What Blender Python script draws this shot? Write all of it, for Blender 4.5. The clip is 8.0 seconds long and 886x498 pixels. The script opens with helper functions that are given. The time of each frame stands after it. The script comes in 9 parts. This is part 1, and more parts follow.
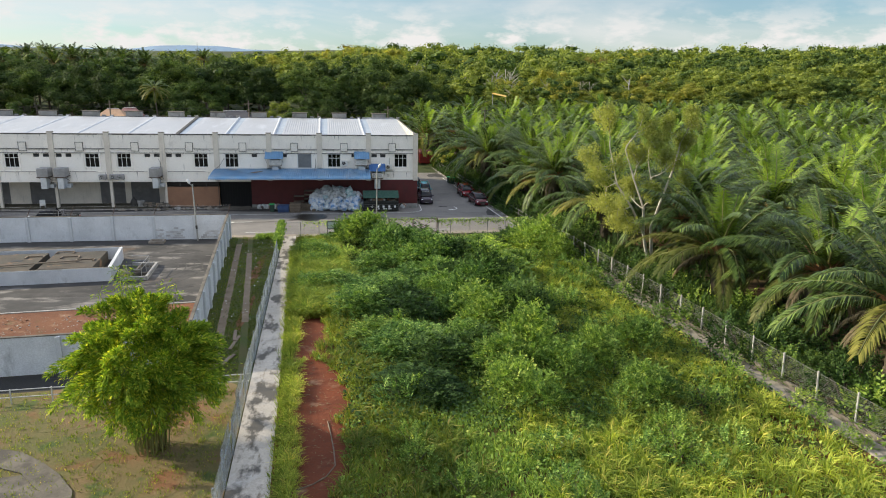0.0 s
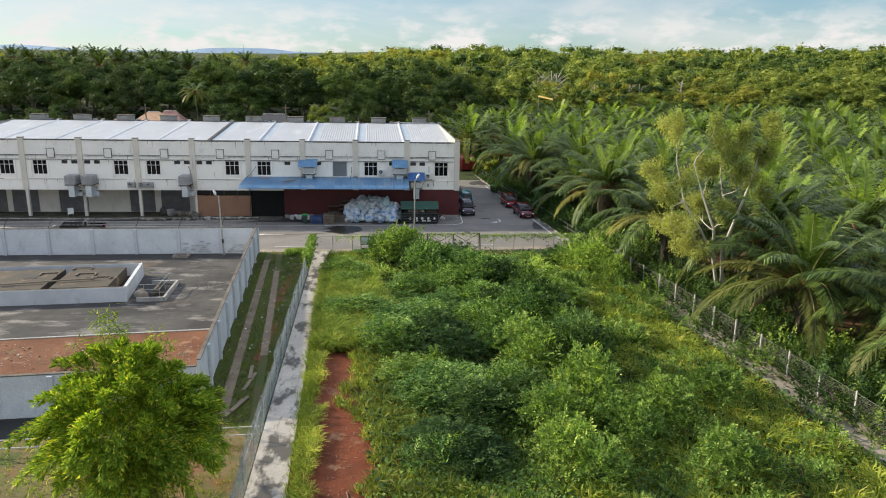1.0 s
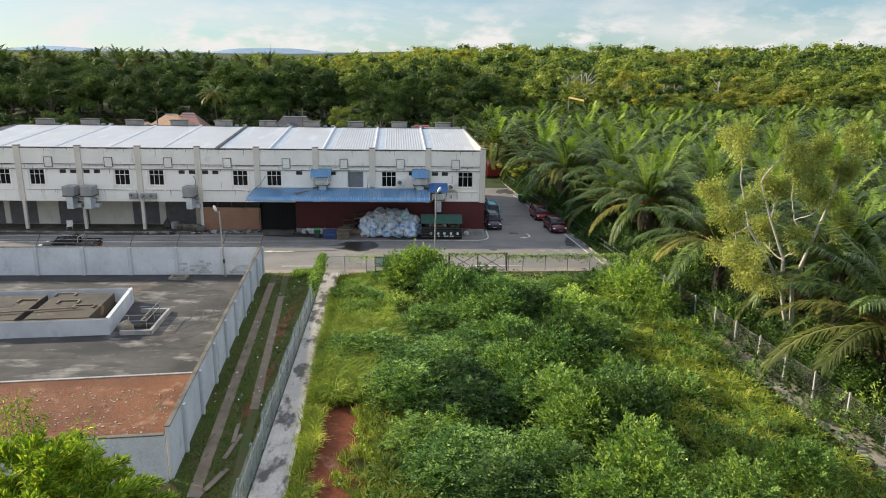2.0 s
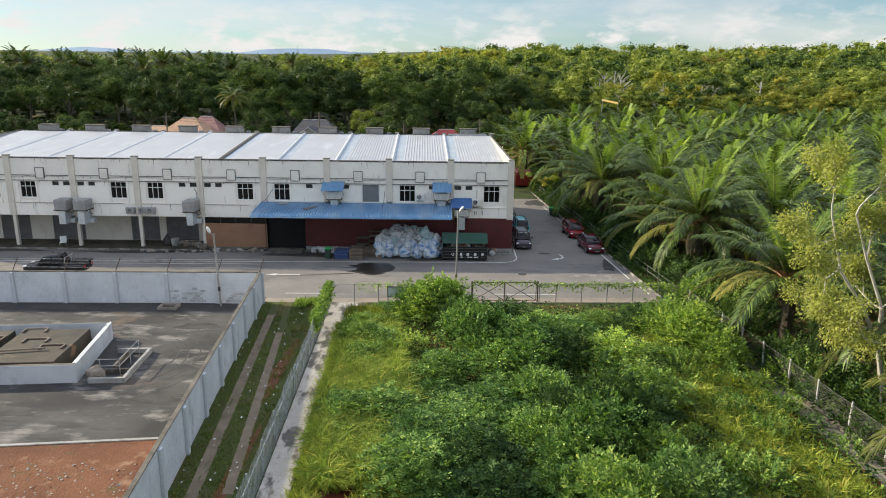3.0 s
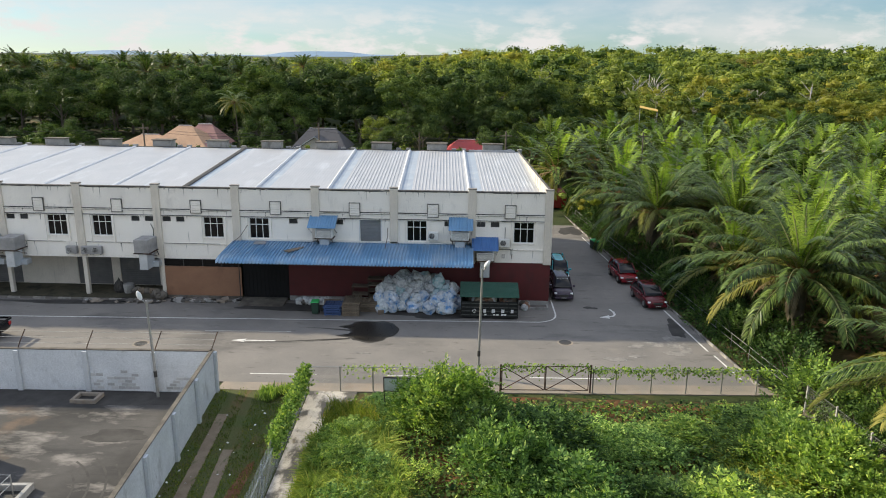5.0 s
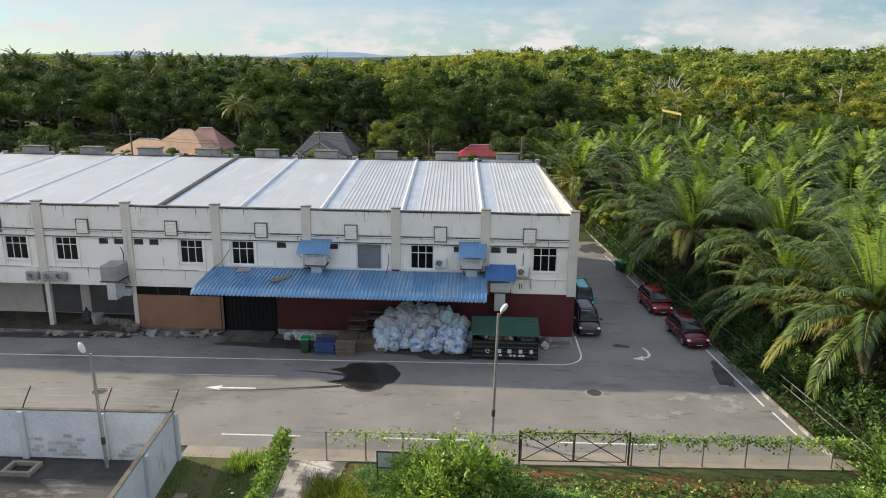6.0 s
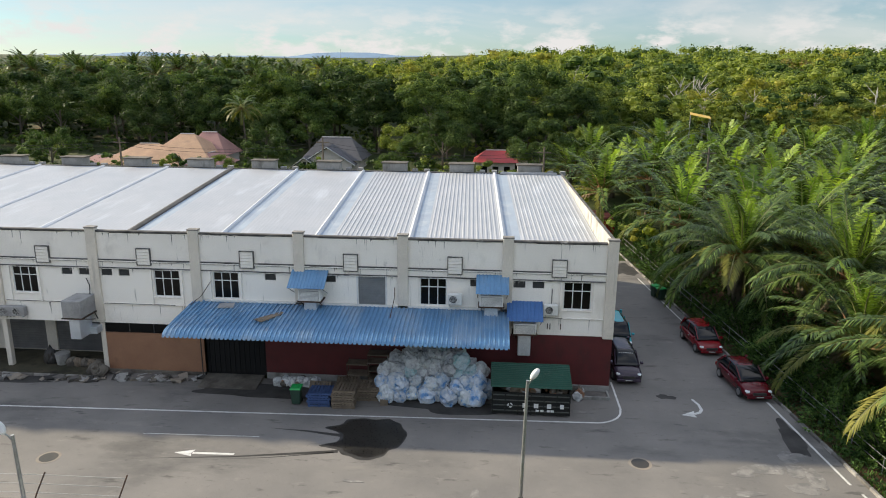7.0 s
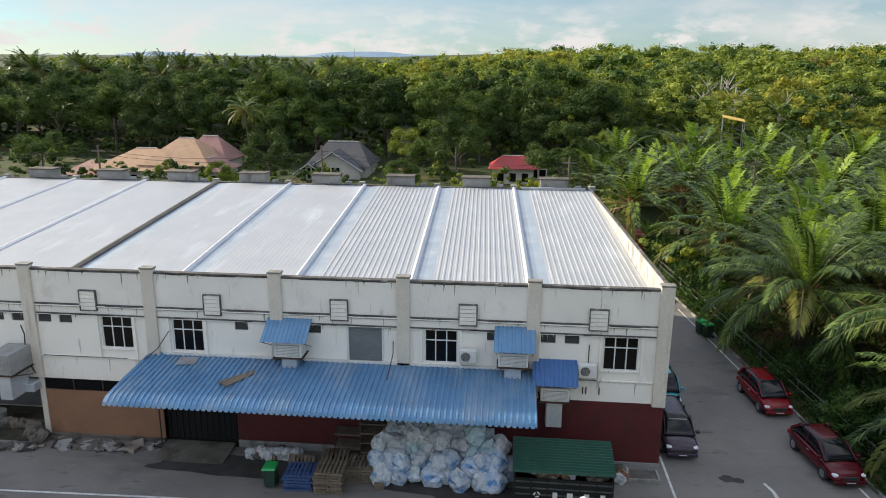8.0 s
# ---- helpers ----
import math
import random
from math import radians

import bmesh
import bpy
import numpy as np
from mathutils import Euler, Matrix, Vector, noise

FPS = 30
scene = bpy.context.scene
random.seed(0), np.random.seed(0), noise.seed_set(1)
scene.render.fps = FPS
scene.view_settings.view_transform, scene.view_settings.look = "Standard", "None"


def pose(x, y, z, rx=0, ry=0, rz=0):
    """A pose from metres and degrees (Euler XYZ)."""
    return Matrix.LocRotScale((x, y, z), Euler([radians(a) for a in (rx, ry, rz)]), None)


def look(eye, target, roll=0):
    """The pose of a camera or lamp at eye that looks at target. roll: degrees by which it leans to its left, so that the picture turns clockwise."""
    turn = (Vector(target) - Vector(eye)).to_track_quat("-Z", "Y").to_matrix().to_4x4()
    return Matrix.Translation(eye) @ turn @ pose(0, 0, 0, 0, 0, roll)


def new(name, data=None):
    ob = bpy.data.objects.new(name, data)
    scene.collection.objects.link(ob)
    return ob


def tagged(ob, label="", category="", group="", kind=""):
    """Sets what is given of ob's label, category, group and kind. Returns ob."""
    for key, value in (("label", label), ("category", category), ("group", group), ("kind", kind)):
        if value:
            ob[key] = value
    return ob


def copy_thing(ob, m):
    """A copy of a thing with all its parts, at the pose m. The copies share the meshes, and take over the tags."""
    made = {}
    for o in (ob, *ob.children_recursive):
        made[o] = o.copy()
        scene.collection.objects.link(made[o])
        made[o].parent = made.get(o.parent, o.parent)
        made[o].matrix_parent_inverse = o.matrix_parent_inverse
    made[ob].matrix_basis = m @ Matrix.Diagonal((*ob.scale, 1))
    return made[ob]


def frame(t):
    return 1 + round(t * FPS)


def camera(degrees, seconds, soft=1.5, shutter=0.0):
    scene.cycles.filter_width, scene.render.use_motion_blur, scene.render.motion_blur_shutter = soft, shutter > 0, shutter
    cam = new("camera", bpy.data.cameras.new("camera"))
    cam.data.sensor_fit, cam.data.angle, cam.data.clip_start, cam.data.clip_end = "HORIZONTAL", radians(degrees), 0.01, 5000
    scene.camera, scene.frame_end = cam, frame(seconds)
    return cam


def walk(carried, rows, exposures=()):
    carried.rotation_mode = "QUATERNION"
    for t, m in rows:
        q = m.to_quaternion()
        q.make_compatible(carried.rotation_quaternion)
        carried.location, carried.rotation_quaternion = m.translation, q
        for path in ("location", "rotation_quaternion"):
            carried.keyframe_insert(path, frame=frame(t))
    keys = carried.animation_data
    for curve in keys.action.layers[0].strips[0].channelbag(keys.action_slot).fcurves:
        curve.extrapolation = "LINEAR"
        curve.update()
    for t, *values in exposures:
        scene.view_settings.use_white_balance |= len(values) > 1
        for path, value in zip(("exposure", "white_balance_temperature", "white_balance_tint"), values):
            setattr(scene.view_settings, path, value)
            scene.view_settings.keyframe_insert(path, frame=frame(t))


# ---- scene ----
# ---- camera and its path ----
cam = camera(65.4, 8.0, 1.0)
PATH = [
    (0, (2.985, 0.917, 16.456), (3.241, 2.838, 15.962), 1.0),
    (0.5, (3.326, 3.574, 16.526), (3.524, 5.502, 16.034), 0.9),
    (1, (3.593, 6.567, 16.639), (3.73, 8.5, 16.147), 0.9),
    (1.5, (3.86, 9.86, 16.761), (3.961, 11.796, 16.267), 0.8),
    (3, (4.776, 20.606, 17.237), (4.761, 22.544, 16.741), 0.6),
    (3.5, (4.744, 24.467, 17.314), (4.708, 26.404, 16.818), 0.6),
    (4, (4.713, 28.24, 17.32), (4.666, 30.178, 16.828), 0.6),
    (4.5, (4.665, 31.793, 17.354), (4.607, 33.731, 16.864), 0.6),
    (6, (4.536, 42.304, 17.643), (4.432, 44.241, 17.155), 0.6),
    (6.5, (4.35, 45.64, 17.71), (4.225, 47.576, 17.223), 0.6),
    (7, (4.063, 49.216, 17.877), (3.92, 51.15, 17.389), 0.5),
    (7.5, (3.837, 53.048, 17.988), (3.675, 54.98, 17.497), 0.5),
    (8, (3.637, 57.139, 18.059), (3.453, 59.069, 17.568), 0.4),
]
walk(cam, [(t, look(eye, target, roll)) for t, eye, target, roll in PATH], [(0, 0.07), (3.5, 0.06), (6, -0.02), (8, -0.02)])

# ---- world and sun: late sun from behind the building, on its far side ----
SUN_AZ, SUN_EL = 291.0, 24.0   # degrees clockwise from +y, and above the horizon
world = bpy.data.worlds.new("sky")
scene.world = world
world.use_nodes = True
wn, wl = world.node_tree.nodes, world.node_tree.links
wn.clear()
w_out = wn.new("ShaderNodeOutputWorld")
w_bg = wn.new("ShaderNodeBackground")
w_sky = wn.new("ShaderNodeTexSky")
w_sky.sky_type = 'NISHITA'
w_sky.sun_disc = False
w_sky.sun_elevation, w_sky.sun_rotation = radians(SUN_EL), radians(SUN_AZ)
w_sky.air_density, w_sky.dust_density, w_sky.ozone_density = 1.0, 0.3, 3.0
# broken cloud layers over the blue, all round the sky
w_co = wn.new("ShaderNodeTexCoord")
w_map = wn.new("ShaderNodeMapping")
w_map.inputs["Scale"].default_value = (1.0, 1.0, 5.5)
w_n1 = wn.new("ShaderNodeTexNoise")
w_n1.inputs["Scale"].default_value, w_n1.inputs["Detail"].default_value = 2.2, 6.0
w_n1.inputs["Roughness"].default_value, w_n1.inputs["Distortion"].default_value = 0.52, 0.6
w_r1 = wn.new("ShaderNodeMapRange")
w_r1.inputs["From Min"].default_value, w_r1.inputs["From Max"].default_value = 0.38, 0.68
w_n2 = wn.new("ShaderNodeTexNoise")
w_n2.inputs["Scale"].default_value, w_n2.inputs["Detail"].default_value = 15.0, 9.0
w_n2.inputs["Roughness"].default_value = 0.6
w_r2 = wn.new("ShaderNodeMapRange")
w_r2.inputs["From Min"].default_value, w_r2.inputs["From Max"].default_value = 0.48, 0.62
w_sep = wn.new("ShaderNodeSeparateXYZ")
w_low = wn.new("ShaderNodeMapRange")      # heaped clouds stand low over the horizon
w_low.inputs["From Min"].default_value, w_low.inputs["From Max"].default_value = 0.1, 0.05
w_mul = wn.new("ShaderNodeMath")
w_mul.operation = 'MULTIPLY'
w_m1 = wn.new("ShaderNodeMixRGB")
w_m1.inputs["Color2"].default_value = (9.0, 8.9, 8.7, 1)
w_half = wn.new("ShaderNodeMath")
w_half.operation = 'MULTIPLY'
w_half.inputs[1].default_value = 0.7
w_m2 = wn.new("ShaderNodeMixRGB")
w_m2.inputs["Color2"].default_value = (9.3, 9.05, 8.85, 1)
wl.new(w_co.outputs["Generated"], w_map.inputs["Vector"])
wl.new(w_map.outputs["Vector"], w_n1.inputs["Vector"])
w_map2 = wn.new("ShaderNodeMapping")
w_map2.inputs["Scale"].default_value = (1.0, 1.0, 2.4)
wl.new(w_co.outputs["Generated"], w_map2.inputs["Vector"])
wl.new(w_map2.outputs["Vector"], w_n2.inputs["Vector"])
wl.new(w_n1.outputs["Fac"], w_r1.inputs["Value"])
wl.new(w_n2.outputs["Fac"], w_r2.inputs["Value"])
wl.new(w_co.outputs["Generated"], w_sep.inputs["Vector"])
wl.new(w_sep.outputs["Z"], w_low.inputs["Value"])
wl.new(w_r2.outputs["Result"], w_mul.inputs[0])
wl.new(w_low.outputs["Result"], w_mul.inputs[1])
wl.new(w_r1.outputs["Result"], w_half.inputs[0])
w_add = wn.new("ShaderNodeMath")
w_add.operation, w_add.inputs[1].default_value = 'ADD', 0.12
wl.new(w_half.outputs["Value"], w_add.inputs[0])
wl.new(w_add.outputs["Value"], w_m1.inputs["Fac"])
w_tint = wn.new("ShaderNodeMixRGB")      # moist air: a cooler blue
w_tint.blend_type, w_tint.inputs["Fac"].default_value, w_tint.inputs["Color2"].default_value = 'MULTIPLY', 1.0, (1.0, 1.2, 1.29, 1)
wl.new(w_sky.outputs["Color"], w_tint.inputs["Color1"])
wl.new(w_tint.outputs["Color"], w_m1.inputs["Color1"])
wl.new(w_m1.outputs["Color"], w_m2.inputs["Color1"])
wl.new(w_mul.outputs["Value"], w_m2.inputs["Fac"])
w_zen = wn.new("ShaderNodeMapRange")      # the layer is thinner and brighter overhead
w_zen.inputs["From Min"].default_value, w_zen.inputs["From Max"].default_value = 0.24, 0.6
w_zen.inputs["To Min"].default_value, w_zen.inputs["To Max"].default_value = 0.8, 1.95
w_gain = wn.new("ShaderNodeMixRGB")
w_gain.blend_type, w_gain.inputs["Fac"].default_value = 'MULTIPLY', 1.0
wl.new(w_sep.outputs["Z"], w_zen.inputs["Value"])
wl.new(w_m2.outputs["Color"], w_gain.inputs["Color1"])
wl.new(w_zen.outputs["Result"], w_gain.inputs["Color2"])
wl.new(w_gain.outputs["Color"], w_bg.inputs["Color"])
w_bg.inputs["Strength"].default_value = 0.113
wl.new(w_bg.outputs["Background"], w_out.inputs["Surface"])

sun_data = bpy.data.lights.new("sun", 'SUN')
sun_data.energy, sun_data.angle, sun_data.color = 8.0, radians(1.5), (1.0, 0.88, 0.66)
sun = new("sun", sun_data)
_az, _el = radians(SUN_AZ), radians(SUN_EL)
SUN_DIR = Vector((math.sin(_az) * math.cos(_el), math.cos(_az) * math.cos(_el), math.sin(_el)))
sun.matrix_world = look((0, 60, 80), Vector((0, 60, 80)) - SUN_DIR)
# ---- materials ----
def _nodes(name):
    m = bpy.data.materials.new(name)
    m.use_nodes = True
    nt = m.node_tree
    return m, nt.nodes, nt.links, nt.nodes["Principled BSDF"]


def _noise(n, l, co, scale, detail=6.0, rough=0.6, stretch=None):
    t = n.new("ShaderNodeTexNoise")
    t.inputs["Scale"].default_value, t.inputs["Detail"].default_value, t.inputs["Roughness"].default_value = scale, detail, rough
    if stretch:
        mp = n.new("ShaderNodeMapping")
        mp.inputs["Scale"].default_value = stretch
        l.new(co, mp.inputs["Vector"])
        l.new(mp.outputs["Vector"], t.inputs["Vector"])
    else:
        l.new(co, t.inputs["Vector"])
    return t.outputs["Fac"]


def _ramp(n, l, fac, lo, hi):
    r = n.new("ShaderNodeMapRange")
    r.inputs["From Min"].default_value, r.inputs["From Max"].default_value = lo, hi
    l.new(fac, r.inputs["Value"])
    return r.outputs["Result"]


def _mix(n, l, fac, a, b, mode='MIX'):
    m = n.new("ShaderNodeMixRGB")
    m.blend_type = mode
    if isinstance(fac, (int, float)):
        m.inputs["Fac"].default_value = fac
    else:
        l.new(fac, m.inputs["Fac"])
    for v, k in ((a, "Color1"), (b, "Color2")):
        if isinstance(v, tuple):
            m.inputs[k].default_value = (*v, 1)
        else:
            l.new(v, m.inputs[k])
    return m.outputs["Color"]


def surf(name, c1, c2, scale=0.6, rough=0.8, metal=0.0, bump=0.3, bscale=14.0, bdist=0.02, stains=(), wet=(), vary=0.0, spec=0.5, coat=0.0):
    """Two-scale surface. stains: (colour, scale, low, high, stretch, strength); wet: (scale, low, high) lowers the roughness."""
    m, n, l, p = _nodes(name)
    co = n.new("ShaderNodeTexCoord").outputs["Object"]
    big = _ramp(n, l, _noise(n, l, co, scale), 0.35, 0.65)
    col = _mix(n, l, big, c1, c2)
    fine = _noise(n, l, co, bscale, 5.0, 0.65)
    col = _mix(n, l, 0.45, col, _mix(n, l, _ramp(n, l, fine, 0.3, 0.7), (0.55, 0.55, 0.55), (1.25, 1.25, 1.25)), 'MULTIPLY')
    for c, s, lo, hi, st, k in stains:
        f = _ramp(n, l, _noise(n, l, co, s, 7.0, 0.62, st), lo, hi)
        f2 = n.new("ShaderNodeMath")
        f2.operation = 'MULTIPLY'
        f2.inputs[1].default_value = k
        l.new(f, f2.inputs[0])
        col = _mix(n, l, f2.outputs["Value"], col, c)
    if vary:
        oi = n.new("ShaderNodeObjectInfo").outputs["Random"]
        col = _mix(n, l, 1.0, col, _mix(n, l, oi, (1 - vary,) * 3, (1 + vary,) * 3), 'MULTIPLY')
    l.new(col, p.inputs["Base Color"])
    rg = _mix(n, l, _ramp(n, l, fine, 0.2, 0.8), (rough * 0.8,) * 3, (min(1, rough * 1.15),) * 3)
    if wet:
        rg = _mix(n, l, _ramp(n, l, _noise(n, l, co, wet[0], 5.0), wet[1], wet[2]), rg, (0.12, 0.12, 0.12))
    l.new(rg, p.inputs["Roughness"])
    p.inputs["Metallic"].default_value = metal
    p.inputs["Specular IOR Level"].default_value = spec
    p.inputs["Coat Weight"].default_value = coat
    p.inputs["Coat Roughness"].default_value = 0.08
    if bump:
        b = n.new("ShaderNodeBump")
        b.inputs["Strength"].default_value, b.inputs["Distance"].default_value = bump, bdist
        l.new(fine, b.inputs["Height"])
        l.new(b.outputs["Normal"], p.inputs["Normal"])
    return m


def leafy(name, dark, light, tip=None, trans=0.35, rough=0.7, spec=0.14):
    """Leaves: colour varies from leaf to leaf, plant to plant and patch to patch; some light passes through."""
    m, n, l, p = _nodes(name)
    geo = n.new("ShaderNodeNewGeometry")
    rnd = geo.outputs["Random Per Island"]
    oi = n.new("ShaderNodeObjectInfo").outputs["Random"]
    patch = _ramp(n, l, _noise(n, l, geo.outputs["Position"], 0.22, 3.0), 0.32, 0.68)
    col = _mix(n, l, rnd, dark, light)
    if tip:
        col = _mix(n, l, _ramp(n, l, rnd, 0.86, 0.97), col, tip)
    col = _mix(n, l, 1.0, col, _mix(n, l, patch, (0.58, 0.64, 0.58), (1.35, 1.26, 1.15)), 'MULTIPLY')
    col = _mix(n, l, 1.0, col, _mix(n, l, oi, (0.66, 0.72, 0.7), (1.32, 1.22, 1.1)), 'MULTIPLY')
    l.new(col, p.inputs["Base Color"])
    p.inputs["Roughness"].default_value = rough
    p.inputs["Specular IOR Level"].default_value = spec
    tr = n.new("ShaderNodeBsdfTranslucent")
    l.new(_mix(n, l, 1.0, col, (1.7, 1.8, 0.8), 'MULTIPLY'), tr.inputs["Color"])
    mx = n.new("ShaderNodeMixShader")
    mx.inputs["Fac"].default_value = trans
    l.new(p.outputs["BSDF"], mx.inputs[1])
    l.new(tr.outputs["BSDF"], mx.inputs[2])
    l.new(mx.outputs["Shader"], n["Material Output"].inputs["Surface"])
    return m


def glassy(name, tint=(0.02, 0.025, 0.03), rough=0.06, spec=0.7):
    m, n, l, p = _nodes(name)
    p.inputs["Base Color"].default_value = (*tint, 1)
    p.inputs["Roughness"].default_value = rough
    p.inputs["Specular IOR Level"].default_value = spec
    return m


def plain(name, c, rough=0.5, metal=0.0):
    return surf(name, c, tuple(v * 0.82 for v in c), 3.0, rough, metal, 0.1, 40.0, 0.004)


M = {}
# ground
M["grassland"] = surf("grassland", (0.03, 0.045, 0.014), (0.06, 0.07, 0.022), 0.08, 0.95, 0, 0.6, 6.0, 0.1, [((0.2, 0.12, 0.06), 0.12, 0.58, 0.7, None, 0.7)], spec=0.18)
M["asphalt"] = surf("asphalt", (0.216, 0.2, 0.182), (0.163, 0.153, 0.142), 0.22, 0.88, 0, 0.35, 30.0, 0.01,
                    [((0.07, 0.067, 0.065), 0.17, 0.55, 0.7, (0.6, 1.4, 1), 0.75), ((0.25, 0.23, 0.2), 0.4, 0.6, 0.74, (0.4, 1.6, 1), 0.6), ((0.05, 0.048, 0.046), 1.3, 0.6, 0.7, (0.5, 1.5, 1), 0.6), ((0.27, 0.25, 0.22), 1.7, 0.6, 0.72, (0.7, 1.3, 1), 0.45), ((0.06, 0.057, 0.054), 4.5, 0.62, 0.7, None, 0.5)], spec=0.18)
M["shoulder"] = surf("shoulder", (0.3, 0.25, 0.2), (0.22, 0.2, 0.17), 0.5, 0.92, 0, 0.5, 20.0, 0.02, [((0.16, 0.08, 0.04), 0.4, 0.55, 0.7, None, 0.6)], spec=0.18)
M["line_paint"] = surf("line_paint", (0.68, 0.67, 0.64), (0.5, 0.49, 0.46), 2.0, 0.7, 0, 0.1, 30, 0.004, [((0.2, 0.2, 0.19), 3.0, 0.58, 0.72, None, 0.7)])
M["oil"] = surf("oil", (0.012, 0.011, 0.01), (0.03, 0.028, 0.025), 0.6, 0.3, 0, 0.1, 10, 0.01)
M["oil_edge"] = surf("oil_edge", (0.05, 0.047, 0.044), (0.028, 0.026, 0.024), 1.4, 0.6, 0, 0.15, 20.0, 0.006, spec=0.3)
M["cement"] = surf("cement", (0.2, 0.188, 0.172), (0.27, 0.255, 0.235), 1.1, 0.9, 0, 0.3, 18.0, 0.006, [((0.15, 0.143, 0.135), 1.6, 0.46, 0.58, None, 0.9), ((0.42, 0.4, 0.37), 2.4, 0.6, 0.7, None, 0.8)], spec=0.18)
M["yard"] = surf("yard", (0.09, 0.085, 0.08), (0.035, 0.034, 0.033), 0.16, 0.9, 0, 0.3, 16.0, 0.01, spec=0.2, stains=
                 [((0.032, 0.032, 0.032), 0.3, 0.5, 0.66, (0.5, 1.5, 1), 0.85), ((0.24, 0.22, 0.2), 0.55, 0.53, 0.66, (0.6, 1.3, 1), 0.75), ((0.03, 0.03, 0.03), 0.8, 0.56, 0.68, (0.4, 1.4, 1), 0.7), ((0.2, 0.13, 0.08), 0.2, 0.6, 0.72, None, 0.5)])
M["red_soil"] = surf("red_soil", (0.18, 0.08, 0.042), (0.115, 0.047, 0.026), 0.35, 0.95, 0, 0.9, 7.0, 0.06, [((0.34, 0.22, 0.14), 0.8, 0.56, 0.72, None, 0.7), ((0.08, 0.075, 0.03), 0.9, 0.6, 0.7, None, 0.7), ((0.12, 0.035, 0.018), 1.7, 0.58, 0.7, None, 0.6)], spec=0.18)
M["clay"] = surf("clay", (0.165, 0.047, 0.021), (0.11, 0.033, 0.016), 0.5, 0.95, 0, 0.9, 8.0, 0.05, [((0.26, 0.17, 0.11), 0.6, 0.58, 0.7, None, 0.75), ((0.07, 0.03, 0.018), 1.6, 0.57, 0.68, None, 0.7)], spec=0.18)
M["side_wall"] = surf("side_wall", (0.56, 0.53, 0.48), (0.4, 0.38, 0.345), 0.6, 0.9, 0, 0.2, 16.0, 0.008, [((0.12, 0.11, 0.1), 1.2, 0.52, 0.68, (1.6, 1.6, 0.5), 0.75)])
M["fence_post"] = surf("fence_post", (0.44, 0.425, 0.4), (0.32, 0.31, 0.29), 1.6, 0.85, 0, 0.2, 20.0, 0.006)
M["lot_soil"] = surf("lot_soil", (0.2, 0.075, 0.035), (0.06, 0.075, 0.022), 0.35, 0.95, 0, 0.8, 7.0, 0.06, [((0.05, 0.09, 0.02), 0.5, 0.5, 0.62, None, 0.8)], spec=0.18)
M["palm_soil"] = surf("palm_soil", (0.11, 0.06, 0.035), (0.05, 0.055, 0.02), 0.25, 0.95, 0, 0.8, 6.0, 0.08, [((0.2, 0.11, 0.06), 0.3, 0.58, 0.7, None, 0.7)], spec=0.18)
M["alley"] = surf("alley", (0.06, 0.085, 0.024), (0.09, 0.085, 0.035), 0.6, 0.95, 0, 0.8, 12.0, 0.05, [((0.17, 0.085, 0.045), 0.35, 0.58, 0.7, (1.6, 0.5, 1), 0.8)], spec=0.18)
M["rut"] = surf("rut", (0.24, 0.19, 0.14), (0.16, 0.125, 0.085), 1.0, 0.95, 0, 0.5, 14.0, 0.03, [((0.06, 0.08, 0.025), 1.3, 0.58, 0.66, (2, 0.6, 1), 0.8)], spec=0.18)
M["dry_grass"] = surf("dry_grass", (0.2, 0.13, 0.07), (0.085, 0.1, 0.03), 0.22, 0.95, 0, 0.9, 8.0, 0.05, [((0.19, 0.075, 0.038), 0.3, 0.53, 0.66, None, 0.85), ((0.05, 0.085, 0.02), 0.5, 0.56, 0.66, None, 0.85), ((0.34, 0.25, 0.16), 0.9, 0.62, 0.74, None, 0.6)], spec=0.18)
M["path_concrete"] = surf("path_concrete", (0.55, 0.5, 0.43), (0.4, 0.36, 0.31), 0.5, 0.9, 0, 0.5, 12.0, 0.02,
                          [((0.055, 0.052, 0.046), 0.55, 0.5, 0.58, (1.4, 0.7, 1), 0.85), ((0.55, 0.52, 0.48), 0.5, 0.56, 0.66, None, 0.7), ((0.16, 0.13, 0.09), 1.6, 0.58, 0.68, (1.6, 0.6, 1), 0.8)], spec=0.18)
M["concrete"] = surf("concrete", (0.34, 0.33, 0.31), (0.24, 0.235, 0.22), 0.9, 0.88, 0, 0.3, 16.0, 0.01, [((0.09, 0.085, 0.075), 1.1, 0.55, 0.68, (1, 1, 0.4), 0.7)])
M["old_concrete"] = surf("old_concrete", (0.17, 0.15, 0.125), (0.1, 0.09, 0.075), 0.8, 0.92, 0, 0.5, 12.0, 0.02, [((0.05, 0.045, 0.04), 0.7, 0.5, 0.62, None, 0.7)], spec=0.18)
M["drain_path"] = surf("drain_path", (0.36, 0.325, 0.28), (0.22, 0.2, 0.17), 0.7, 0.92, 0, 0.5, 12.0, 0.02, [((0.09, 0.08, 0.06), 0.8, 0.54, 0.66, (1.4, 0.7, 1), 0.7)], spec=0.18)
# near-black: the shade of deep recesses put into the colour
M["pit"] = surf("pit", (0.018, 0.016, 0.014), (0.01, 0.01, 0.009), 0.8, 0.7, 0, 0.3, 9.0, 0.02)
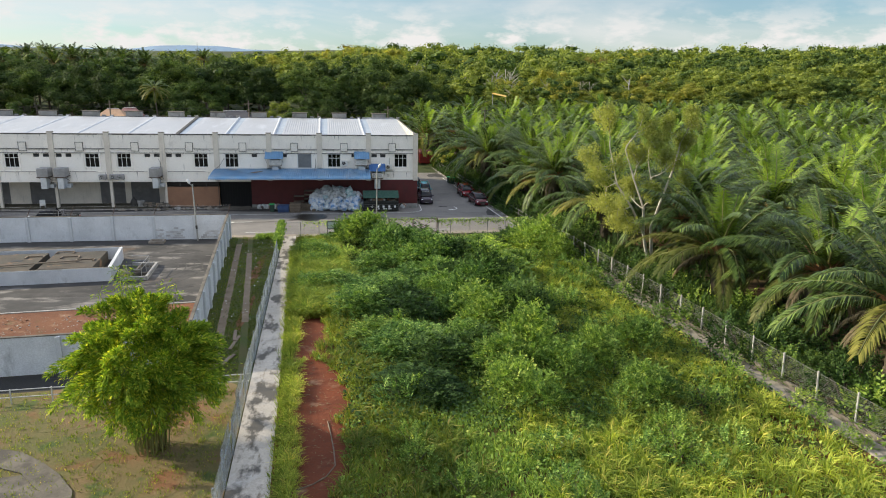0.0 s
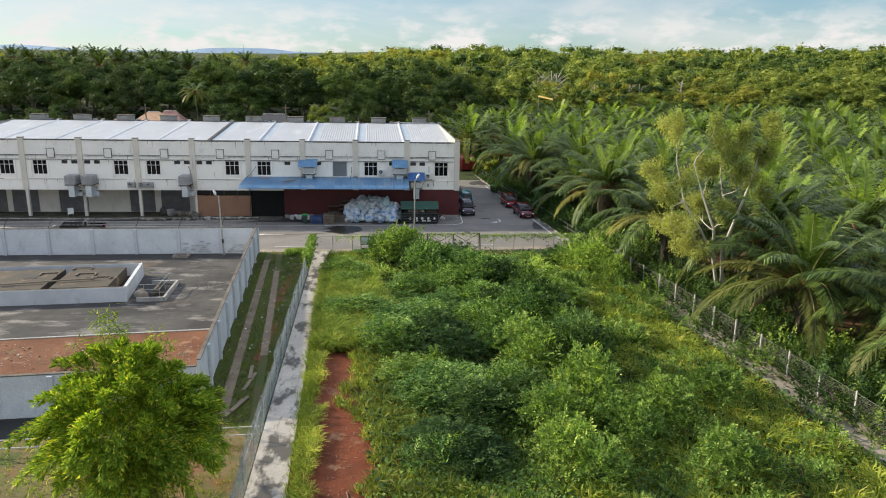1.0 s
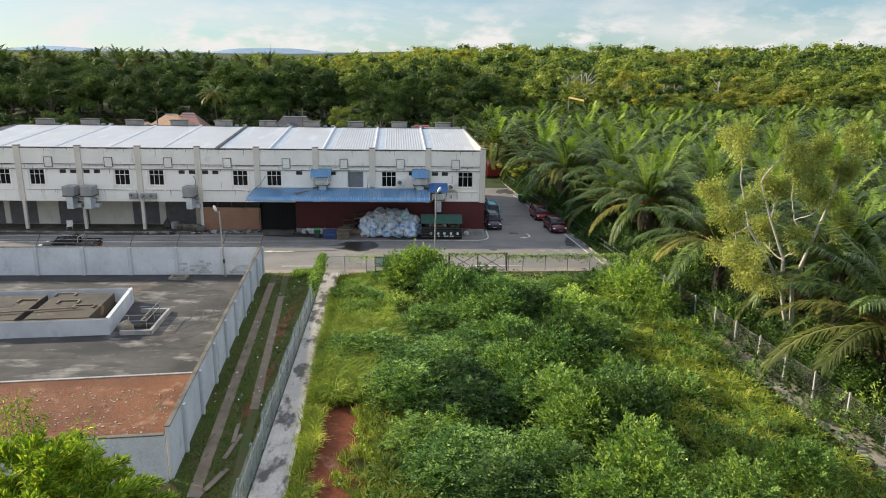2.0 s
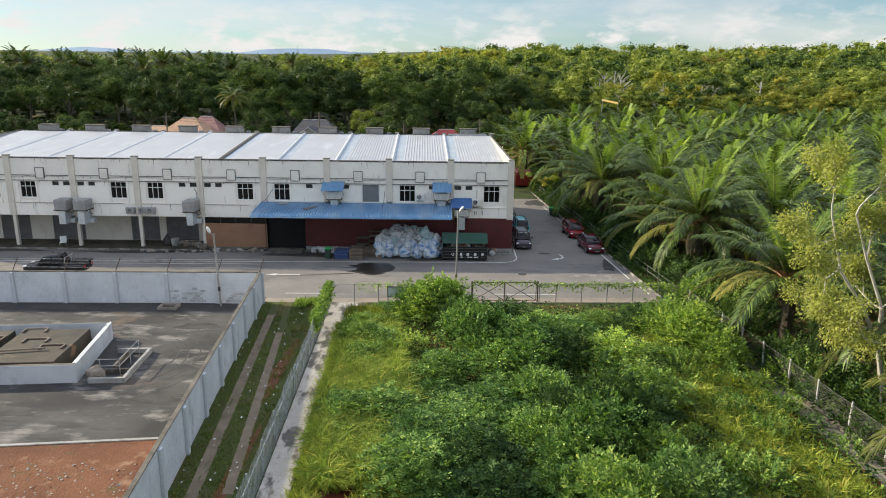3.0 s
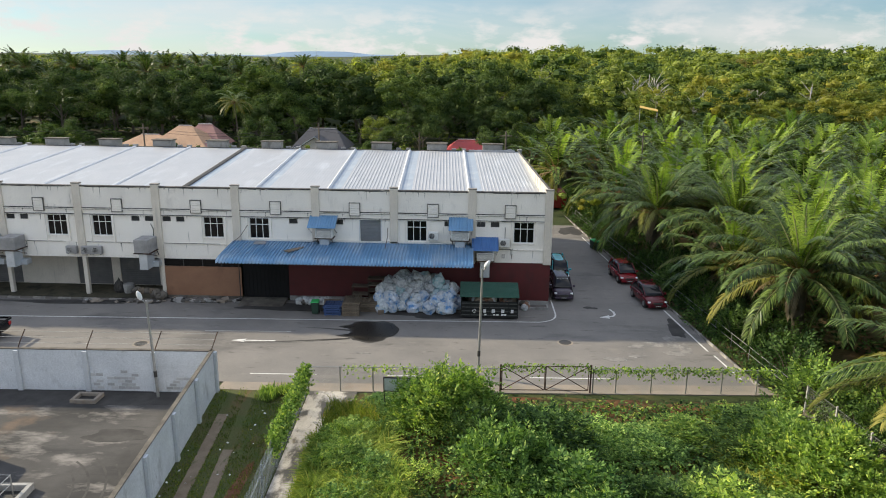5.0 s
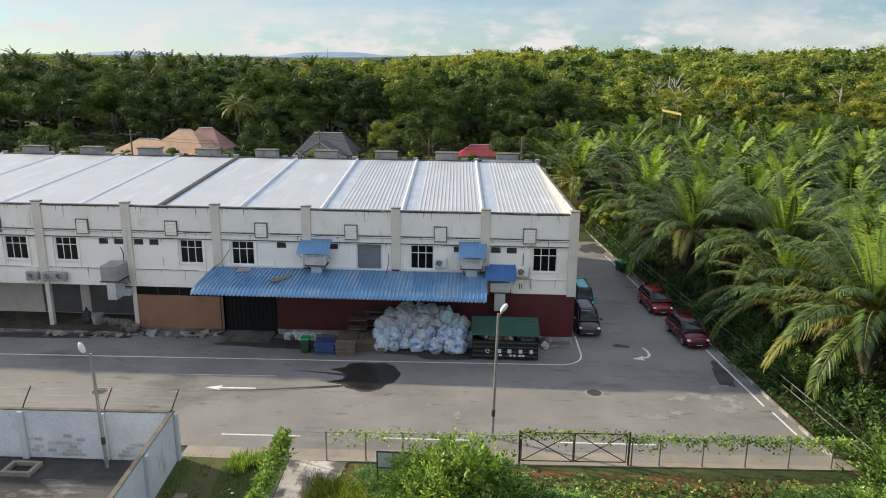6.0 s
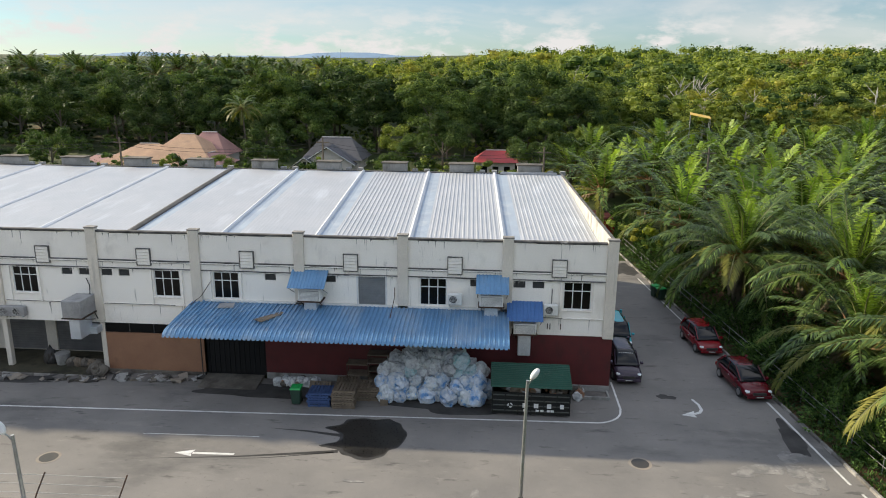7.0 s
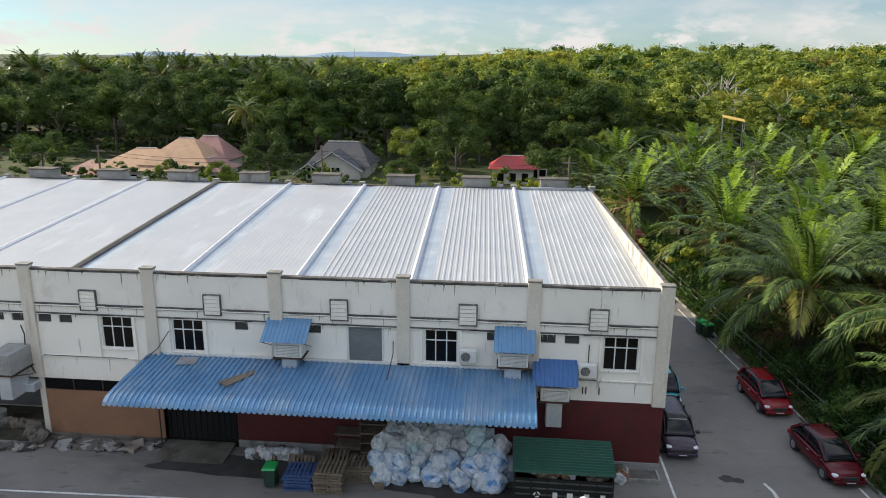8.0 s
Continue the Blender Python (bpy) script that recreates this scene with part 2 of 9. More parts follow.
# walls
M["white_wall"] = surf("white_wall", (0.9, 0.855, 0.78), (0.86, 0.815, 0.74), 0.5, 0.85, 0, 0.12, 22.0, 0.006,
                       [((0.5, 0.45, 0.39), 0.55, 0.58, 0.76, (1.5, 1.5, 0.45), 0.45), ((0.09, 0.083, 0.075), 2.4, 0.64, 0.74, (2.4, 2.4, 0.18), 0.7)])
M["parapet_wall"] = surf("parapet_wall", (0.88, 0.83, 0.75), (0.8, 0.755, 0.685), 0.6, 0.88, 0, 0.15, 20.0, 0.006,
                         [((0.52, 0.48, 0.43), 0.9, 0.58, 0.74, (1, 1, 0.8), 0.5), ((0.09, 0.085, 0.078), 2.0, 0.63, 0.73, (2.4, 2.4, 0.2), 0.7), ((0.2, 0.19, 0.18), 1.3, 0.64, 0.76, None, 0.5)])
M["stained_ledge"] = surf("stained_ledge", (0.13, 0.12, 0.11), (0.04, 0.038, 0.035), 1.6, 0.92, 0, 0.4, 24.0, 0.01, [((0.5, 0.48, 0.44), 1.2, 0.6, 0.7, None, 0.7)])
M["cap_stained"] = surf("cap_stained", (0.3, 0.275, 0.24), (0.16, 0.15, 0.135), 2.2, 0.92, 0, 0.3, 20.0, 0.006)
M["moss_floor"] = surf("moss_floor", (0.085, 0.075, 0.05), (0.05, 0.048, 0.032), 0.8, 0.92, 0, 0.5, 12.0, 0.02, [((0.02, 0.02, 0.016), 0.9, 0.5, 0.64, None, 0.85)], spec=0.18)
M["mould"] = surf("mould", (0.05, 0.046, 0.042), (0.17, 0.16, 0.145), 3.0, 0.95, 0, 0.3, 24.0, 0.006, [((0.55, 0.52, 0.47), 4.0, 0.56, 0.64, (1, 1, 0.5), 0.85)])
M["cream"] = surf("cream", (0.68, 0.62, 0.53), (0.6, 0.545, 0.465), 0.8, 0.85, 0, 0.12, 18.0, 0.006, [((0.25, 0.23, 0.2), 1.3, 0.58, 0.74, (2, 2, 0.25), 0.6)])
M["maroon"] = surf("maroon", (0.105, 0.014, 0.014), (0.08, 0.011, 0.011), 0.8, 0.7, 0, 0.15, 18.0, 0.006, [((0.05, 0.015, 0.013), 0.9, 0.55, 0.72, (1.5, 1.5, 0.6), 0.6)])
M["brown_panel"] = surf("brown_panel", (0.29, 0.15, 0.085), (0.24, 0.122, 0.07), 0.8, 0.6, 0, 0.06, 30.0, 0.004, [((0.12, 0.06, 0.04), 0.9, 0.62, 0.75, None, 0.6)])
M["blockwork"] = surf("blockwork", (0.64, 0.655, 0.67), (0.52, 0.535, 0.55), 0.5, 0.9, 0, 0.25, 14.0, 0.01,
                      [((0.16, 0.16, 0.16), 0.9, 0.58, 0.74, (1, 1, 0.5), 0.7), ((0.08, 0.08, 0.08), 3.0, 0.64, 0.76, (1.6, 1.6, 0.5), 0.7)])
M["bare_brick"] = surf("bare_brick", (0.5, 0.5, 0.5), (0.36, 0.35, 0.34), 2.0, 0.92, 0, 0.4, 22.0, 0.01, vary=0.2)
M["render_white"] = surf("render_white", (0.56, 0.575, 0.59), (0.44, 0.455, 0.47), 0.5, 0.88, 0, 0.15, 16.0, 0.008, [((0.22, 0.21, 0.2), 0.8, 0.58, 0.74, (1, 1, 0.5), 0.7)])
M["shutter_grey"] = surf("shutter_grey", (0.25, 0.26, 0.27), (0.2, 0.21, 0.22), 1.2, 0.55, 0.4, 0.1, 20.0, 0.004)
M["shutter_dark"] = surf("shutter_dark", (0.16, 0.155, 0.15), (0.12, 0.118, 0.115), 1.2, 0.6, 0.2, 0.1, 20.0, 0.004, [((0.3, 0.27, 0.23), 1.0, 0.6, 0.75, None, 0.4)])
M["roof_white"] = surf("roof_white", (0.395, 0.395, 0.405), (0.35, 0.358, 0.372), 0.35, 0.42, 0.0, 0.06, 14.0, 0.004, [((0.6, 0.62, 0.65), 0.5, 0.55, 0.75, (1.6, 0.3, 1), 0.5), ((0.2, 0.195, 0.185), 1.8, 0.62, 0.74, (2.2, 0.25, 1), 0.45)])
M["roof_cap"] = surf("roof_cap", (0.55, 0.56, 0.57), (0.48, 0.49, 0.5), 0.6, 0.5, 0.0, 0.06, 14.0, 0.004, [((0.3, 0.3, 0.3), 1.4, 0.62, 0.74, None, 0.5)])
M["roof_valley"] = surf("roof_valley", (0.3, 0.35, 0.41), (0.25, 0.29, 0.345), 0.6, 0.6, 0.0, 0.08, 14.0, 0.004, [((0.4, 0.41, 0.42), 0.7, 0.55, 0.7, None, 0.6)])
M["roof_dark"] = surf("roof_dark", (0.05, 0.047, 0.043), (0.1, 0.092, 0.083), 0.8, 0.85, 0, 0.3, 14.0, 0.01)
M["blue_sheet"] = surf("blue_sheet", (0.14, 0.29, 0.47), (0.11, 0.235, 0.39), 0.5, 0.34, 0.1, 0.06, 16.0, 0.004,
                       [((0.3, 0.37, 0.44), 0.7, 0.5, 0.7, (1, 0.4, 1), 0.6), ((0.3, 0.22, 0.15), 1.3, 0.62, 0.74, (2, 0.3, 1), 0.55)])
M["blue_sheet_dark"] = surf("blue_sheet_dark", (0.06, 0.16, 0.38), (0.045, 0.125, 0.31), 0.8, 0.4, 0.1, 0.06, 16.0, 0.004)
M["green_sheet"] = surf("green_sheet", (0.022, 0.095, 0.065), (0.018, 0.075, 0.05), 0.8, 0.45, 0.1, 0.06, 16.0, 0.004, [((0.2, 0.2, 0.17), 1.2, 0.6, 0.75, None, 0.6)])
M["hoarding"] = surf("hoarding", (0.5, 0.54, 0.57), (0.4, 0.44, 0.47), 0.7, 0.5, 0.45, 0.1, 14.0, 0.006, [((0.2, 0.17, 0.13), 0.9, 0.6, 0.74, (2, 2, 0.4), 0.5)])
M["ac_white"] = surf("ac_white", (0.74, 0.73, 0.69), (0.64, 0.63, 0.59), 2.0, 0.5, 0, 0.05, 20.0, 0.003, [((0.3, 0.27, 0.22), 2.0, 0.6, 0.75, (1, 1, 0.4), 0.6)])
M["cooler_grey"] = surf("cooler_grey", (0.36, 0.35, 0.34), (0.27, 0.265, 0.26), 1.6, 0.6, 0, 0.1, 20.0, 0.004, [((0.14, 0.12, 0.1), 1.5, 0.58, 0.74, None, 0.6)])
M["duct"] = surf("duct", (0.62, 0.65, 0.68), (0.5, 0.53, 0.56), 1.5, 0.4, 0.4, 0.06, 18.0, 0.004)
M["steel"] = surf("steel", (0.42, 0.42, 0.41), (0.3, 0.3, 0.29), 2.0, 0.5, 0.7, 0.1, 20.0, 0.004)
M["rust"] = surf("rust", (0.1, 0.05, 0.03), (0.05, 0.035, 0.028), 2.0, 0.85, 0.2, 0.3, 20.0, 0.006)
M["dark_metal"] = surf("dark_metal", (0.035, 0.035, 0.035), (0.055, 0.05, 0.045), 1.5, 0.6, 0.3, 0.1, 20.0, 0.004)
# near-black in place of unlit depth: gate recess, rooms behind windows
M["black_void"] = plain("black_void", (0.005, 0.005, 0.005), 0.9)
M["window_glass"] = glassy("window_glass", (0.004, 0.0045, 0.005), 0.2, 0.2)
M["frame_white"] = plain("frame_white", (0.74, 0.74, 0.72), 0.5)
M["post_white"] = surf("post_white", (0.62, 0.6, 0.56), (0.48, 0.46, 0.43), 1.6, 0.85, 0, 0.2, 20.0, 0.006)
M["wood"] = surf("wood", (0.21, 0.165, 0.12), (0.13, 0.1, 0.07), 2.5, 0.85, 0, 0.3, 26.0, 0.006, vary=0.25)
M["wood_blue"] = surf("wood_blue", (0.05, 0.1, 0.24), (0.04, 0.07, 0.17), 2.5, 0.7, 0, 0.2, 26.0, 0.006)
M["bin_green"] = plain("bin_green", (0.025, 0.06, 0.04), 0.5)
M["lid_green"] = plain("lid_green", (0.02, 0.42, 0.1), 0.42)
M["rubber"] = plain("rubber", (0.02, 0.02, 0.02), 0.8)
M["lamp_head"] = plain("lamp_head", (0.78, 0.78, 0.76), 0.4)
M["letter_white"] = plain("letter_white", (0.78, 0.78, 0.76), 0.6)
M["kerb_white"] = surf("kerb_white", (0.33, 0.31, 0.28), (0.18, 0.165, 0.15), 2.0, 0.9, 0, 0.3, 20.0, 0.008)
M["kerb_black"] = surf("kerb_black", (0.09, 0.082, 0.075), (0.15, 0.135, 0.12), 2.0, 0.9, 0, 0.3, 20.0, 0.008)
# vegetation
M["bush_leaf"] = leafy("bush_leaf", (0.026, 0.075, 0.022), (0.215, 0.36, 0.1), (0.35, 0.46, 0.15), 0.2)
# darker leaf green; also carries the shade under shrubs and palms
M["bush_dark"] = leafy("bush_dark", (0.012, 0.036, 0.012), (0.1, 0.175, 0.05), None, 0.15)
M["weed_leaf"] = leafy("weed_leaf", (0.05, 0.115, 0.028), (0.27, 0.4, 0.1), (0.39, 0.46, 0.13), 0.26)
# damp patches and tyre marks; also the drawn shadow of the yard wall
M["damp"] = surf("damp", (0.04, 0.038, 0.036), (0.07, 0.066, 0.062), 0.8, 0.85, 0, 0.2, 20.0, 0.006, spec=0.2)
M["grass_blade"] = leafy("grass_blade", (0.08, 0.13, 0.026), (0.2, 0.24, 0.05), (0.32, 0.27, 0.1), 0.35)
M["grass_fresh"] = leafy("grass_fresh", (0.085, 0.15, 0.025), (0.27, 0.36, 0.075), (0.42, 0.42, 0.11), 0.34)
M["grass_yellow"] = leafy("grass_yellow", (0.13, 0.2, 0.038), (0.38, 0.44, 0.09), (0.5, 0.45, 0.14), 0.36)
M["palm_leaf"] = leafy("palm_leaf", (0.01, 0.03, 0.009), (0.15, 0.225, 0.058), None, 0.14, 0.4, 0.25)
M["palm_young"] = leafy("palm_young", (0.13, 0.22, 0.04), (0.25, 0.34, 0.07), None, 0.3, 0.42)
M["palm_old"] = leafy("palm_old", (0.1, 0.115, 0.03), (0.19, 0.195, 0.055), None, 0.18, 0.5)
M["palm_dead"] = leafy("palm_dead", (0.12, 0.1, 0.075), (0.19, 0.16, 0.12), None, 0.1, 0.8)
M["rachis"] = plain("rachis", (0.19, 0.2, 0.07), 0.6)
M["petiole"] = plain("petiole", (0.3, 0.15, 0.07), 0.6)
M["palm_trunk"] = surf("palm_trunk", (0.1, 0.075, 0.05), (0.05, 0.045, 0.03), 2.0, 0.95, 0, 0.8, 8.0, 0.05)
M["bark"] = surf("bark", (0.15, 0.12, 0.09), (0.09, 0.075, 0.06), 2.0, 0.92, 0, 0.6, 10.0, 0.03)
M["bark_pale"] = surf("bark_pale", (0.5, 0.46, 0.4), (0.36, 0.33, 0.28), 2.0, 0.9, 0, 0.5, 12.0, 0.02)
M["tree_leaf"] = leafy("tree_leaf", (0.018, 0.044, 0.013), (0.11, 0.165, 0.044), None, 0.2)
M["tree_olive"] = leafy("tree_olive", (0.075, 0.11, 0.028), (0.21, 0.255, 0.065), None, 0.32)
# gold of low sun on the crowns, put into the leaf colour
M["tree_sunlit_gold"] = leafy("tree_sunlit_gold", (0.15, 0.165, 0.04), (0.25, 0.255, 0.062), None, 0.36)
M["tree_lime"] = leafy("tree_lime", (0.08, 0.125, 0.03), (0.26, 0.31, 0.085), None, 0.3)
M["tree_rust"] = leafy("tree_rust", (0.085, 0.085, 0.028), (0.2, 0.175, 0.055), None, 0.22)
# deep green; in the western wood it also carries the backlit shade
M["tree_dark"] = leafy("tree_dark", (0.012, 0.03, 0.01), (0.075, 0.118, 0.034), None, 0.16)
M["pale_leaf"] = leafy("pale_leaf", (0.25, 0.275, 0.085), (0.44, 0.45, 0.15), None, 0.34)
M["bamboo_leaf"] = leafy("bamboo_leaf", (0.065, 0.15, 0.018), (0.31, 0.41, 0.05), (0.52, 0.5, 0.07), 0.36)
M["culm"] = plain("culm", (0.2, 0.2, 0.06), 0.5)
_h = M["hoarding"].node_tree
_tr = _h.nodes.new("ShaderNodeBsdfTransparent")
_mx = _h.nodes.new("ShaderNodeMixShader")
_mx.inputs["Fac"].default_value = 0.6
_h.links.new(_h.nodes["Principled BSDF"].outputs["BSDF"], _mx.inputs[1])
_h.links.new(_tr.outputs["BSDF"], _mx.inputs[2])
_h.links.new(_mx.outputs["Shader"], _h.nodes["Material Output"].inputs["Surface"])
# ---- building helpers ----
rng = np.random.default_rng(7)


def thing(name, m=None, label="", category="", group="", kind=""):
    """An Empty at a thing's base, to parent its parts."""
    ob = new(name)
    ob.empty_display_size = 0.2
    if m is not None:
        ob.matrix_basis = m
    return tagged(ob, label, category, group, kind)


def mesh_of(name, bm, material, smooth=False):
    me = bpy.data.meshes.new(name)
    bm.normal_update()
    bm.to_mesh(me)
    bm.free()
    for mt in (material if isinstance(material, (list, tuple)) else [material]):
        me.materials.append(mt)
    if smooth:
        me.polygons.foreach_set("use_smooth", [True] * len(me.polygons))
    return me


def part(name, bm, material, parent, label="", smooth=False, m=None):
    """Links a bmesh (or a mesh) as ONE mesh object under a thing or a part."""
    me = bm if isinstance(bm, bpy.types.Mesh) else mesh_of(name, bm, material, smooth)
    ob = new(name, me)
    ob.parent = parent
    if m is not None:
        ob.matrix_basis = m
    if label:
        ob["label"] = label
    return ob


def solid(name, bm, material, label="", category="", kind="", group="", smooth=False, m=None):
    """A top-level mesh object."""
    ob = new(name, bm if isinstance(bm, bpy.types.Mesh) else mesh_of(name, bm, material, smooth))
    if m is not None:
        ob.matrix_basis = m
    return tagged(ob, label, category, group, kind)


def box(bm, x0, x1, y0, y1, z0, z1, bevel=0.0):
    vs = [bm.verts.new((x, y, z)) for z in (z0, z1) for y in (y0, y1) for x in (x0, x1)]
    fs = [bm.faces.new([vs[i] for i in f]) for f in ((0, 2, 3, 1), (4, 5, 7, 6), (0, 1, 5, 4), (2, 6, 7, 3), (0, 4, 6, 2), (1, 3, 7, 5))]
    if bevel:
        es = list({e for f in fs for e in f.edges})
        bmesh.ops.bevel(bm, geom=es, offset=bevel, segments=1, affect='EDGES', clamp_overlap=True)
    return vs


def boxed(x0, x1, y0, y1, z0, z1, bevel=0.0):
    bm = bmesh.new()
    box(bm, x0, x1, y0, y1, z0, z1, bevel)
    return bm


def tube(bm, pts, r, seg=8, r_end=None):
    """A round bar along a line of points, closed at both ends."""
    pts = [Vector(p) for p in pts]
    rings = []
    for i, p in enumerate(pts):
        d = (pts[min(i + 1, len(pts) - 1)] - pts[max(i - 1, 0)]).normalized()
        a = d.orthogonal().normalized() if i == 0 else (rings[-1][1] - d * rings[-1][1].dot(d)).normalized()
        b = d.cross(a)
        k = i / max(1, len(pts) - 1)
        rr = r if r_end is None else r + (r_end - r) * k
        ring = [bm.verts.new(p + (a * math.cos(2 * math.pi * j / seg) + b * math.sin(2 * math.pi * j / seg)) * rr) for j in range(seg)]
        rings.append((ring, a))
    for (u, _), (v, _) in zip(rings, rings[1:]):
        for j in range(seg):
            bm.faces.new((u[j], u[(j + 1) % seg], v[(j + 1) % seg], v[j]))
    bm.faces.new(list(reversed(rings[0][0])))
    bm.faces.new(rings[-1][0])


def tubed(pts, r, seg=8, r_end=None):
    bm = bmesh.new()
    tube(bm, pts, r, seg, r_end)
    return bm


def prism(bm, outline, z0, z1):
    """An upright slab over a plan outline (counter-clockwise)."""
    lo = [bm.verts.new((x, y, z0)) for x, y in outline]
    hi = [bm.verts.new((x, y, z1)) for x, y in outline]
    bm.faces.new(hi)
    bm.faces.new(list(reversed(lo)))
    n = len(outline)
    for i in range(n):
        bm.faces.new((lo[i], lo[(i + 1) % n], hi[(i + 1) % n], hi[i]))


def slab(name, outline, z0, z1, material, label, kind="structure", category=""):
    bm = bmesh.new()
    prism(bm, outline, z0, z1)
    return solid(name, bm, material, label, category, kind)


def corrugated(x0, x1, rows, pitch, depth, thick=0.004):
    """A ribbed sheet: ribs run along the line of rows (y, z), spread over x."""
    bm = bmesh.new()
    n = max(2, int(round((x1 - x0) / pitch)))
    prof = []
    for i in range(n):
        a = x0 + (x1 - x0) * i / n
        w = (x1 - x0) / n
        prof += [(a, 0), (a + w * 0.55, 0), (a + w * 0.65, depth), (a + w * 0.9, depth)]
    prof.append((x1, 0))
    grid = [[bm.verts.new((x, y, z + dz)) for x, dz in prof] for y, z in rows]
    for u, v in zip(grid, grid[1:]):
        for i in range(len(prof) - 1):
            bm.faces.new((u[i], u[i + 1], v[i + 1], v[i]))
    return bm


def np_mesh(name, verts, faces, materials, mat_index=None):
    """A mesh from arrays; faces all have the same number of corners."""
    me = bpy.data.meshes.new(name)
    verts = np.asarray(verts, np.float32)
    faces = np.asarray(faces, np.int32)
    k = faces.shape[1]
    me.vertices.add(len(verts))
    me.vertices.foreach_set("co", verts.ravel())
    me.loops.add(faces.size)
    me.loops.foreach_set("vertex_index", faces.ravel())
    me.polygons.add(len(faces))
    me.polygons.foreach_set("loop_start", np.arange(len(faces), dtype=np.int32) * k)
    me.polygons.foreach_set("loop_total", np.full(len(faces), k, np.int32))
    for mt in materials:
        me.materials.append(mt)
    if mat_index is not None:
        me.polygons.foreach_set("material_index", np.asarray(mat_index, np.int32))
    me.update(calc_edges=True)
    return me


def unit(v):
    return v / np.maximum(np.linalg.norm(v, axis=-1, keepdims=True), 1e-9)


def leaf_quads(p, d, length, width, r, fold=0.25, face=None, loose=0.5):
    """Pointed leaves: base p, direction d (arrays), each a rhomb of four corners, bent along the middle; face: the way the blades look. Returns verts, faces."""
    n = len(p)
    d = unit(d)
    ref = r.normal(size=(n, 3)) if face is None else unit(face) + loose * r.normal(size=(n, 3))
    side = unit(np.cross(d, ref))
    up = np.cross(side, d)
    L, W = np.broadcast_to(length, n)[:, None], np.broadcast_to(width, n)[:, None]
    mid = p + d * L * 0.45 + up * L * fold * 0.35
    v = np.stack([p, mid + side * W * 0.5, p + d * L - up * L * fold * 0.2, mid - side * W * 0.5], 1).reshape(-1, 3)
    return v, np.arange(4 * n).reshape(n, 4)


def joined(*pieces):
    vs, fs, k = [], [], 0
    for v, f in pieces:
        vs.append(v)
        fs.append(f + k)
        k += len(v)
    return np.concatenate(vs), np.concatenate(fs)


def ball_points(n, r, low=-0.25):
    p = unit(r.normal(size=(n * 3, 3)))
    return p[p[:, 2] > low][:n]


def text_mesh(words, size, depth=0.004):
    cu = bpy.data.curves.new("lettering", 'FONT')
    cu.body, cu.size, cu.extrude, cu.align_x = words, size, depth, 'CENTER'
    ob = bpy.data.objects.new("lettering", cu)
    scene.collection.objects.link(ob)
    me = bpy.data.meshes.new_from_object(ob.evaluated_get(bpy.context.evaluated_depsgraph_get()))
    bpy.data.objects.remove(ob)
    return me


def land(x, y):
    """Height of the land: level round the site, rising gently far behind it, most on the wooded hill to the east."""
    x, y = np.asarray(x, float), np.asarray(y, float)
    bearing = x / np.maximum(y, 100.0)
    slope = np.interp(bearing, [-0.7, -0.2, 0.0, 0.2, 0.45, 0.8, 1.1], [0.029, 0.027, 0.033, 0.035, 0.037, 0.052, 0.058])
    return slope * np.maximum(0.0, y - 118.0)


def hoard_x(y):
    """Line of the hoarding between the alley and the concrete strip."""
    return -2.2 - (np.asarray(y, float) - 23.0) * 0.0415


def strip_x(y):
    """Edge of the concrete strip towards the lot."""
    return -0.45 - (np.asarray(y, float) - 25.0) * 0.061


def fence_x(y):
    """Line of the fence along the plantation."""
    return 22.7 + (69.5 - np.asarray(y, float)) * 0.106


def alley_x(y):
    """Line of the yard wall along the alley."""
    return -9.46 + (70.8 - np.asarray(y, float)) * 0.0995


def kerb_x(y):
    """Line of the kerb of the side road."""
    return 21.75 - (np.asarray(y, float) - 73.0) * 0.096


def along(fx, ys, dx=0.0):
    return [(float(fx(y)) + dx, y) for y in ys]


# ---- the ground and the paved areas ----
gx = np.concatenate([np.linspace(-4500, -300, 12), np.linspace(-260, 300, 29), np.linspace(360, 4500, 12)])
gy = np.concatenate([np.linspace(-600, -60, 5), np.linspace(-20, 700, 49), np.linspace(800, 4600, 14)])
GX, GY = np.meshgrid(gx, gy)
gv = np.stack([GX, GY, land(GX, GY) - 0.06], -1).reshape(-1, 3)
gi = np.arange(len(gy) * len(gx)).reshape(len(gy), len(gx))
gf = np.stack([gi[:-1, :-1], gi[:-1, 1:], gi[1:, 1:], gi[1:, :-1]], -1).reshape(-1, 4)
solid("ground", np_mesh("ground", gv, gf, [M["grassland"]]), None, "grassy green land with bare earth patches", "ground", "structure")

slab("road", [(-140, 69.4), (-60, 70.9), (-9.4, 71.9), (-4.2, 72.0), (22.0, 73.2), *along(kerb_x, (80, 86.9)), (-140, 86.9)], -0.3, 0.0, M["asphalt"], "worn grey asphalt road with stains and faded lines", category="road")
slab("side_road", [(11.0, 86.9), *along(kerb_x, (86.9, 100.0, 135.0)), (11.0, 135.0)], -0.3, 0.0, M["asphalt"], "shaded asphalt side road along the building", category="road")
slab("back_lane", [(-140, 113.6), (11.0, 113.6), (11.0, 122.0), (-140, 122.0)], -0.3, 0.0, M["asphalt"], "asphalt lane behind the building", category="road")
slab("road_shoulder", [(-9.4, 70.9), (-4.2, 70.9), (-4.2, 72.0), (-9.4, 71.9)], -0.3, 0.005, M["shoulder"], "dusty earth verge beside the road", category="verge")
slab("front_verge", [(-4.2, 70.95), (22.6, 72.0), (22.0, 73.2), (-4.2, 72.0)], -0.3, 0.0, M["shoulder"], "dusty verge between fence and road", category="verge")
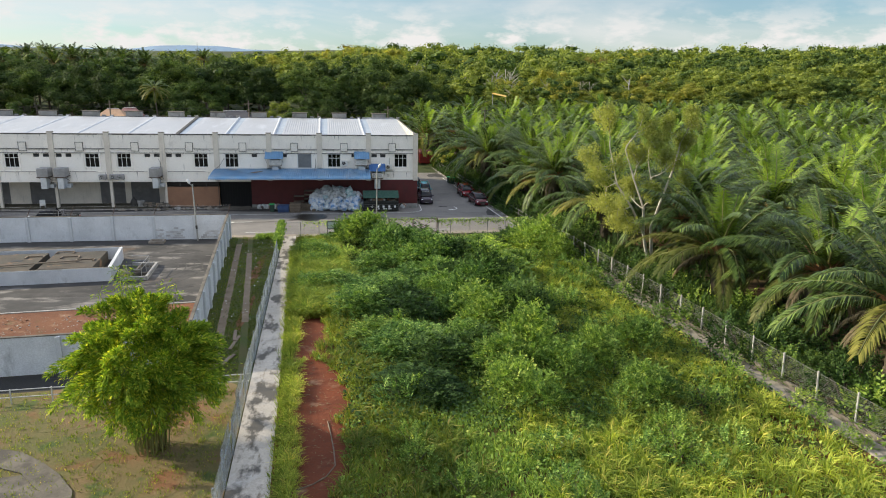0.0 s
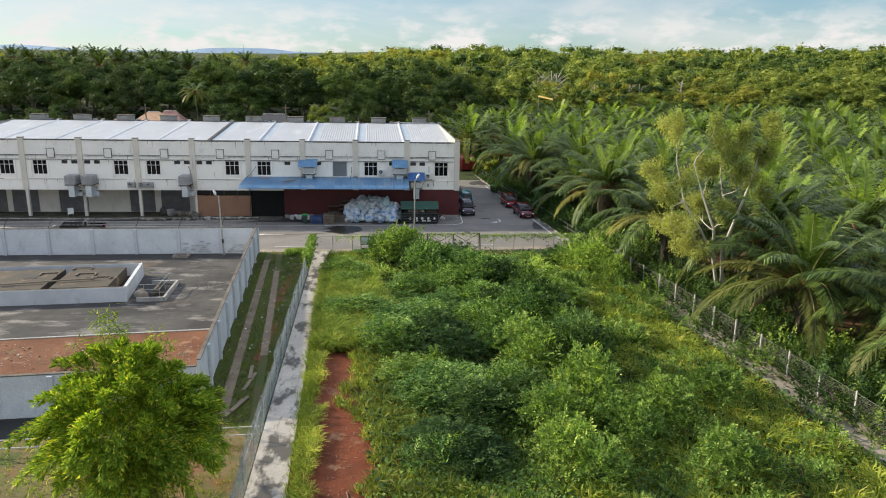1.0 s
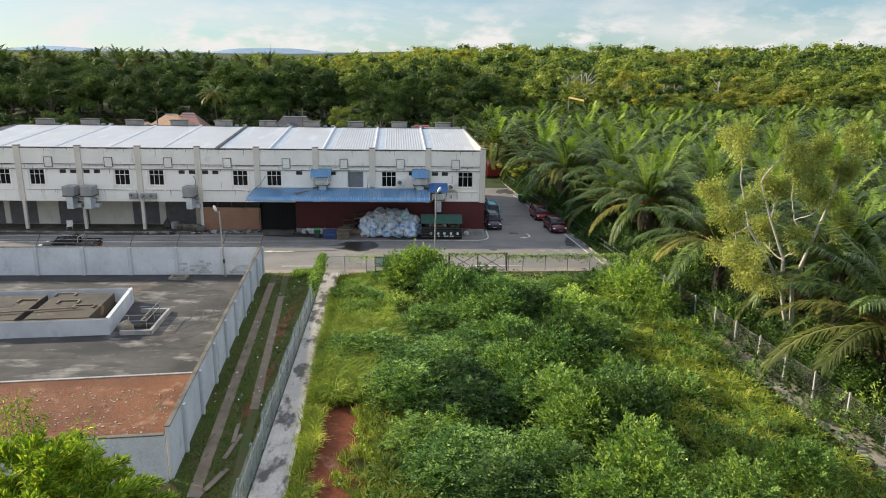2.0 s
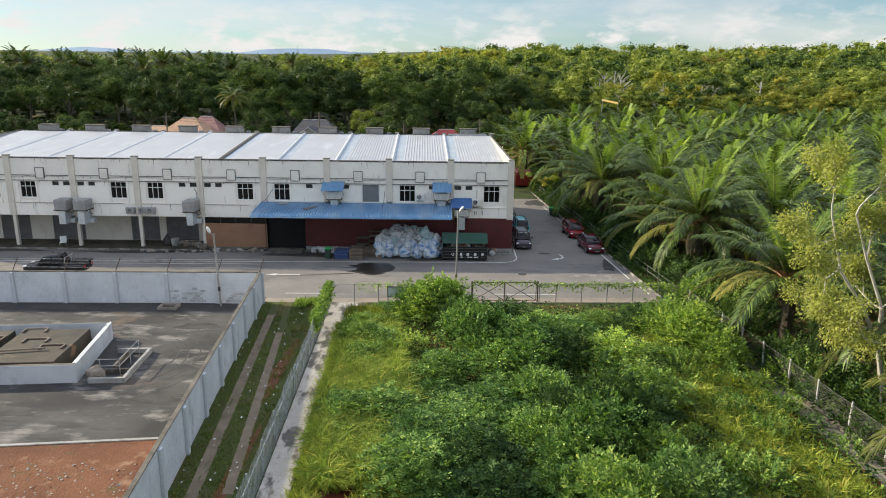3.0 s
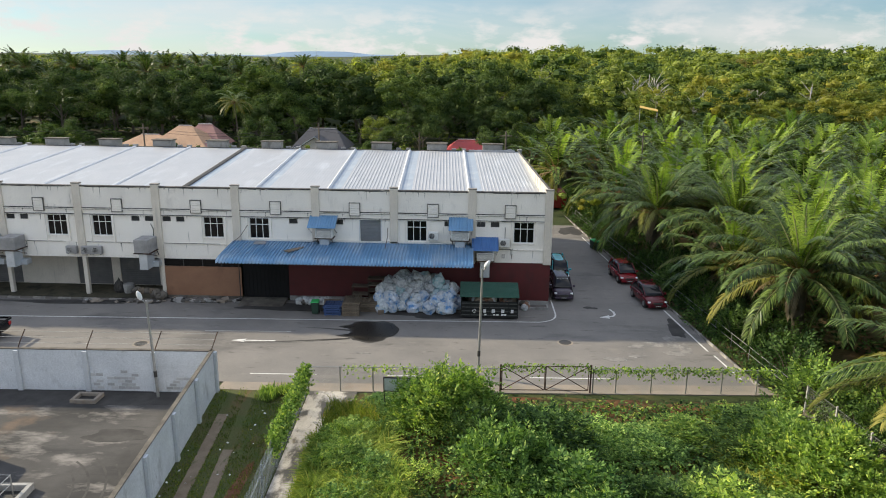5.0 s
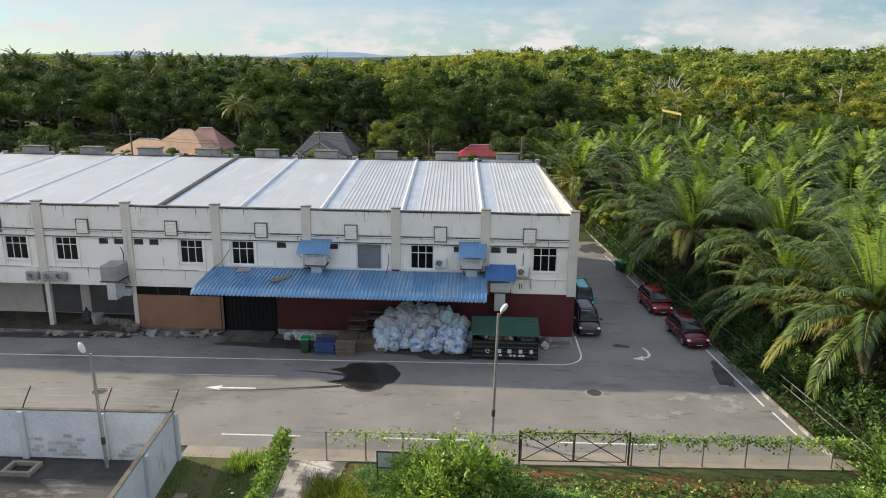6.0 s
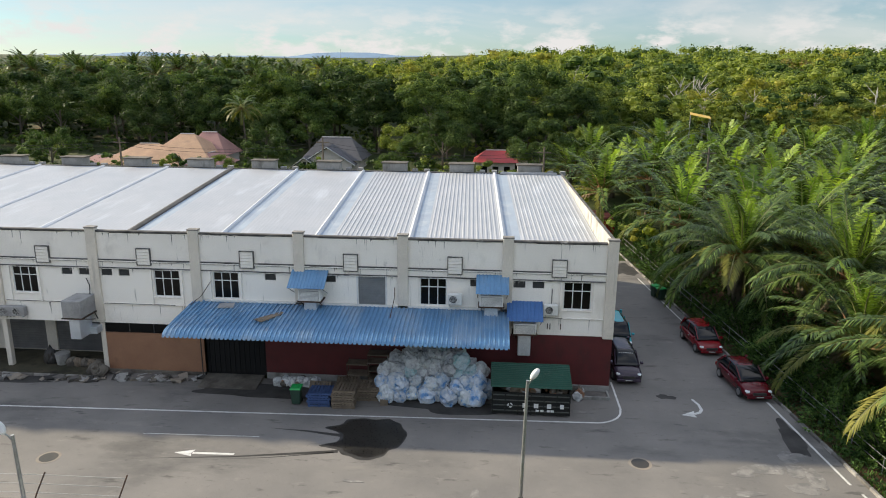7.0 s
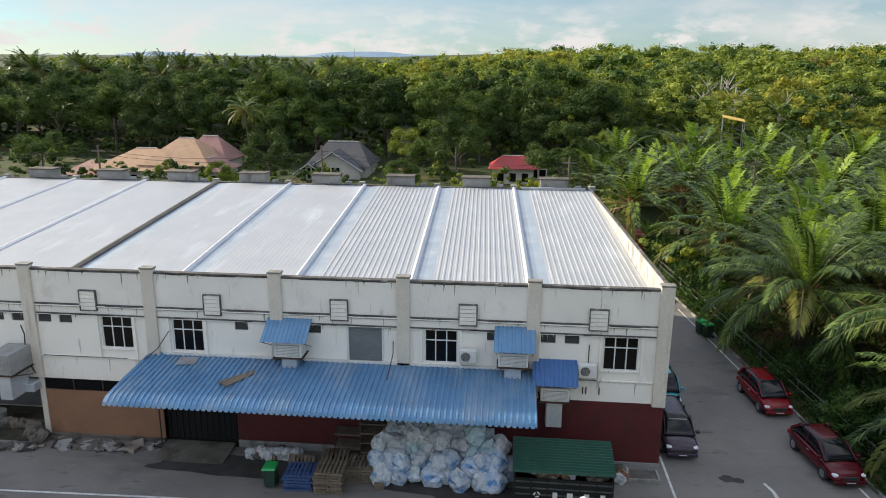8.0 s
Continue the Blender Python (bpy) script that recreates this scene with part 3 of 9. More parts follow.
slab("yard", [(-60, 44.2), *along(alley_x, (50.6, 70.4)), (-60, 70.15)], -0.3, 0.0, M["yard"], "dark stained concrete yard with tyre marks", category="yard")
slab("yard_soil", [(-60, 35.0), *along(alley_x, (39.8, 50.6)), (-60, 44.2)], -0.3, -0.004, M["red_soil"], "bare red earth strip inside the wall", category="soil")
slab("alley_ground", [*along(alley_x, (70.9, 39.4)), *along(hoard_x, (35.5, 70.9))], -0.3, -0.01, M["alley"], "mown grass alley with red earth patches", category="grass")
slab("near_ground", [(-40, 6.0), *along(hoard_x, (6.0, 35.5)), (-6.3, 39.4), (-40, 36.0)], -0.3, -0.008, M["dry_grass"], "dry patchy grass with bare earth", category="grass")
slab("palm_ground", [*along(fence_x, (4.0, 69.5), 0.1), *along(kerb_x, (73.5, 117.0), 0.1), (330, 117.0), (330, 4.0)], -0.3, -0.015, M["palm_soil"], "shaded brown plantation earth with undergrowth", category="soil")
slab("strip_path", [*along(hoard_x, (70.9, 8.0), 0.06), *along(strip_x, (8.0, 25.0, 40.0, 63.0)), (-2.6, 66.0), (-1.6, 68.5), (-1.4, 70.9)], -0.3, 0.05, M["path_concrete"],
     "weathered concrete strip with black stains beside the hoarding", category="path")
slab("fence_path", [*along(fence_x, (8.0, 68.5), -1.15), *along(fence_x, (68.5, 8.0), -0.1)], -0.3, 0.06, M["drain_path"], "narrow grey concrete drain path along the fence", category="path")


def soil_sheet():
    xs, ys = np.linspace(-3.4, 29.0, 100), np.linspace(8.0, 70.9, 180)
    X, Y = np.meshgrid(xs, ys)
    lo, hi = strip_x(Y), fence_x(Y) - 1.1
    X = np.clip(X, lo, hi)
    Z = np.array([[(noise.noise((x * 0.35, y * 0.35, 0.0)) * 0.12 + noise.noise((x * 1.3, y * 1.3, 3.0)) * 0.04) * min(1, max(0, min(x - 3, 20 - x) * 0.5)) for x, y in zip(a, b)] for a, b in zip(X, Y)]) - 0.02
    v = np.stack([X, Y, Z], -1).reshape(-1, 3)
    i = np.arange(len(ys) * len(xs)).reshape(len(ys), len(xs))
    return v, np.stack([i[:-1, :-1], i[:-1, 1:], i[1:, 1:], i[1:, :-1]], -1).reshape(-1, 4)


sv, sf = soil_sheet()
solid("lot_ground", np_mesh("lot_ground", sv, sf, [M["lot_soil"]]), None, "overgrown red earth of the empty lot", "soil", "structure")


def blob_outline(cx, cy, rx, ry, r, n=26, wob=0.22):
    ph = r.uniform(0, 6.28, 4)
    out = []
    for i in range(n):
        a = 2 * math.pi * i / n
        k = 1 + wob * (math.sin(2 * a + ph[0]) * 0.5 + math.sin(3 * a + ph[1]) * 0.4 + math.sin(5 * a + ph[2]) * 0.3 + math.sin(9 * a + ph[3]) * 0.15)
        out.append((cx + rx * k * math.cos(a), cy + ry * k * math.sin(a)))
    return out


r0 = np.random.default_rng(3)
slab("soil_patch", blob_outline(1.05, 30.0, 1.75, 11.5, r0, 60, 0.12), -0.2, 0.012, M["clay"], "bare red clay patch in the grass", category="soil")
slab("soil_patch", blob_outline(0.35, 44.0, 1.05, 5.5, r0, 50, 0.12), -0.2, 0.011, M["clay"], "bare red clay patch in the grass", category="soil")
for cx, cy, rx, ry in ((23.8, 32.5, 0.7, 3.0), (23.7, 38.9, 0.65, 2.6), (24.9, 25.5, 0.8, 2.6), (22.0, 53.0, 0.9, 1.8)):
    slab("soil_patch", blob_outline(cx, cy, rx, ry, r0, 40, 0.35), -0.2, 0.012, M["red_soil"], "bare red clay patch beside the fence", category="soil")
for cx, cy, rx, ry in ((-5.2, 58.5, 0.4, 4.5), (-4.6, 48.0, 0.3, 3.5)):
    slab("soil_patch", blob_outline(cx, cy, rx, ry, r0), -0.2, 0.0, M["red_soil"], "bare red earth in the alley grass", category="soil")
for cx, cy, rx, ry in ((-9.5, 29.8, 2.2, 1.8), (-6.0, 27.3, 1.8, 1.4), (-11.0, 33.0, 2.0, 1.0)):
    slab("soil_patch", blob_outline(cx, cy, rx, ry, r0), -0.2, 0.0, M["dry_grass"], "bare brown earth under the bamboo", category="soil")
slab("drain_channel", [(x + 1.9, y - 0.4) for x, y in ((-17, 30.2), (-14.5, 29.6), (-12.8, 28.82), (-11.62, 27.48), (-11.0, 25.0), (-11.0, 18.0), (-9.6, 18.0), (-9.6, 25.0), (-10.2, 27.27), (-11.22, 28.59), (-12.25, 29.58), (-13.54, 30.56), (-17, 31.6))],
     -0.2, 0.06, M["old_concrete"], "curved grey concrete channel in the grass", category="channel")
slab("yard_kerb", [(-60, 44.12), (-7.55, 50.5), (-7.55, 50.68), (-60, 44.3)], -0.2, 0.05, M["concrete"], "thin concrete edge between yard and red earth", category="kerb")
# cast shadow of the back wall, laid on the yard as a dark slab
slab("wet_patch", [(-60, 68.3), (-34, 68.5), (-22, 68.2), (-9.85, 68.9), (-9.75, 70.15), (-60, 70.1)], -0.05, 0.003, M["damp"], "dark band on the yard drawn as the wall's cast shadow", category="stain")
for cx, cy, rx, ry in ((-20.0, 53.0, 3.6, 0.6), (-12.5, 65.5, 1.6, 0.6), (-29.0, 52.0, 3.4, 0.7), (-11.0, 54.6, 1.4, 0.5)):
    slab("wet_patch", blob_outline(cx, cy, rx, ry, r0, 60, 0.25), -0.05, 0.0062, M["damp"], "dark oily patch on the yard", category="stain")
# the two wheel ruts of the alley
for x0, y0, x1, y1, w in ((-8.05, 68.0, -5.05, 38.4, 0.55), (-6.6, 64.5, -4.35, 46.0, 0.5)):
    slab("wheel_rut", [(x1 - w / 2, y1), (x1 + w / 2, y1), (x0 + w / 2, y0), (x0 - w / 2, y0)], -0.2, 0.004, M["rut"], "bare wheel rut worn into the grass", category="track")

# painted lines, arrows, wet patches and covers on the road
def strip(name, x0, y0, x1, y1, w, label):
    d = Vector((x1 - x0, y1 - y0)).normalized()
    o = Vector((-d.y, d.x)) * w / 2
    a, b = Vector((x0, y0)), Vector((x1, y1))
    pts = [a - o, b - o, b + o, a + o]
    return slab(name, [(p.x, p.y) for p in pts], -0.05, 0.005, M["line_paint"], label, category="road marking")


strip("edge_line", -60, 80.95, 9.7, 83.12, 0.11, "thin white edge line on the asphalt")
strip("edge_line", 11.38, 84.7, 11.4, 88.3, 0.11, "thin white edge line round the building corner")
_arc = [(9.7 + 1.7 * math.sin(a), 84.76 - 1.7 * math.cos(a)) for a in np.linspace(0, 1.57, 11)]
bm = bmesh.new()
prism(bm, [(x, y) for x, y in _arc] + [(x - (x - 9.7) * 0.066, y + (84.76 - y) * 0.066) for x, y in reversed(_arc)], -0.05, 0.006)
solid("edge_line", bm, M["line_paint"], "curved white edge line at the corner", "road marking", "structure")
strip("edge_line", 19.87, 86.5, 20.55, 78.3, 0.12, "white edge line beside the kerb")
strip("edge_line", 20.73, 77.6, 21.1, 74.0, 0.12, "white edge line beside the kerb")
strip("edge_line", 18.75, 97.5, 17.4, 111.0, 0.1, "white edge line beside the kerb")
for x0, x1 in ((-30, -25.5), (-19, -12.8), (-8.2, -4.2), (0.0, 4.4), (8.5, 13.5)):
    strip("edge_line", x0, 73.3 + 0.025 * x0, x1, 73.3 + 0.025 * x1, 0.1, "worn white edge line beside the verge")
strip("lane_line", -13.5, 79.9, -7.5, 80.1, 0.035, "faded white lane line")


def arrow(cx, cy, rot, bent):
    bm = bmesh.new()
    prism(bm, [(0.55, -0.09), (2.6, -0.07), (2.6, 0.07), (0.55, 0.09)] if not bent else
          [(0.3, 0.07), (0.62, 0.22), (0.78, 0.55), (0.8, 1.1), (0.62, 1.75), (0.74, 1.8), (0.95, 1.15), (0.95, 0.5), (0.72, 0.08), (0.34, -0.13)], -0.05, 0.006)
    prism(bm, [(-0.35, 0.0), (0.6, -0.3), (0.5, 0.0), (0.6, 0.3)] if not bent else [(-0.4, -0.2), (0.36, -0.42), (0.3, -0.05), (0.42, 0.34)], -0.05, 0.0065)
    solid("road_arrow", bm, M["line_paint"], "white painted " + ("turning" if bent else "straight") + " arrow on the asphalt", "road marking", "structure", m=pose(cx, cy, 0, 0, 0, rot))


arrow(-10.75, 78.27, 2, False)
arrow(15.0, 84.65, 0, True)
for k, (cx, cy, rx, ry) in enumerate(((17.1, 79.3, 0.9, 0.5), (18.8, 80.5, 0.7, 0.5), (16.0, 78.8, 0.5, 0.3), (18.3, 77.8, 0.8, 0.4), (15.7, 77.2, 0.6, 0.25), (18.6, 79.2, 0.5, 0.6), (19.2, 78.6, 0.4, 0.8), (14.2, 76.6, 0.9, 0.3), (3.6, 76.0, 0.2, 0.5), (-2.0, 76.6, 0.5, 0.1), (8.6, 84.3, 1.1, 0.2))):
    slab("cement_stain", blob_outline(cx, cy, rx, ry, r0, 40, 0.3), -0.05, 0.0055 + 0.0008 * k, M["cement"], "pale dried cement stain on the asphalt", category="stain")
def puddle(cx, cy, rx, ry, z, grow=1.0):
    """A smooth rounded puddle with a wavering edge and two tails drawn out by wheels."""
    out = []
    for k in range(96):
        a = 2 * math.pi * k / 96
        w = 1 + 0.07 * math.sin(3 * a + 0.6) + 0.05 * math.sin(5 * a + 2.0) + 0.025 * math.sin(11 * a)
        e = 0.8                     # squarer than an ellipse
        x, y = math.cos(a), math.sin(a)
        x, y = math.copysign(abs(x) ** e, x), math.copysign(abs(y) ** e, y)
        for ya, lift in ((2.86, 0.55), (3.62, 0.5)):
            x -= lift * math.exp(-((a - ya) / 0.13) ** 2)
        out.append((cx + rx * grow * w * x, cy + ry * grow * w * y))
    return slab("oil_patch", out, -0.05, z, M["oil"] if grow == 1.0 else M["oil_edge"], "dark wet oil patch on the road" if grow == 1.0 else "dark damp edge round the oil patch", category="stain")


puddle(-1.85, 80.65, 1.55, 1.85, 0.0045)
puddle(-1.9, 80.6, 1.55, 1.85, 0.0035, 1.09)
for x0, y0, x1, y1, w in ((-12.9, 77.55, -3.2, 79.2, 0.26), (-7.3, 81.03, -3.2, 80.7, 0.3), (-9.4, 77.75, -3.4, 79.0, 0.1)):
    slab("oil_streak", [(x0, y0), (x0 + (x1 - x0) * 0.5, y0 + (y1 - y0) * 0.38 - w * 0.3), (x1, y1 - w), (x1, y1), (x0 + (x1 - x0) * 0.5, y0 + (y1 - y0) * 0.38 + w * 0.15)], -0.05, 0.0025, M["oil_edge"], "thin dark wheel streak from the oil patch", category="stain")
for cx, cy, rx, ry in ((19.6, 82.3, 0.5, 1.9), (14.25, 86.6, 0.5, 0.3), (-8.0, 85.2, 4.6, 1.0), (2.0, 84.2, 3.4, 0.7), (-26.0, 85.4, 5.5, 0.5), (-40.0, 85.4, 6.0, 0.5), (16.6, 114.0, 1.2, 2.4)):
    slab("wet_patch", blob_outline(cx, cy, rx, ry, r0, 60, 0.35), -0.05, 0.003, M["damp"], "dark damp patch on the asphalt", category="stain")
for cx, cy in ((11.36, 79.28), (-16.84, 77.29)):
    bm = bmesh.new()
    bmesh.ops.create_cone(bm, cap_ends=True, segments=28, radius1=0.42, radius2=0.42, depth=0.06, matrix=Matrix.Translation((cx, cy, -0.018)))
    cov = solid("manhole_cover", bm, M["dark_metal"], "round dark iron manhole cover in the road", "manhole cover", group="manhole covers")
    bm = bmesh.new()
    prism(bm, blob_outline(cx, cy, 0.55, 0.55, r0, 24, 0.0), -0.05, 0.006)
    part("collar", bm, M["shoulder"], cov, "pale concrete collar")

# kerbs: black and white blocks
def kerb(x0, y0, x1, y1, first=0):
    L = math.hypot(x1 - x0, y1 - y0)
    n = int(L / 1.0)
    ang = math.degrees(math.atan2(y1 - y0, x1 - x0))
    root = thing("kerb", pose(x0, y0, 0, 0, 0, ang), "black and white painted concrete kerb", "kerb", kind="structure")
    for k, mt in enumerate((M["kerb_white"], M["kerb_black"])):
        me = mesh_of("kerbstone", boxed(0.01, L / n - 0.01, -0.075, 0.075, -0.2, 0.15, 0.02), mt)
        for i in range(n):
            if (i + first) % 2 == k:
                part("kerbstone", me, None, root, m=Matrix.Translation((L / n * i, 0, 0)))
    return root


for y0, y1, k in ((73.0, 86.0, 0), (86.0, 100.0, 1), (100.0, 128.0, 1)):
    kerb(float(kerb_x(y0)), y0, float(kerb_x(y1)), y1, k)
kerb(-50.0, 86.0, -19.4, 86.0)
# ---- the terrace of workshops ----
PIL = [-50.5, -44.3, -38.1, -31.85, -25.65, -19.45, -13.25, -7.05, -1.02, 4.95, 10.77]
FY = 87.0            # face of the front wall
BACK = 112.0
factory = thing("workshop_terrace", None, "long white two-storey workshop terrace with stained walls and white metal roof", "building")


def skew(y):
    """The party walls run back at a slight slant."""
    return -0.036 * (y - FY)


def roof_z(y):
    return 7.77 + 0.075 * (y - 91.0)


def wall_with_holes(x0, x1, z0, z1, y0, y1, holes):
    """One wall mesh with rectangular openings (x0, x1, z0, z1) through it."""
    bm = bmesh.new()
    xs = sorted({x0, x1, *[h[0] for h in holes], *[h[1] for h in holes]})
    zs = sorted({z0, z1, *[h[2] for h in holes], *[h[3] for h in holes]})
    inside = lambda x, z: any(a < x < b and c < z < d for a, b, c, d in holes)
    put = {}
    def v(x, y, z):
        key = (round(x, 4), round(y, 4), round(z, 4))
        if key not in put:
            put[key] = bm.verts.new(key)
        return put[key]
    nx, nz = len(xs) - 1, len(zs) - 1
    full = [[not inside((xs[i] + xs[i + 1]) / 2, (zs[j] + zs[j + 1]) / 2) for j in range(nz)] for i in range(nx)]
    for i in range(nx):
        for j in range(nz):
            if not full[i][j]:
                continue
            a, b, c, d = xs[i], xs[i + 1], zs[j], zs[j + 1]
            bm.faces.new((v(a, y0, c), v(b, y0, c), v(b, y0, d), v(a, y0, d)))
            bm.faces.new((v(b, y1, c), v(a, y1, c), v(a, y1, d), v(b, y1, d)))
            if i == 0 or not full[i - 1][j]:
                bm.faces.new((v(a, y1, c), v(a, y0, c), v(a, y0, d), v(a, y1, d)))
            if i == nx - 1 or not full[i + 1][j]:
                bm.faces.new((v(b, y0, c), v(b, y1, c), v(b, y1, d), v(b, y0, d)))
            if j == 0 or not full[i][j - 1]:
                bm.faces.new((v(a, y1, c), v(b, y1, c), v(b, y0, c), v(a, y0, c)))
            if j == nz - 1 or not full[i][j + 1]:
                bm.faces.new((v(a, y0, d), v(b, y0, d), v(b, y1, d), v(a, y1, d)))
    return bm


def window_unit(x0, x1, z0, z1):
    w = thing("window")
    w.parent = factory
    w.matrix_basis = Matrix.Translation((x0, FY, z0))
    w["label"] = "white-framed window with dark panes"
    W, H, t = x1 - x0, z1 - z0, 0.055
    bm = bmesh.new()
    y0, y1 = 0.05, 0.11
    box(bm, 0, W, y0, y1, 0, t), box(bm, 0, W, y0, y1, H - t, H), box(bm, 0, t, y0, y1, t, H - t), box(bm, W - t, W, y0, y1, t, H - t)
    tr = H * 0.66
    box(bm, t, W - t, y0, y1, tr, tr + t)
    for k in (1, 2):
        x = W * k / 3
        box(bm, x - t / 2, x + t / 2, y0, y1, t, tr), box(bm, x - t / 2, x + t / 2, y0, y1, tr + t, H - t)
    part("window_frame", bm, M["frame_white"], w)
    for k in range(3):
        a, b = W * k / 3 + t / 2, W * (k + 1) / 3 - t / 2
        for c, d in ((t, tr), (tr + t, H - t)):
            part("pane", boxed(a, b, 0.075, 0.085, c, d), M["window_glass"], w)
    # black sheet that stands in for the unlit room behind the panes
    part("room_shade", boxed(0.0, W, 0.19, 0.2, 0, H), M["black_void"], w)
    part("window_sill", boxed(-0.1, W + 0.1, -0.06, 0.05, -0.09, -0.012, 0.01), M["parapet_wall"], w)


M["vent_dark"] = plain("vent_dark", (0.075, 0.075, 0.072), 0.7)


def vent_unit(x0, x1, z0, z1):
    bm = bmesh.new()
    box(bm, x0, x1, FY + 0.15, FY + 0.19, z0, z1)
    n = 5
    for k in range(n):
        z = z0 + (z1 - z0) * (k + 0.2) / n
        vs = box(bm, x0 + 0.02, x1 - 0.02, FY + 0.03, FY + 0.05, z, z + (z1 - z0) / n * 0.7)
        for q in vs[4:]:
            q.co.y += 0.06
    part("vent", bm, M["vent_dark"], factory, "dark grey louvred vent")


for i in range(10):
    p0, p1 = PIL[i], PIL[i + 1]
    a, b = p0 + 0.3, p1 - 0.3
    win_left = i % 2 == 0
    win = (p0 + 0.98, p0 + 2.52, 4.97, 6.6) if win_left else (p1 - 2.62, p1 - 1.05, 4.97, 6.6)
    vents = [(p1 - 2.1, p1 - 1.44, 6.18, 6.58), (p1 - 1.03, p1 - 0.36, 6.18, 6.58)] if win_left else [(p0 + 0.36, p0 + 1.03, 6.18, 6.58), (p0 + 1.44, p0 + 2.1, 6.18, 6.58)]
    if i == 7:
        win = (-3.63, -2.05, 4.8, 6.58)
    if i == 6:
        vents = vents[:1]
    c = (p0 + p1) / 2
    part("wall", wall_with_holes(a, b, 3.4, 7.1, FY, FY + 0.2, [win] + vents), M["white_wall"], factory)
    part("parapet", boxed(a, b, FY, FY + 0.2, 7.1, 8.82), M["parapet_wall"], factory)
    part("coping", boxed(a, b, FY - 0.06, FY + 0.26, 8.822, 8.93, 0.02), M["stained_ledge"], factory, "dark weathered coping")
    # string courses, broken by the square panel
    for z0, z1, dp in ((7.04, 7.2, 0.09), (6.62, 6.7, 0.1)):
        for x0, x1 in ((a, c - 0.44), (c + 0.44, b)) if z0 > 7 else ((a, b),):
            part("ledge", boxed(x0, x1, FY - dp, FY - 0.002, z0, z1, 0.015), M["stained_ledge"], factory, "stained ledge")
            part("ledge_face", boxed(x0, x1, FY - dp - 0.012, FY - dp + 0.006, z0 + 0.03, z1 - 0.07), M["white_wall"], factory)
    rm = np.random.default_rng(500 + i)        # black mould along ledges and coping
    for z0, z1, dp in ((7.11, 7.15, 0.102), (6.64, 6.68, 0.112), (8.78, 8.818, 0.0)):
        for q in range(8):
            x0 = rm.uniform(a, b - 1.3)
            x1 = x0 + rm.uniform(0.25, 1.3)
            if z0 > 7 and z0 < 8 and x1 > c - 0.5 and x0 < c + 0.5:
                continue
            part("mould_streak", boxed(x0, x1, FY - dp - 0.004, FY - dp + 0.004, z0 + rm.uniform(0, 0.02), z1), M["mould"], factory)
    for q in range(20):                        # drips running down from coping, ledges and panel
        zt = (8.775, 7.03, 6.61, 4.39)[q % 4]
        x0 = rm.uniform(a, b - 0.1)
        hgt = rm.uniform(0.1, 0.45) * (1.8 if q % 5 == 0 else 1.0)
        w = rm.uniform(0.03, 0.1)
        if zt == 6.61 and win[0] - 0.3 < x0 < win[1] + 0.3:
            hgt = 0.05
        bm = bmesh.new()
        prism(bm, [(0, 0), (w, 0), (w * 0.65, -hgt * 0.6), (w * 0.5, -hgt), (w * 0.3, -hgt * 0.7)], -0.0035, 0.004)
        part("drip_stain", bm, M["mould"], factory, m=Matrix.Translation((x0, FY, zt)) @ Matrix.Rotation(radians(90), 4, 'X'))
    part("mould_streak", boxed(a + 0.1, b - rm.uniform(0.3, 2.5), FY - 0.074, FY - 0.066, 4.44, 4.484), M["mould"], factory)
    part("ledge", boxed(a, b, FY - 0.07, FY - 0.002, 4.4, 4.48, 0.015), M["parapet_wall"], factory)
    bm = bmesh.new()
    for x0, x1, z0, z1 in ((c - 0.43, c + 0.43, 6.88, 6.92), (c - 0.43, c + 0.43, 7.88, 7.92), (c - 0.43, c - 0.385, 6.92, 7.88), (c + 0.385, c + 0.43, 6.92, 7.88)):
        box(bm, x0, x1, FY - 0.14, FY - 0.004, z0, z1)
    pan = part("vent_panel", bm, M["mould"], factory, "square vent panel with a mouldy edge")
    for k in range(5):
        part("slat", boxed(c - 0.384, c + 0.384, FY - 0.115 - 0.012 * (k % 2), FY - 0.05, 6.93 + 0.19 * k, 7.1 + 0.19 * k, 0.008), M["parapet_wall"], pan)
    part("backing", boxed(c - 0.384, c + 0.384, FY - 0.049, FY - 0.004, 6.92, 7.88), M["parapet_wall"], pan)
    if i == 7:
        sh = part("roller_shutter", boxed(win[0], win[1], FY + 0.1, FY + 0.13, win[2], win[3]), M["shutter_grey"], factory, "closed grey roller shutter")
        for k in range(16):
            z = win[2] + (win[3] - win[2]) * k / 16
            part("slat", boxed(win[0], win[1], FY + 0.07, FY + 0.099, z + 0.01, z + 0.1, 0.01), M["shutter_grey"], sh)
        for x in (win[0] - 0.1, win[1]):
            part("door_jamb", boxed(x, x + 0.1, FY - 0.04, FY - 0.003, win[2], win[3]), M["frame_white"], factory)
    else:
        window_unit(*win)
        for x in (win[0] - 0.2, win[1] + 0.1):
            part("fin", boxed(x, x + 0.1, FY - 0.12, FY - 0.003, 4.48, 6.62), M["white_wall"], factory)
    for vt in vents:
        vent_unit(*vt)
for i, x in enumerate(PIL):
    w = 0.3
    bm = boxed(x - w, x + w, FY - 0.15, FY + 0.22, 3.3, 9.06, 0.015)
    part("pilaster", bm, M["cream"], factory, "cream rendered pilaster")
    part("pilaster_cap", boxed(x - w - 0.03, x + w + 0.03, FY - 0.18, FY + 0.25, 9.062, 9.15, 0.015), M["cap_stained"], factory)
part("beam", boxed(PIL[0] - 0.3, PIL[10] + 0.3, FY + 0.02, FY + 0.3, 3.2, 3.398), M["white_wall"], factory)

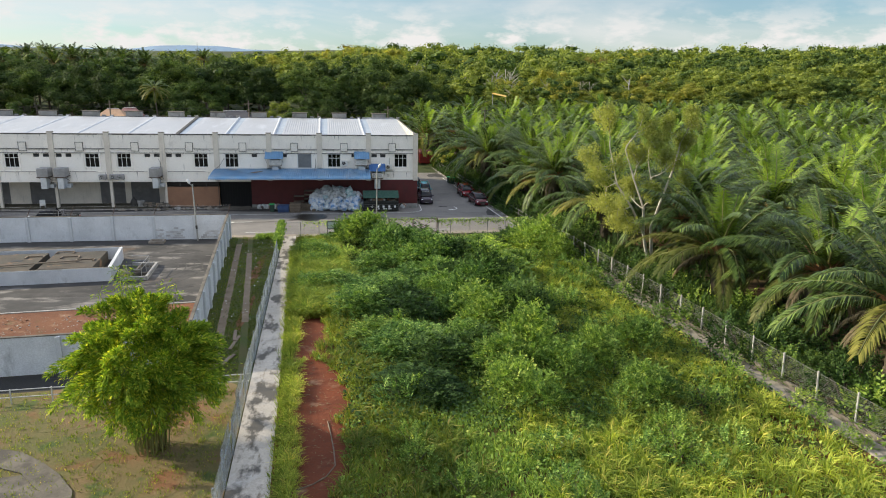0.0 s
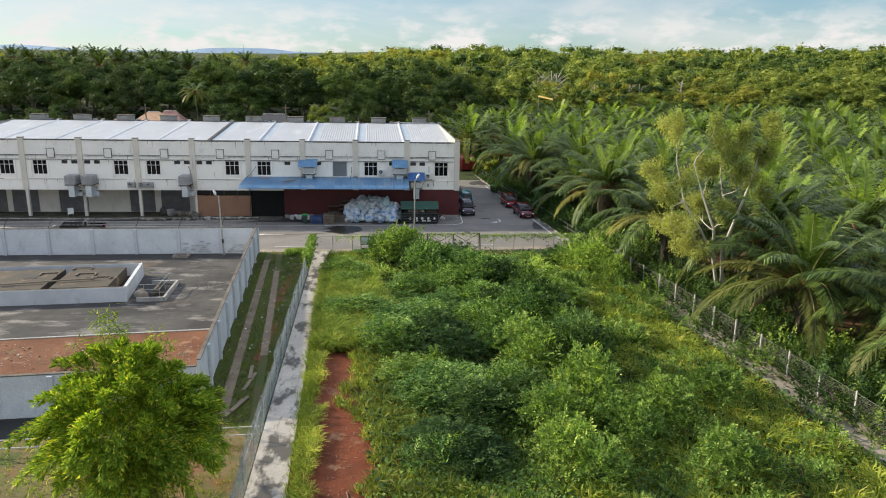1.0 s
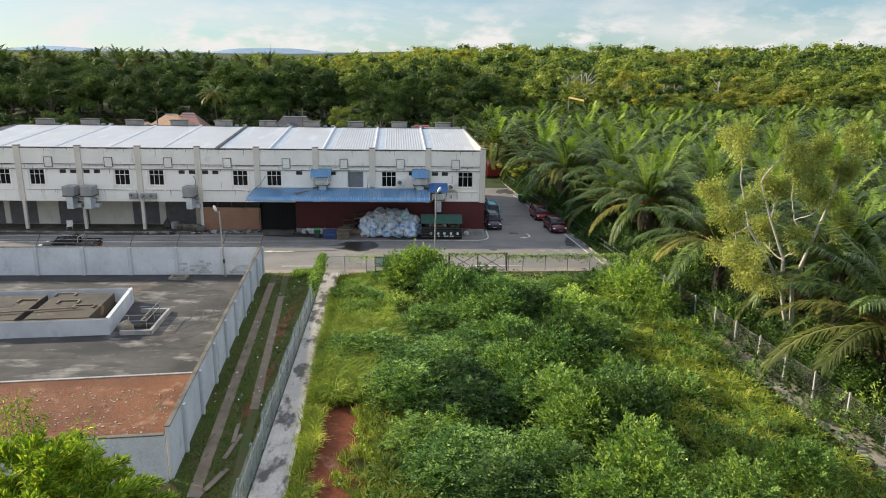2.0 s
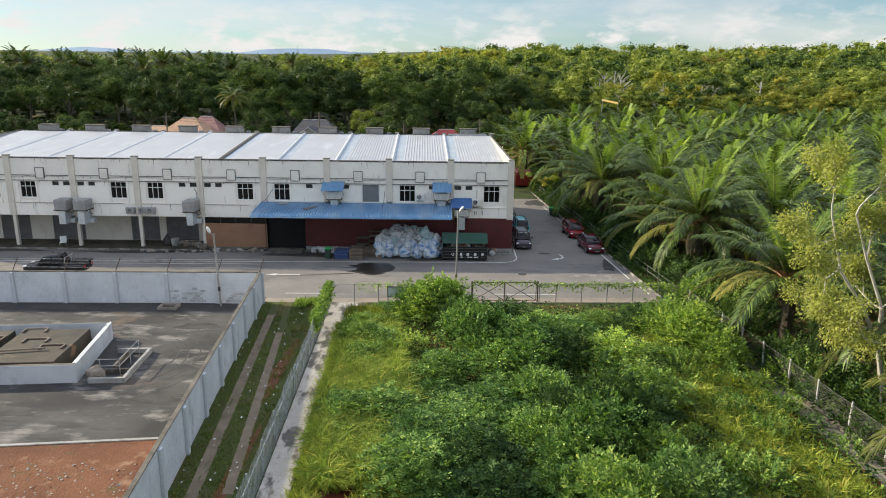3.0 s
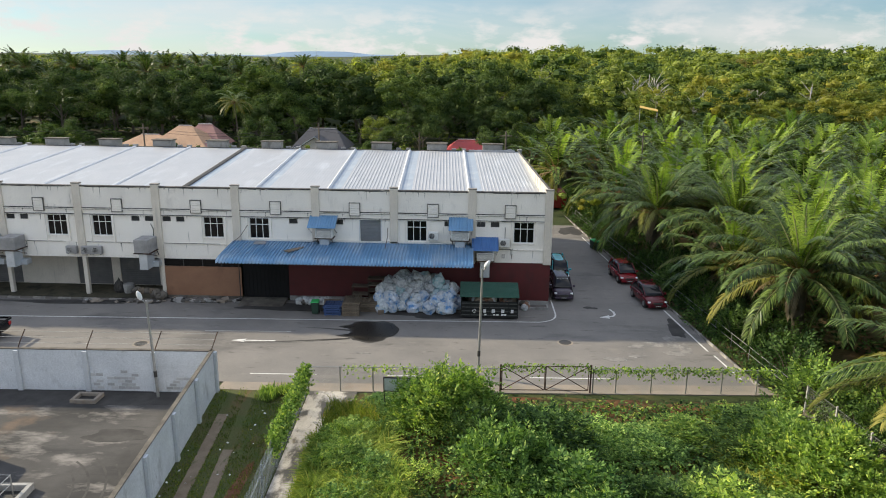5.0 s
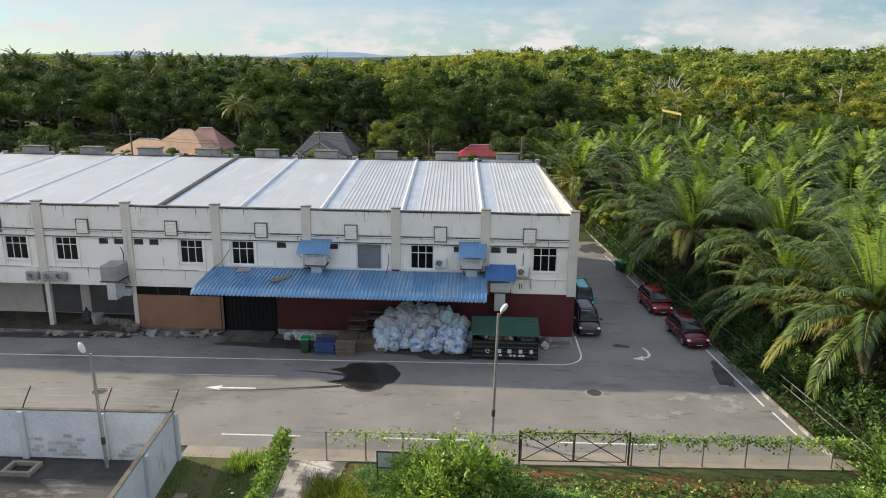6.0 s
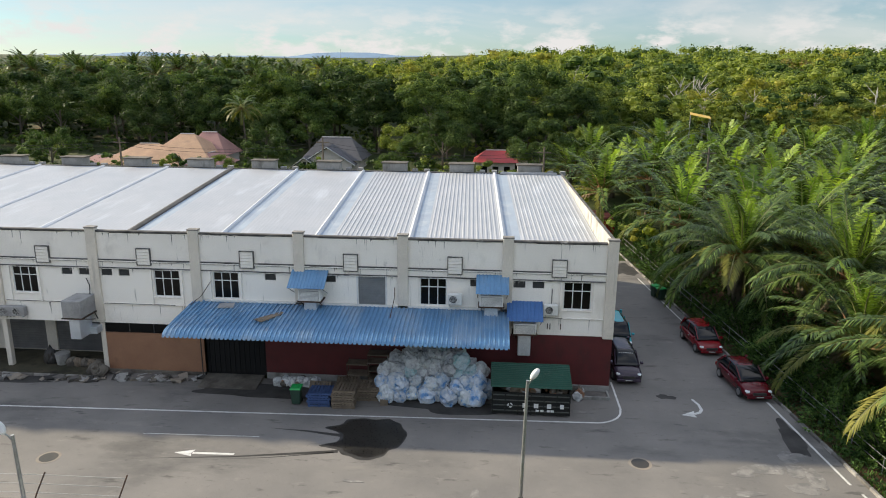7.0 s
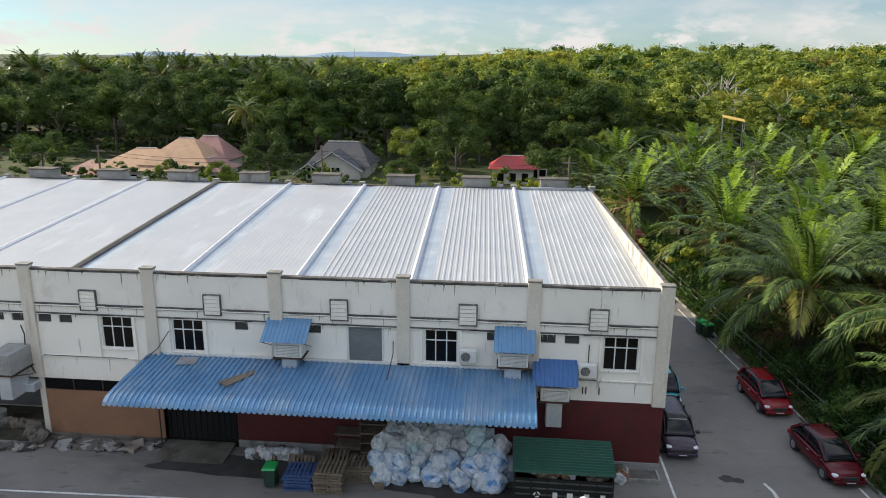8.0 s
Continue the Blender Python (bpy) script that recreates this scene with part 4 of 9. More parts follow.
# ground floor: verandah bays with shutters, a brown panel, a gate blackened for shade, a maroon wall
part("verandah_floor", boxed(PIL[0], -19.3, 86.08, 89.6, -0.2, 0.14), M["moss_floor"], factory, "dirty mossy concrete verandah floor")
bays = [(-48.9, -45.4), (-44.9, -41.8), (-41.2, -38.2), (-35.9, -32.6), (-27.8, -24.9), (-24.2, -20.9)]
part("back_wall", wall_with_holes(PIL[0], -19.3, 0.0, 3.4, 89.6, 89.8, [(a, b, 0.14, 3.1) for a, b in bays]), M["cream"], factory, "cream wall behind the verandah")
part("soffit", boxed(PIL[0], -19.3, FY + 0.3, 89.6, 3.3, 3.4), M["concrete"], factory)
for a, b in bays:
    sh = part("roller_shutter", boxed(a, b, 89.72, 89.75, 0.14, 3.1), M["shutter_dark"], factory, "closed dark roller shutter")
    for k in range(18):
        part("slat", boxed(a, b, 89.69, 89.718, 0.15 + k * 0.164, 0.29 + k * 0.164, 0.012), M["shutter_dark"], sh)
for x in PIL[:5]:
    part("column", boxed(x - 0.16, x + 0.16, FY - 0.02, FY + 0.29, 0.14, 3.2, 0.02), M["cream"], factory, "cream square column")
part("column", boxed(-19.55, -19.25, FY - 0.02, FY + 0.29, 0.0, 3.2, 0.02), M["cream"], factory)
part("plinth", boxed(-19.25, -13.15, FY - 0.1, FY + 0.2, -0.2, 0.2, 0.02), M["old_concrete"], factory)
part("brown_panel", boxed(-19.25, -13.15, FY + 0.02, FY + 0.1, 0.2, 2.58), M["brown_panel"], factory, "flat brown wall panel")
for k in range(4):
    x0 = -19.25 + 6.1 * k / 4
    part("glazing", boxed(x0 + 0.03, x0 + 1.5, FY + 0.06, FY + 0.08, 2.6, 3.2), M["window_glass"], factory, "dark glazing strip")
    part("mullion", boxed(x0 - 0.03, x0 + 0.03, FY + 0.03, FY + 0.1, 2.6, 3.2), M["dark_metal"], factory)
# shade of the recess is put into the gate's black colour
gate = part("black_gate", boxed(-13.1, -9.35, FY + 0.25, FY + 0.32, 0.05, 3.2), M["black_void"], factory, "gate in a dark opening, its shade put into the colour")
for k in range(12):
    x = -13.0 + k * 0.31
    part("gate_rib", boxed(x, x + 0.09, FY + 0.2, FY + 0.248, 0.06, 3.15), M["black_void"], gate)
part("maroon_wall", boxed(-9.35, 11.05, FY + 0.01, FY + 0.2, 0.36, 3.398), M["maroon"], factory, "dark maroon painted wall")
part("plinth", boxed(-9.35, 11.06, FY - 0.03, FY + 0.2, -0.2, 0.36, 0.01), M["concrete"], factory)
# ends, back, roof
for x0, x1 in ((PIL[0] - 0.3, PIL[0] - 0.1), (10.86, 11.06)):
    bm = bmesh.new()
    prof = [(FY + 0.2, 3.4), (BACK, 3.4), (BACK, 9.3), (FY + 0.2, 8.88)]
    A = [bm.verts.new((x0 + skew(y), y, z)) for y, z in prof]
    B = [bm.verts.new((x1 + skew(y), y, z)) for y, z in prof]
    bm.faces.new(A), bm.faces.new(list(reversed(B)))
    for k in range(4):
        bm.faces.new((A[k], B[k], B[(k + 1) % 4], A[(k + 1) % 4]))
    bmesh.ops.recalc_face_normals(bm, faces=bm.faces)
    part("side_wall", bm, M["side_wall"], factory, "stained white side wall with parapet")
    part("side_coping", tubed([((x0 + x1) / 2, FY + 0.25, 8.88), ((x0 + x1) / 2 + skew(BACK), BACK - 0.05, 9.3)], 0.105, 4), M["stained_ledge"], factory, "dark weathered coping")
    bm = boxed(x0, x1, FY + 0.2, BACK, -0.2, 3.398)
    for q in bm.verts:
        q.co.x += skew(q.co.y)
    part("side_wall_base", bm, M["maroon"], factory)
part("rear_wall", boxed(PIL[0] - 1.0, 10.0, BACK - 0.2, BACK, -0.2, 9.2), M["white_wall"], factory)
part("rear_gutter", boxed(PIL[0] - 1.0, 10.0, BACK - 0.55, BACK - 0.202, 9.1, 9.36), M["roof_dark"], factory, "dark rear gutter")
for i in range(10):
    x0, x1 = PIL[i], PIL[i + 1]
    gap = 0.1 if i < 5 else 1.05
    x1r = x1 if i < 9 else 11.0
    rows = [(y, roof_z(y)) for y in (FY + 0.25, BACK - 0.5)]
    panel = part("roof_panel", corrugated(x0 + gap, x1r - 0.12, rows, 0.3 if i > 6 else 0.26, 0.024 if i > 6 else 0.003), M["roof_white"], factory, "white ribbed metal roof sheet")
    for q in panel.data.vertices:
        q.co.x += skew(q.co.y)
    if i >= 5:
        bm = bmesh.new()
        vs = [bm.verts.new((x + skew(y), y, roof_z(y) + dz)) for y in (FY + 0.25, BACK - 0.5) for x, dz in ((x0 + 0.1, -0.02), (x0 + 0.55, -0.05), (x0 + gap, 0.0))]
        bm.faces.new((vs[0], vs[1], vs[4], vs[3])), bm.faces.new((vs[1], vs[2], vs[5], vs[4]))
        part("valley_flashing", bm, M["roof_valley"], factory, "pale blue-grey roof flashing")
for i in range(1, 10):
    x = PIL[i]
    dark = i == 5
    bm = bmesh.new()
    w, h = (0.26 if i < 5 else 0.19, 0.05) if not dark else (0.3, 0.06)
    y0, y1 = FY + 0.25, BACK - 0.3
    ring = lambda y: [bm.verts.new((x + dx + skew(y), y, roof_z(y) + dz)) for dx, dz in ((-w, -0.05), (-w * 0.7, h), (0, h + 0.06), (w * 0.7, h), (w, -0.05))]
    A, B = ring(y0), ring(y1)
    for k in range(4):
        bm.faces.new((A[k], A[k + 1], B[k + 1], B[k]))
    bm.faces.new(list(reversed(A))), bm.faces.new(B)
    part("roof_ridge", bm, M["roof_dark"] if dark else M["roof_cap"], factory, "dark roof joint" if dark else "white ridge capping")
    if i == 7:
        part("roof_seam", boxed(x + 0.18, x + 0.3, y0, y0 + 0.1, roof_z(y0), roof_z(y0) + 0.05), M["roof_dark"], factory)
# header tanks on the rear parapet
for k in range(10):
    x = 7.2 - 6.15 * k
    tank = part("rear_parapet_box", boxed(x - 1.08, x + 1.08, BACK - 0.2, BACK + 0.9, 9.2, 10.02, 0.02), M["concrete"], factory, "grey concrete box on the rear parapet")
    part("slab", boxed(x - 1.2, x + 1.2, BACK - 0.3, BACK + 1.0, 10.022, 10.12, 0.02), M["old_concrete"], tank)
    for dx in (1.9, 3.0):
        part("rear_upstand", boxed(x + dx - 0.25, x + dx + 0.25, BACK - 0.2, BACK + 0.2, 9.2, 9.55, 0.02), M["concrete"], factory)
part("roof_flashing", boxed(4.6, 9.6, BACK - 0.75, BACK - 0.56, 9.32, 9.5), M["roof_white"], factory)

# ---- blue sheet awning ----
awning = thing("awning", None, "long blue corrugated sheet awning over the loading area", "awning")
part("sheet", corrugated(-13.6, 5.1, [(86.98, 4.78), (84.6, 4.55), (83.5, 4.42), (83.15, 4.34), (82.95, 4.2), (82.88, 4.05)], 0.25, 0.075), M["blue_sheet"], awning)
part("wall_flashing", boxed(-12.7, 5.0, 86.85, 86.98, 4.8, 4.92), M["ac_white"], awning)
for x in (-13.3, -10.0, -7.0, -4.0, -1.0, 2.0, 4.9):
    part("rafter", tubed([(x, 86.95, 4.55), (x, 83.1, 4.22)], 0.035, 6), M["rust"], awning)
for y, z in ((83.2, 4.2), (85.0, 4.4)):
    part("purlin", tubed([(-13.55, y, z), (5.05, y, z)], 0.03, 6), M["rust"], awning)
part("post", tubed([(-13.2, 86.7, 0.0), (-13.2, 86.7, 4.6)], 0.035, 8), M["dark_metal"], awning)
plate = solid("sheet_offcut", boxed(-0.45, 0.45, -0.35, 0.35, 0.0, 0.02), M["cooler_grey"], "grey metal offcut lying on the awning", "metal sheet", m=pose(-11.3, 86.3, 4.78, 5.5, 0, 8))
for k in range(3):
    solid("loose_plank", boxed(-0.9, 0.9, -0.07, 0.07, 0.0, 0.04), M["wood"], "weathered plank lying on the blue awning", "plank", m=pose(-8.4 + 0.14 * k, 85.1 - 0.1 * k, 4.655, 5.5, 0, 52 + 4 * k))
solid("rain_pipe", tubed([(-1.5, 86.88, 6.0), (-1.5, 86.8, 5.4), (-1.55, 85.4, 4.7)], 0.025, 6), M["rust"], "thin rusty pipe on the wall above the awning", "pipe")
solid("rain_pipe", tubed([(-12.35, 86.8, 6.05), (-12.9, 86.6, 5.2), (-13.4, 86.2, 4.8)], 0.025, 6), M["rust"], "thin rusty stay bar holding the awning", "pipe")
solid("rain_pipe", tubed([(7.5, 86.92, 6.2), (7.5, 86.92, 5.3)], 0.025, 6), M["dark_metal"], "thin dark pipe on the white wall", "pipe")

# ---- evaporative coolers and air conditioners ----
def cooler(x0, x1, z0, z1, y0, canopy, duct_z, dark=False, grey=False):
    c = thing("air_cooler", pose((x0 + x1) / 2, FY, z0), ("grey" if grey else "cream") + " evaporative cooler" + (" under a blue sheet canopy" if canopy else " with a white duct on the wall"), "air cooler", "wall coolers")
    W, H, D = x1 - x0, z1 - z0, FY - y0
    mt = M["cooler_grey"] if grey else M["ac_white"]
    part("body", boxed(-W / 2, W / 2, -D, -0.12, 0, H, 0.03), mt, c)
    grl = part("grille", boxed(-W / 2 + 0.1, W / 2 - 0.1, -D - 0.012, -D + 0.004, 0.08, H - 0.08), M["cooler_grey"], c)
    n = 7
    for k in range(n):
        z = 0.1 + (H - 0.2) * k / n
        part("slat", boxed(-W / 2 + 0.12, W / 2 - 0.12, -D - 0.03, -D - 0.013, z, z + (H - 0.2) / n * 0.55), mt, grl)
    part("base_frame", boxed(-W / 2 - 0.06, W / 2 + 0.06, -D - 0.04, -0.002, -0.06, -0.002), M["rust"], c)
    for sx in (-1, 1):
        part("bracket", tubed([(sx * W * 0.42, -0.01, -0.6), (sx * W * 0.42, -D + 0.1, -0.06)], 0.025, 6), M["rust"], c)
    dw = min(0.4, W * 0.28)
    dz = duct_z - z0
    part("duct", boxed(-dw, dw, -D + 0.15, -0.25, dz, -0.062, 0.03), M["duct"], c, "pale metal duct")
    if not canopy:
        part("duct_elbow", boxed(-dw, dw * 2.4, -0.6, 0.05, dz - 0.0, dz + 0.45, 0.04), M["duct"], c)
    if canopy:
        cx0, cx1, zt, zb, cy = canopy
        rows = [(-0.02, zt - z0), (cy - FY, zb - z0)]
        part("canopy", corrugated(cx0 - (x0 + x1) / 2, cx1 - (x0 + x1) / 2, rows, 0.2, 0.03), M["blue_sheet_dark"] if dark else M["blue_sheet"], c, "blue ribbed sheet canopy")
        for sx in (cx0 + 0.1, cx1 - 0.1):
            part("stay", tubed([(sx - (x0 + x1) / 2, cy - FY + 0.05, zb - z0 - 0.02), (sx - (x0 + x1) / 2, -0.05, zb - z0 - 0.6)], 0.018, 6), M["rust"], c)
    return c


cooler(-6.95, -5.65, 5.28, 6.0, 86.05, (-7.5, -5.35, 6.88, 6.12, 85.75), 4.62)
cooler(3.4, 4.75, 5.3, 5.95, 86.05, (3.2, 5.05, 6.9, 6.12, 85.75), 4.62)
cooler(5.35, 6.65, 3.75, 4.38, 86.0, (4.97, 7.0, 5.4, 4.6, 85.75), 2.4, True)
cooler(-20.75, -19.6, 4.0, 5.05, 85.35, None, 2.65, grey=True)
cooler(-33.2, -32.0, 4.0, 5.0, 85.5, None, 2.6, grey=True)
cooler(-31.35, -30.15, 4.0, 5.0, 85.5, None, 2.6, grey=True)


def condenser(x, z, w=0.82, h=0.62, grey=False):
    c = thing("air_conditioner", pose(x, FY, z), "white split air conditioner unit on the wall" if not grey else "dirty grey air conditioner unit under the ledge", "air conditioner", "wall air conditioners")
    part("casing", boxed(-w / 2, w / 2, -0.42, -0.1, 0, h, 0.025), M["cooler_grey"] if grey else M["ac_white"], c)
    bm = bmesh.new()
    bmesh.ops.create_cone(bm, cap_ends=True, segments=20, radius1=h * 0.36, radius2=h * 0.36, depth=0.02, matrix=Matrix.Translation((-w * 0.12, -0.428, h / 2)) @ Matrix.Rotation(radians(90), 4, 'X'))
    fan = part("fan_grille", bm, M["dark_metal"], c)
    for k in range(4):
        rr = h * 0.36 * (k + 1) / 4.2
        part("ring", tubed([(-w * 0.12 + rr * math.cos(a), -0.444, h / 2 + rr * math.sin(a)) for a in np.linspace(0, 6.283, 17)], 0.006, 4), M["ac_white"], fan)
    for sx in (-0.3, 0.3):
        part("bracket", boxed(sx - 0.02, sx + 0.02, -0.42, -0.002, -0.06, -0.002), M["steel"], c)


condenser(2.0, 5.18)
condenser(7.45, 4.72)
for x in (-26.4, -25.2, -24.4):
    condenser(x, 3.55, 0.85, 0.6, True)
solid("wall_conduit", tubed([(-20.0, 86.9, 6.0), (-19.75, 86.75, 5.6), (-19.8, 86.7, 4.4), (-19.5, 86.8, 3.5)], 0.03, 6), M["dark_metal"], "thin dark cable pipe on the pilaster", "pipe")
for x in (7.3, 7.45, 8.05):
    solid("wall_stub", boxed(x, x + 0.05, 86.96, 86.995, 3.75, 4.1), M["rust"], "short rusty bracket on the white wall", "bracket")
# ---- oil palms ----
PALM_MATS = [M["palm_leaf"], M["palm_young"], M["palm_old"], M["palm_dead"], M["rachis"], M["petiole"]]


def frond_arrays(L, a0, arch, n_leaf, leaf_len, leaf_w, r, kind, droop=0.5, seg=9):
    """One pinnate frond rising from the origin along +x: a curved midrib with leaflets on both sides. Returns verts, faces, material index."""
    s = np.linspace(0, 1, 60)
    e = a0 - arch * s ** 1.35
    dx, dz = np.cos(e), np.sin(e)
    px = np.concatenate([[0], np.cumsum((dx[1:] + dx[:-1]) / 2)]) * L / 59
    pz = np.concatenate([[0], np.cumsum((dz[1:] + dz[:-1]) / 2)]) * L / 59
    sway = 0.06 * L * np.sin(s * 2.2 + r.uniform(0, 6)) * s
    line = np.stack([px, sway, pz], -1)
    tang = unit(np.gradient(line, axis=0))
    up = np.stack([-tang[:, 2], np.zeros(60), tang[:, 0]], -1)
    side = np.cross(up, tang)
    # midrib: a three-sided tapering bar
    k = np.linspace(0, 59, seg).astype(int)
    rad = (0.075 * (1 - s[k]) + 0.012)[:, None]
    ring = np.stack([line[k] + up[k] * rad, line[k] + side[k] * rad - up[k] * rad * 0.4, line[k] - side[k] * rad - up[k] * rad * 0.4], 1).reshape(-1, 3)
    rf = np.array([[3 * i + j, 3 * i + (j + 1) % 3, 3 * i + 3 + (j + 1) % 3, 3 * i + 3 + j] for i in range(seg - 1) for j in range(3)])
    # leaflets: two folded rows that hang towards their tips
    m = 2 * n_leaf
    u = np.clip(np.tile(np.linspace(0.15, 0.995, n_leaf), 2) + r.normal(0, 0.004, m), 0.12, 1.0)
    sg = np.repeat([1.0, -1.0], n_leaf)
    i0 = np.clip((u * 59).astype(int), 0, 59)
    base = line[i0]
    ll = leaf_len * (0.3 + 0.7 * np.sin(np.pi * np.clip(u * 0.84 + 0.12, 0, 1)) ** 0.6) * r.uniform(0.82, 1.12, m)
    fwd = 0.75 + 0.8 * u ** 2
    lift = 0.3 + r.normal(0, 0.09, m)
    d0 = unit(side[i0] * sg[:, None] + tang[i0] * fwd[:, None] + up[i0] * lift[:, None])
    d1 = unit(d0 + np.array([0, 0, -1.0]) * (droop * r.uniform(0.7, 1.3, m))[:, None])
    mid = base + d0 * (ll * 0.36)[:, None]
    tip = mid + d1 * (ll * 0.64)[:, None]
    ws = unit(np.cross(d0, up[i0] + 0.12 * r.normal(size=(m, 3)))) * (leaf_w * 0.5)
    lv = np.stack([base, mid + ws, tip, mid - ws], 1).reshape(-1, 3)
    lf = np.arange(8 * n_leaf).reshape(-1, 4)
    v, f = joined((ring, rf), (lv, lf))
    stalk = np.where(np.arange(len(rf)) < len(rf) * 0.2, 5, 4)
    return v, f, np.concatenate([stalk if kind < 3 else np.full(len(rf), 3), np.full(len(lf), kind)])


def frond_plan(n, r, dead=3):
    """Azimuth, first elevation, arch, length and kind of every frond in a crown."""
    out = []
    for j in range(n):
        q = j / (n - 1)
        az = j * 2.39996 + r.normal(0, 0.15)
        a0 = radians(86 - 78 * q) + r.normal(0, 0.09)
        arch = 0.4 + 1.25 * q ** 0.7 + r.normal(0, 0.14)
        L = (5.4 + 1.8 * min(1, q * 2.5)) * r.uniform(0.88, 1.08)
        kind = 1 if q < 0.12 else (2 if q > 0.74 and r.random() < 0.5 else 0)
        out.append((az, a0, arch, L, kind))
    for j in range(dead):
        out.append((r.uniform(0, 6.28), radians(-8), 1.15, 4.4, 3))
    return out


def spin(v, az):
    c, s_ = math.cos(az), math.sin(az)
    return np.stack([v[:, 0] * c - v[:, 1] * s_, v[:, 0] * s_ + v[:, 1] * c, v[:, 2]], -1)


def crown_mesh(name, n, n_leaf, leaf_w, seed, dead=2, seg=7):
    r = np.random.default_rng(seed)
    vs, fs, ms, k = [], [], [], 0
    for az, a0, arch, L, kind in frond_plan(n, r, dead):
        v, f, m = frond_arrays(L, a0, arch, n_leaf, 1.0, leaf_w, r, kind, 0.6 if kind < 3 else 1.8, seg)
        v = spin(v + np.array([0.18, 0, 0]), az)
        vs.append(v), fs.append(f + k), ms.append(m)
        k += len(v)
    return np_mesh(name, np.concatenate(vs), np.concatenate(fs), PALM_MATS, np.concatenate(ms))


def trunk_mesh(h, seed):
    """Stout trunk wrapped in old leaf bases."""
    r = np.random.default_rng(seed)
    bm = bmesh.new()
    tube(bm, [(0, 0, -0.2), (0.03, 0, h * 0.5), (0, 0.02, h + 0.15)], 0.34, 10, 0.42)
    for j in range(int(26 * h / 3)):
        z, a = r.uniform(0.4, h), j * 2.4
        c, s_ = math.cos(a), math.sin(a)
        q = 0.36
        vs = [bm.verts.new((c * q - s_ * w, s_ * q + c * w, z)) for w in (-0.13, 0.13)] + [bm.verts.new((c * (q + 0.24), s_ * (q + 0.24), z + 0.42)), bm.verts.new((c * q, s_ * q, z + 0.22))]
        bm.faces.new((vs[0], vs[1], vs[2])), bm.faces.new((vs[1], vs[3], vs[2])), bm.faces.new((vs[3], vs[0], vs[2]))
    return mesh_of("trunk", bm, M["palm_trunk"])


_r = np.random.default_rng(11)
FRONDS = {}
for kind in (0, 1, 2, 3):
    for q in range(6 if kind == 0 else 3):
        a0 = {0: 74 - 13 * q, 1: 86 - 4 * q, 2: 16 - 8 * q, 3: -6 - 8 * q}[kind]
        arch = {0: 0.75 + 0.16 * q, 1: 0.22 + 0.08 * q, 2: 1.2 + 0.1 * q, 3: 1.1}[kind]
        v, f, m = frond_arrays({0: 5.7, 1: 4.7, 2: 5.6, 3: 4.6}[kind], radians(a0), arch, 96, 1.08, 0.07, _r, kind, 0.85 if kind < 3 else 1.8, 12)
        FRONDS.setdefault(kind, []).append((radians(a0), np_mesh("frond", v + np.array([0.18, 0, 0]), f, PALM_MATS, m)))
TRUNKS = [trunk_mesh(h, 20 + i) for i, h in enumerate((3.0, 3.7, 4.4))]


def near_palm(x, y, z, n, seed):
    """A palm close to the path of the camera: every frond is a part."""
    r = np.random.default_rng(seed)
    p = thing("oil_palm", pose(x, y, 0, r.uniform(-3, 3), r.uniform(-3, 3), r.uniform(0, 360)), "oil palm with long arching green fronds and a shaggy trunk", "palm", "oil palms")
    t = part("trunk", trunk_mesh(z - 0.3, seed), None, p, "trunk wrapped in old leaf bases")
    for az, a0, arch, L, kind in frond_plan(n, r, 6):
        ang, me = min(FRONDS[kind], key=lambda q: abs(q[0] - a0) + r.uniform(0, 0.15))
        part("frond", me, None, p, "dry brown hanging frond" if kind == 3 else "", m=Matrix.Translation((0, 0, z - 0.25)) @ Matrix.Rotation(az, 4, 'Z') @ Matrix.Rotation(-(a0 - ang) * 0.8, 4, 'Y') @ Matrix.Diagonal((L / 5.7,) * 3 + (1,)))
    return p


NEAR_PALMS = [(32.6, 39.6, 4.8), (28.9, 46.0, 4.4), (27.0, 63.4, 4.6), (27.2, 80.6, 4.8), (28.0, 95.5, 5.0), (22.9, 101.5, 4.8), (31.5, 32.0, 5.0), (30.6, 53.6, 5.4)]
for i, (x, y, z) in enumerate(NEAR_PALMS):
    near_palm(x, y, z, 36, 40 + i)

CROWNS = [crown_mesh("crown", 36, 52, 0.12, 60 + i, 3) for i in range(3)]
CROWNS_FAR = [crown_mesh("crown", 30, 28, 0.21, 70 + i, 1, 4) for i in range(3)]


first_row = [(33.0, 18.5), (33.5, 70.5), (30.5, 104.0), (22.2, 115.7), (24.8, 126.0), (23.3, 136.0), (16.6, 129.5), (30.5, 87.5), (25.6, 109.0), (27.0, 145.5), (30.0, 160.0), (33.0, 79.0), (38.5, 38.0), (36.5, 46.5), (34.0, 58.5), (21.0, 149.0), (19.0, 158.0), (24.5, 154.0), (29.2, 118.0), (29.6, 132.0), (31.5, 143.0), (15.5, 151.0), (25.6, 88.5)]
grid = []
rows = 0
yy = 18.0
while yy < 168:
    xx = 32.5 + (3.8 if rows % 2 else 0.0)
    while xx < 10 + yy * 0.87 and xx < 180:
        grid.append((xx, yy))
        xx += 7.4
    yy += 6.6
    rows += 1
r1 = np.random.default_rng(5)
taken = [(x, y) for x, y, z in NEAR_PALMS] + first_row
spots = list(first_row)
for x, y in grid:
    x, y = x + r1.normal(0, 0.7), y + r1.normal(0, 0.7)
    if min((x - a) ** 2 + (y - b) ** 2 for a, b in taken) < 24 or x < float(fence_x(y)) + 4.5:
        continue
    if r1.random() < 0.05:
        continue
    spots.append((x, y))
masters = {}
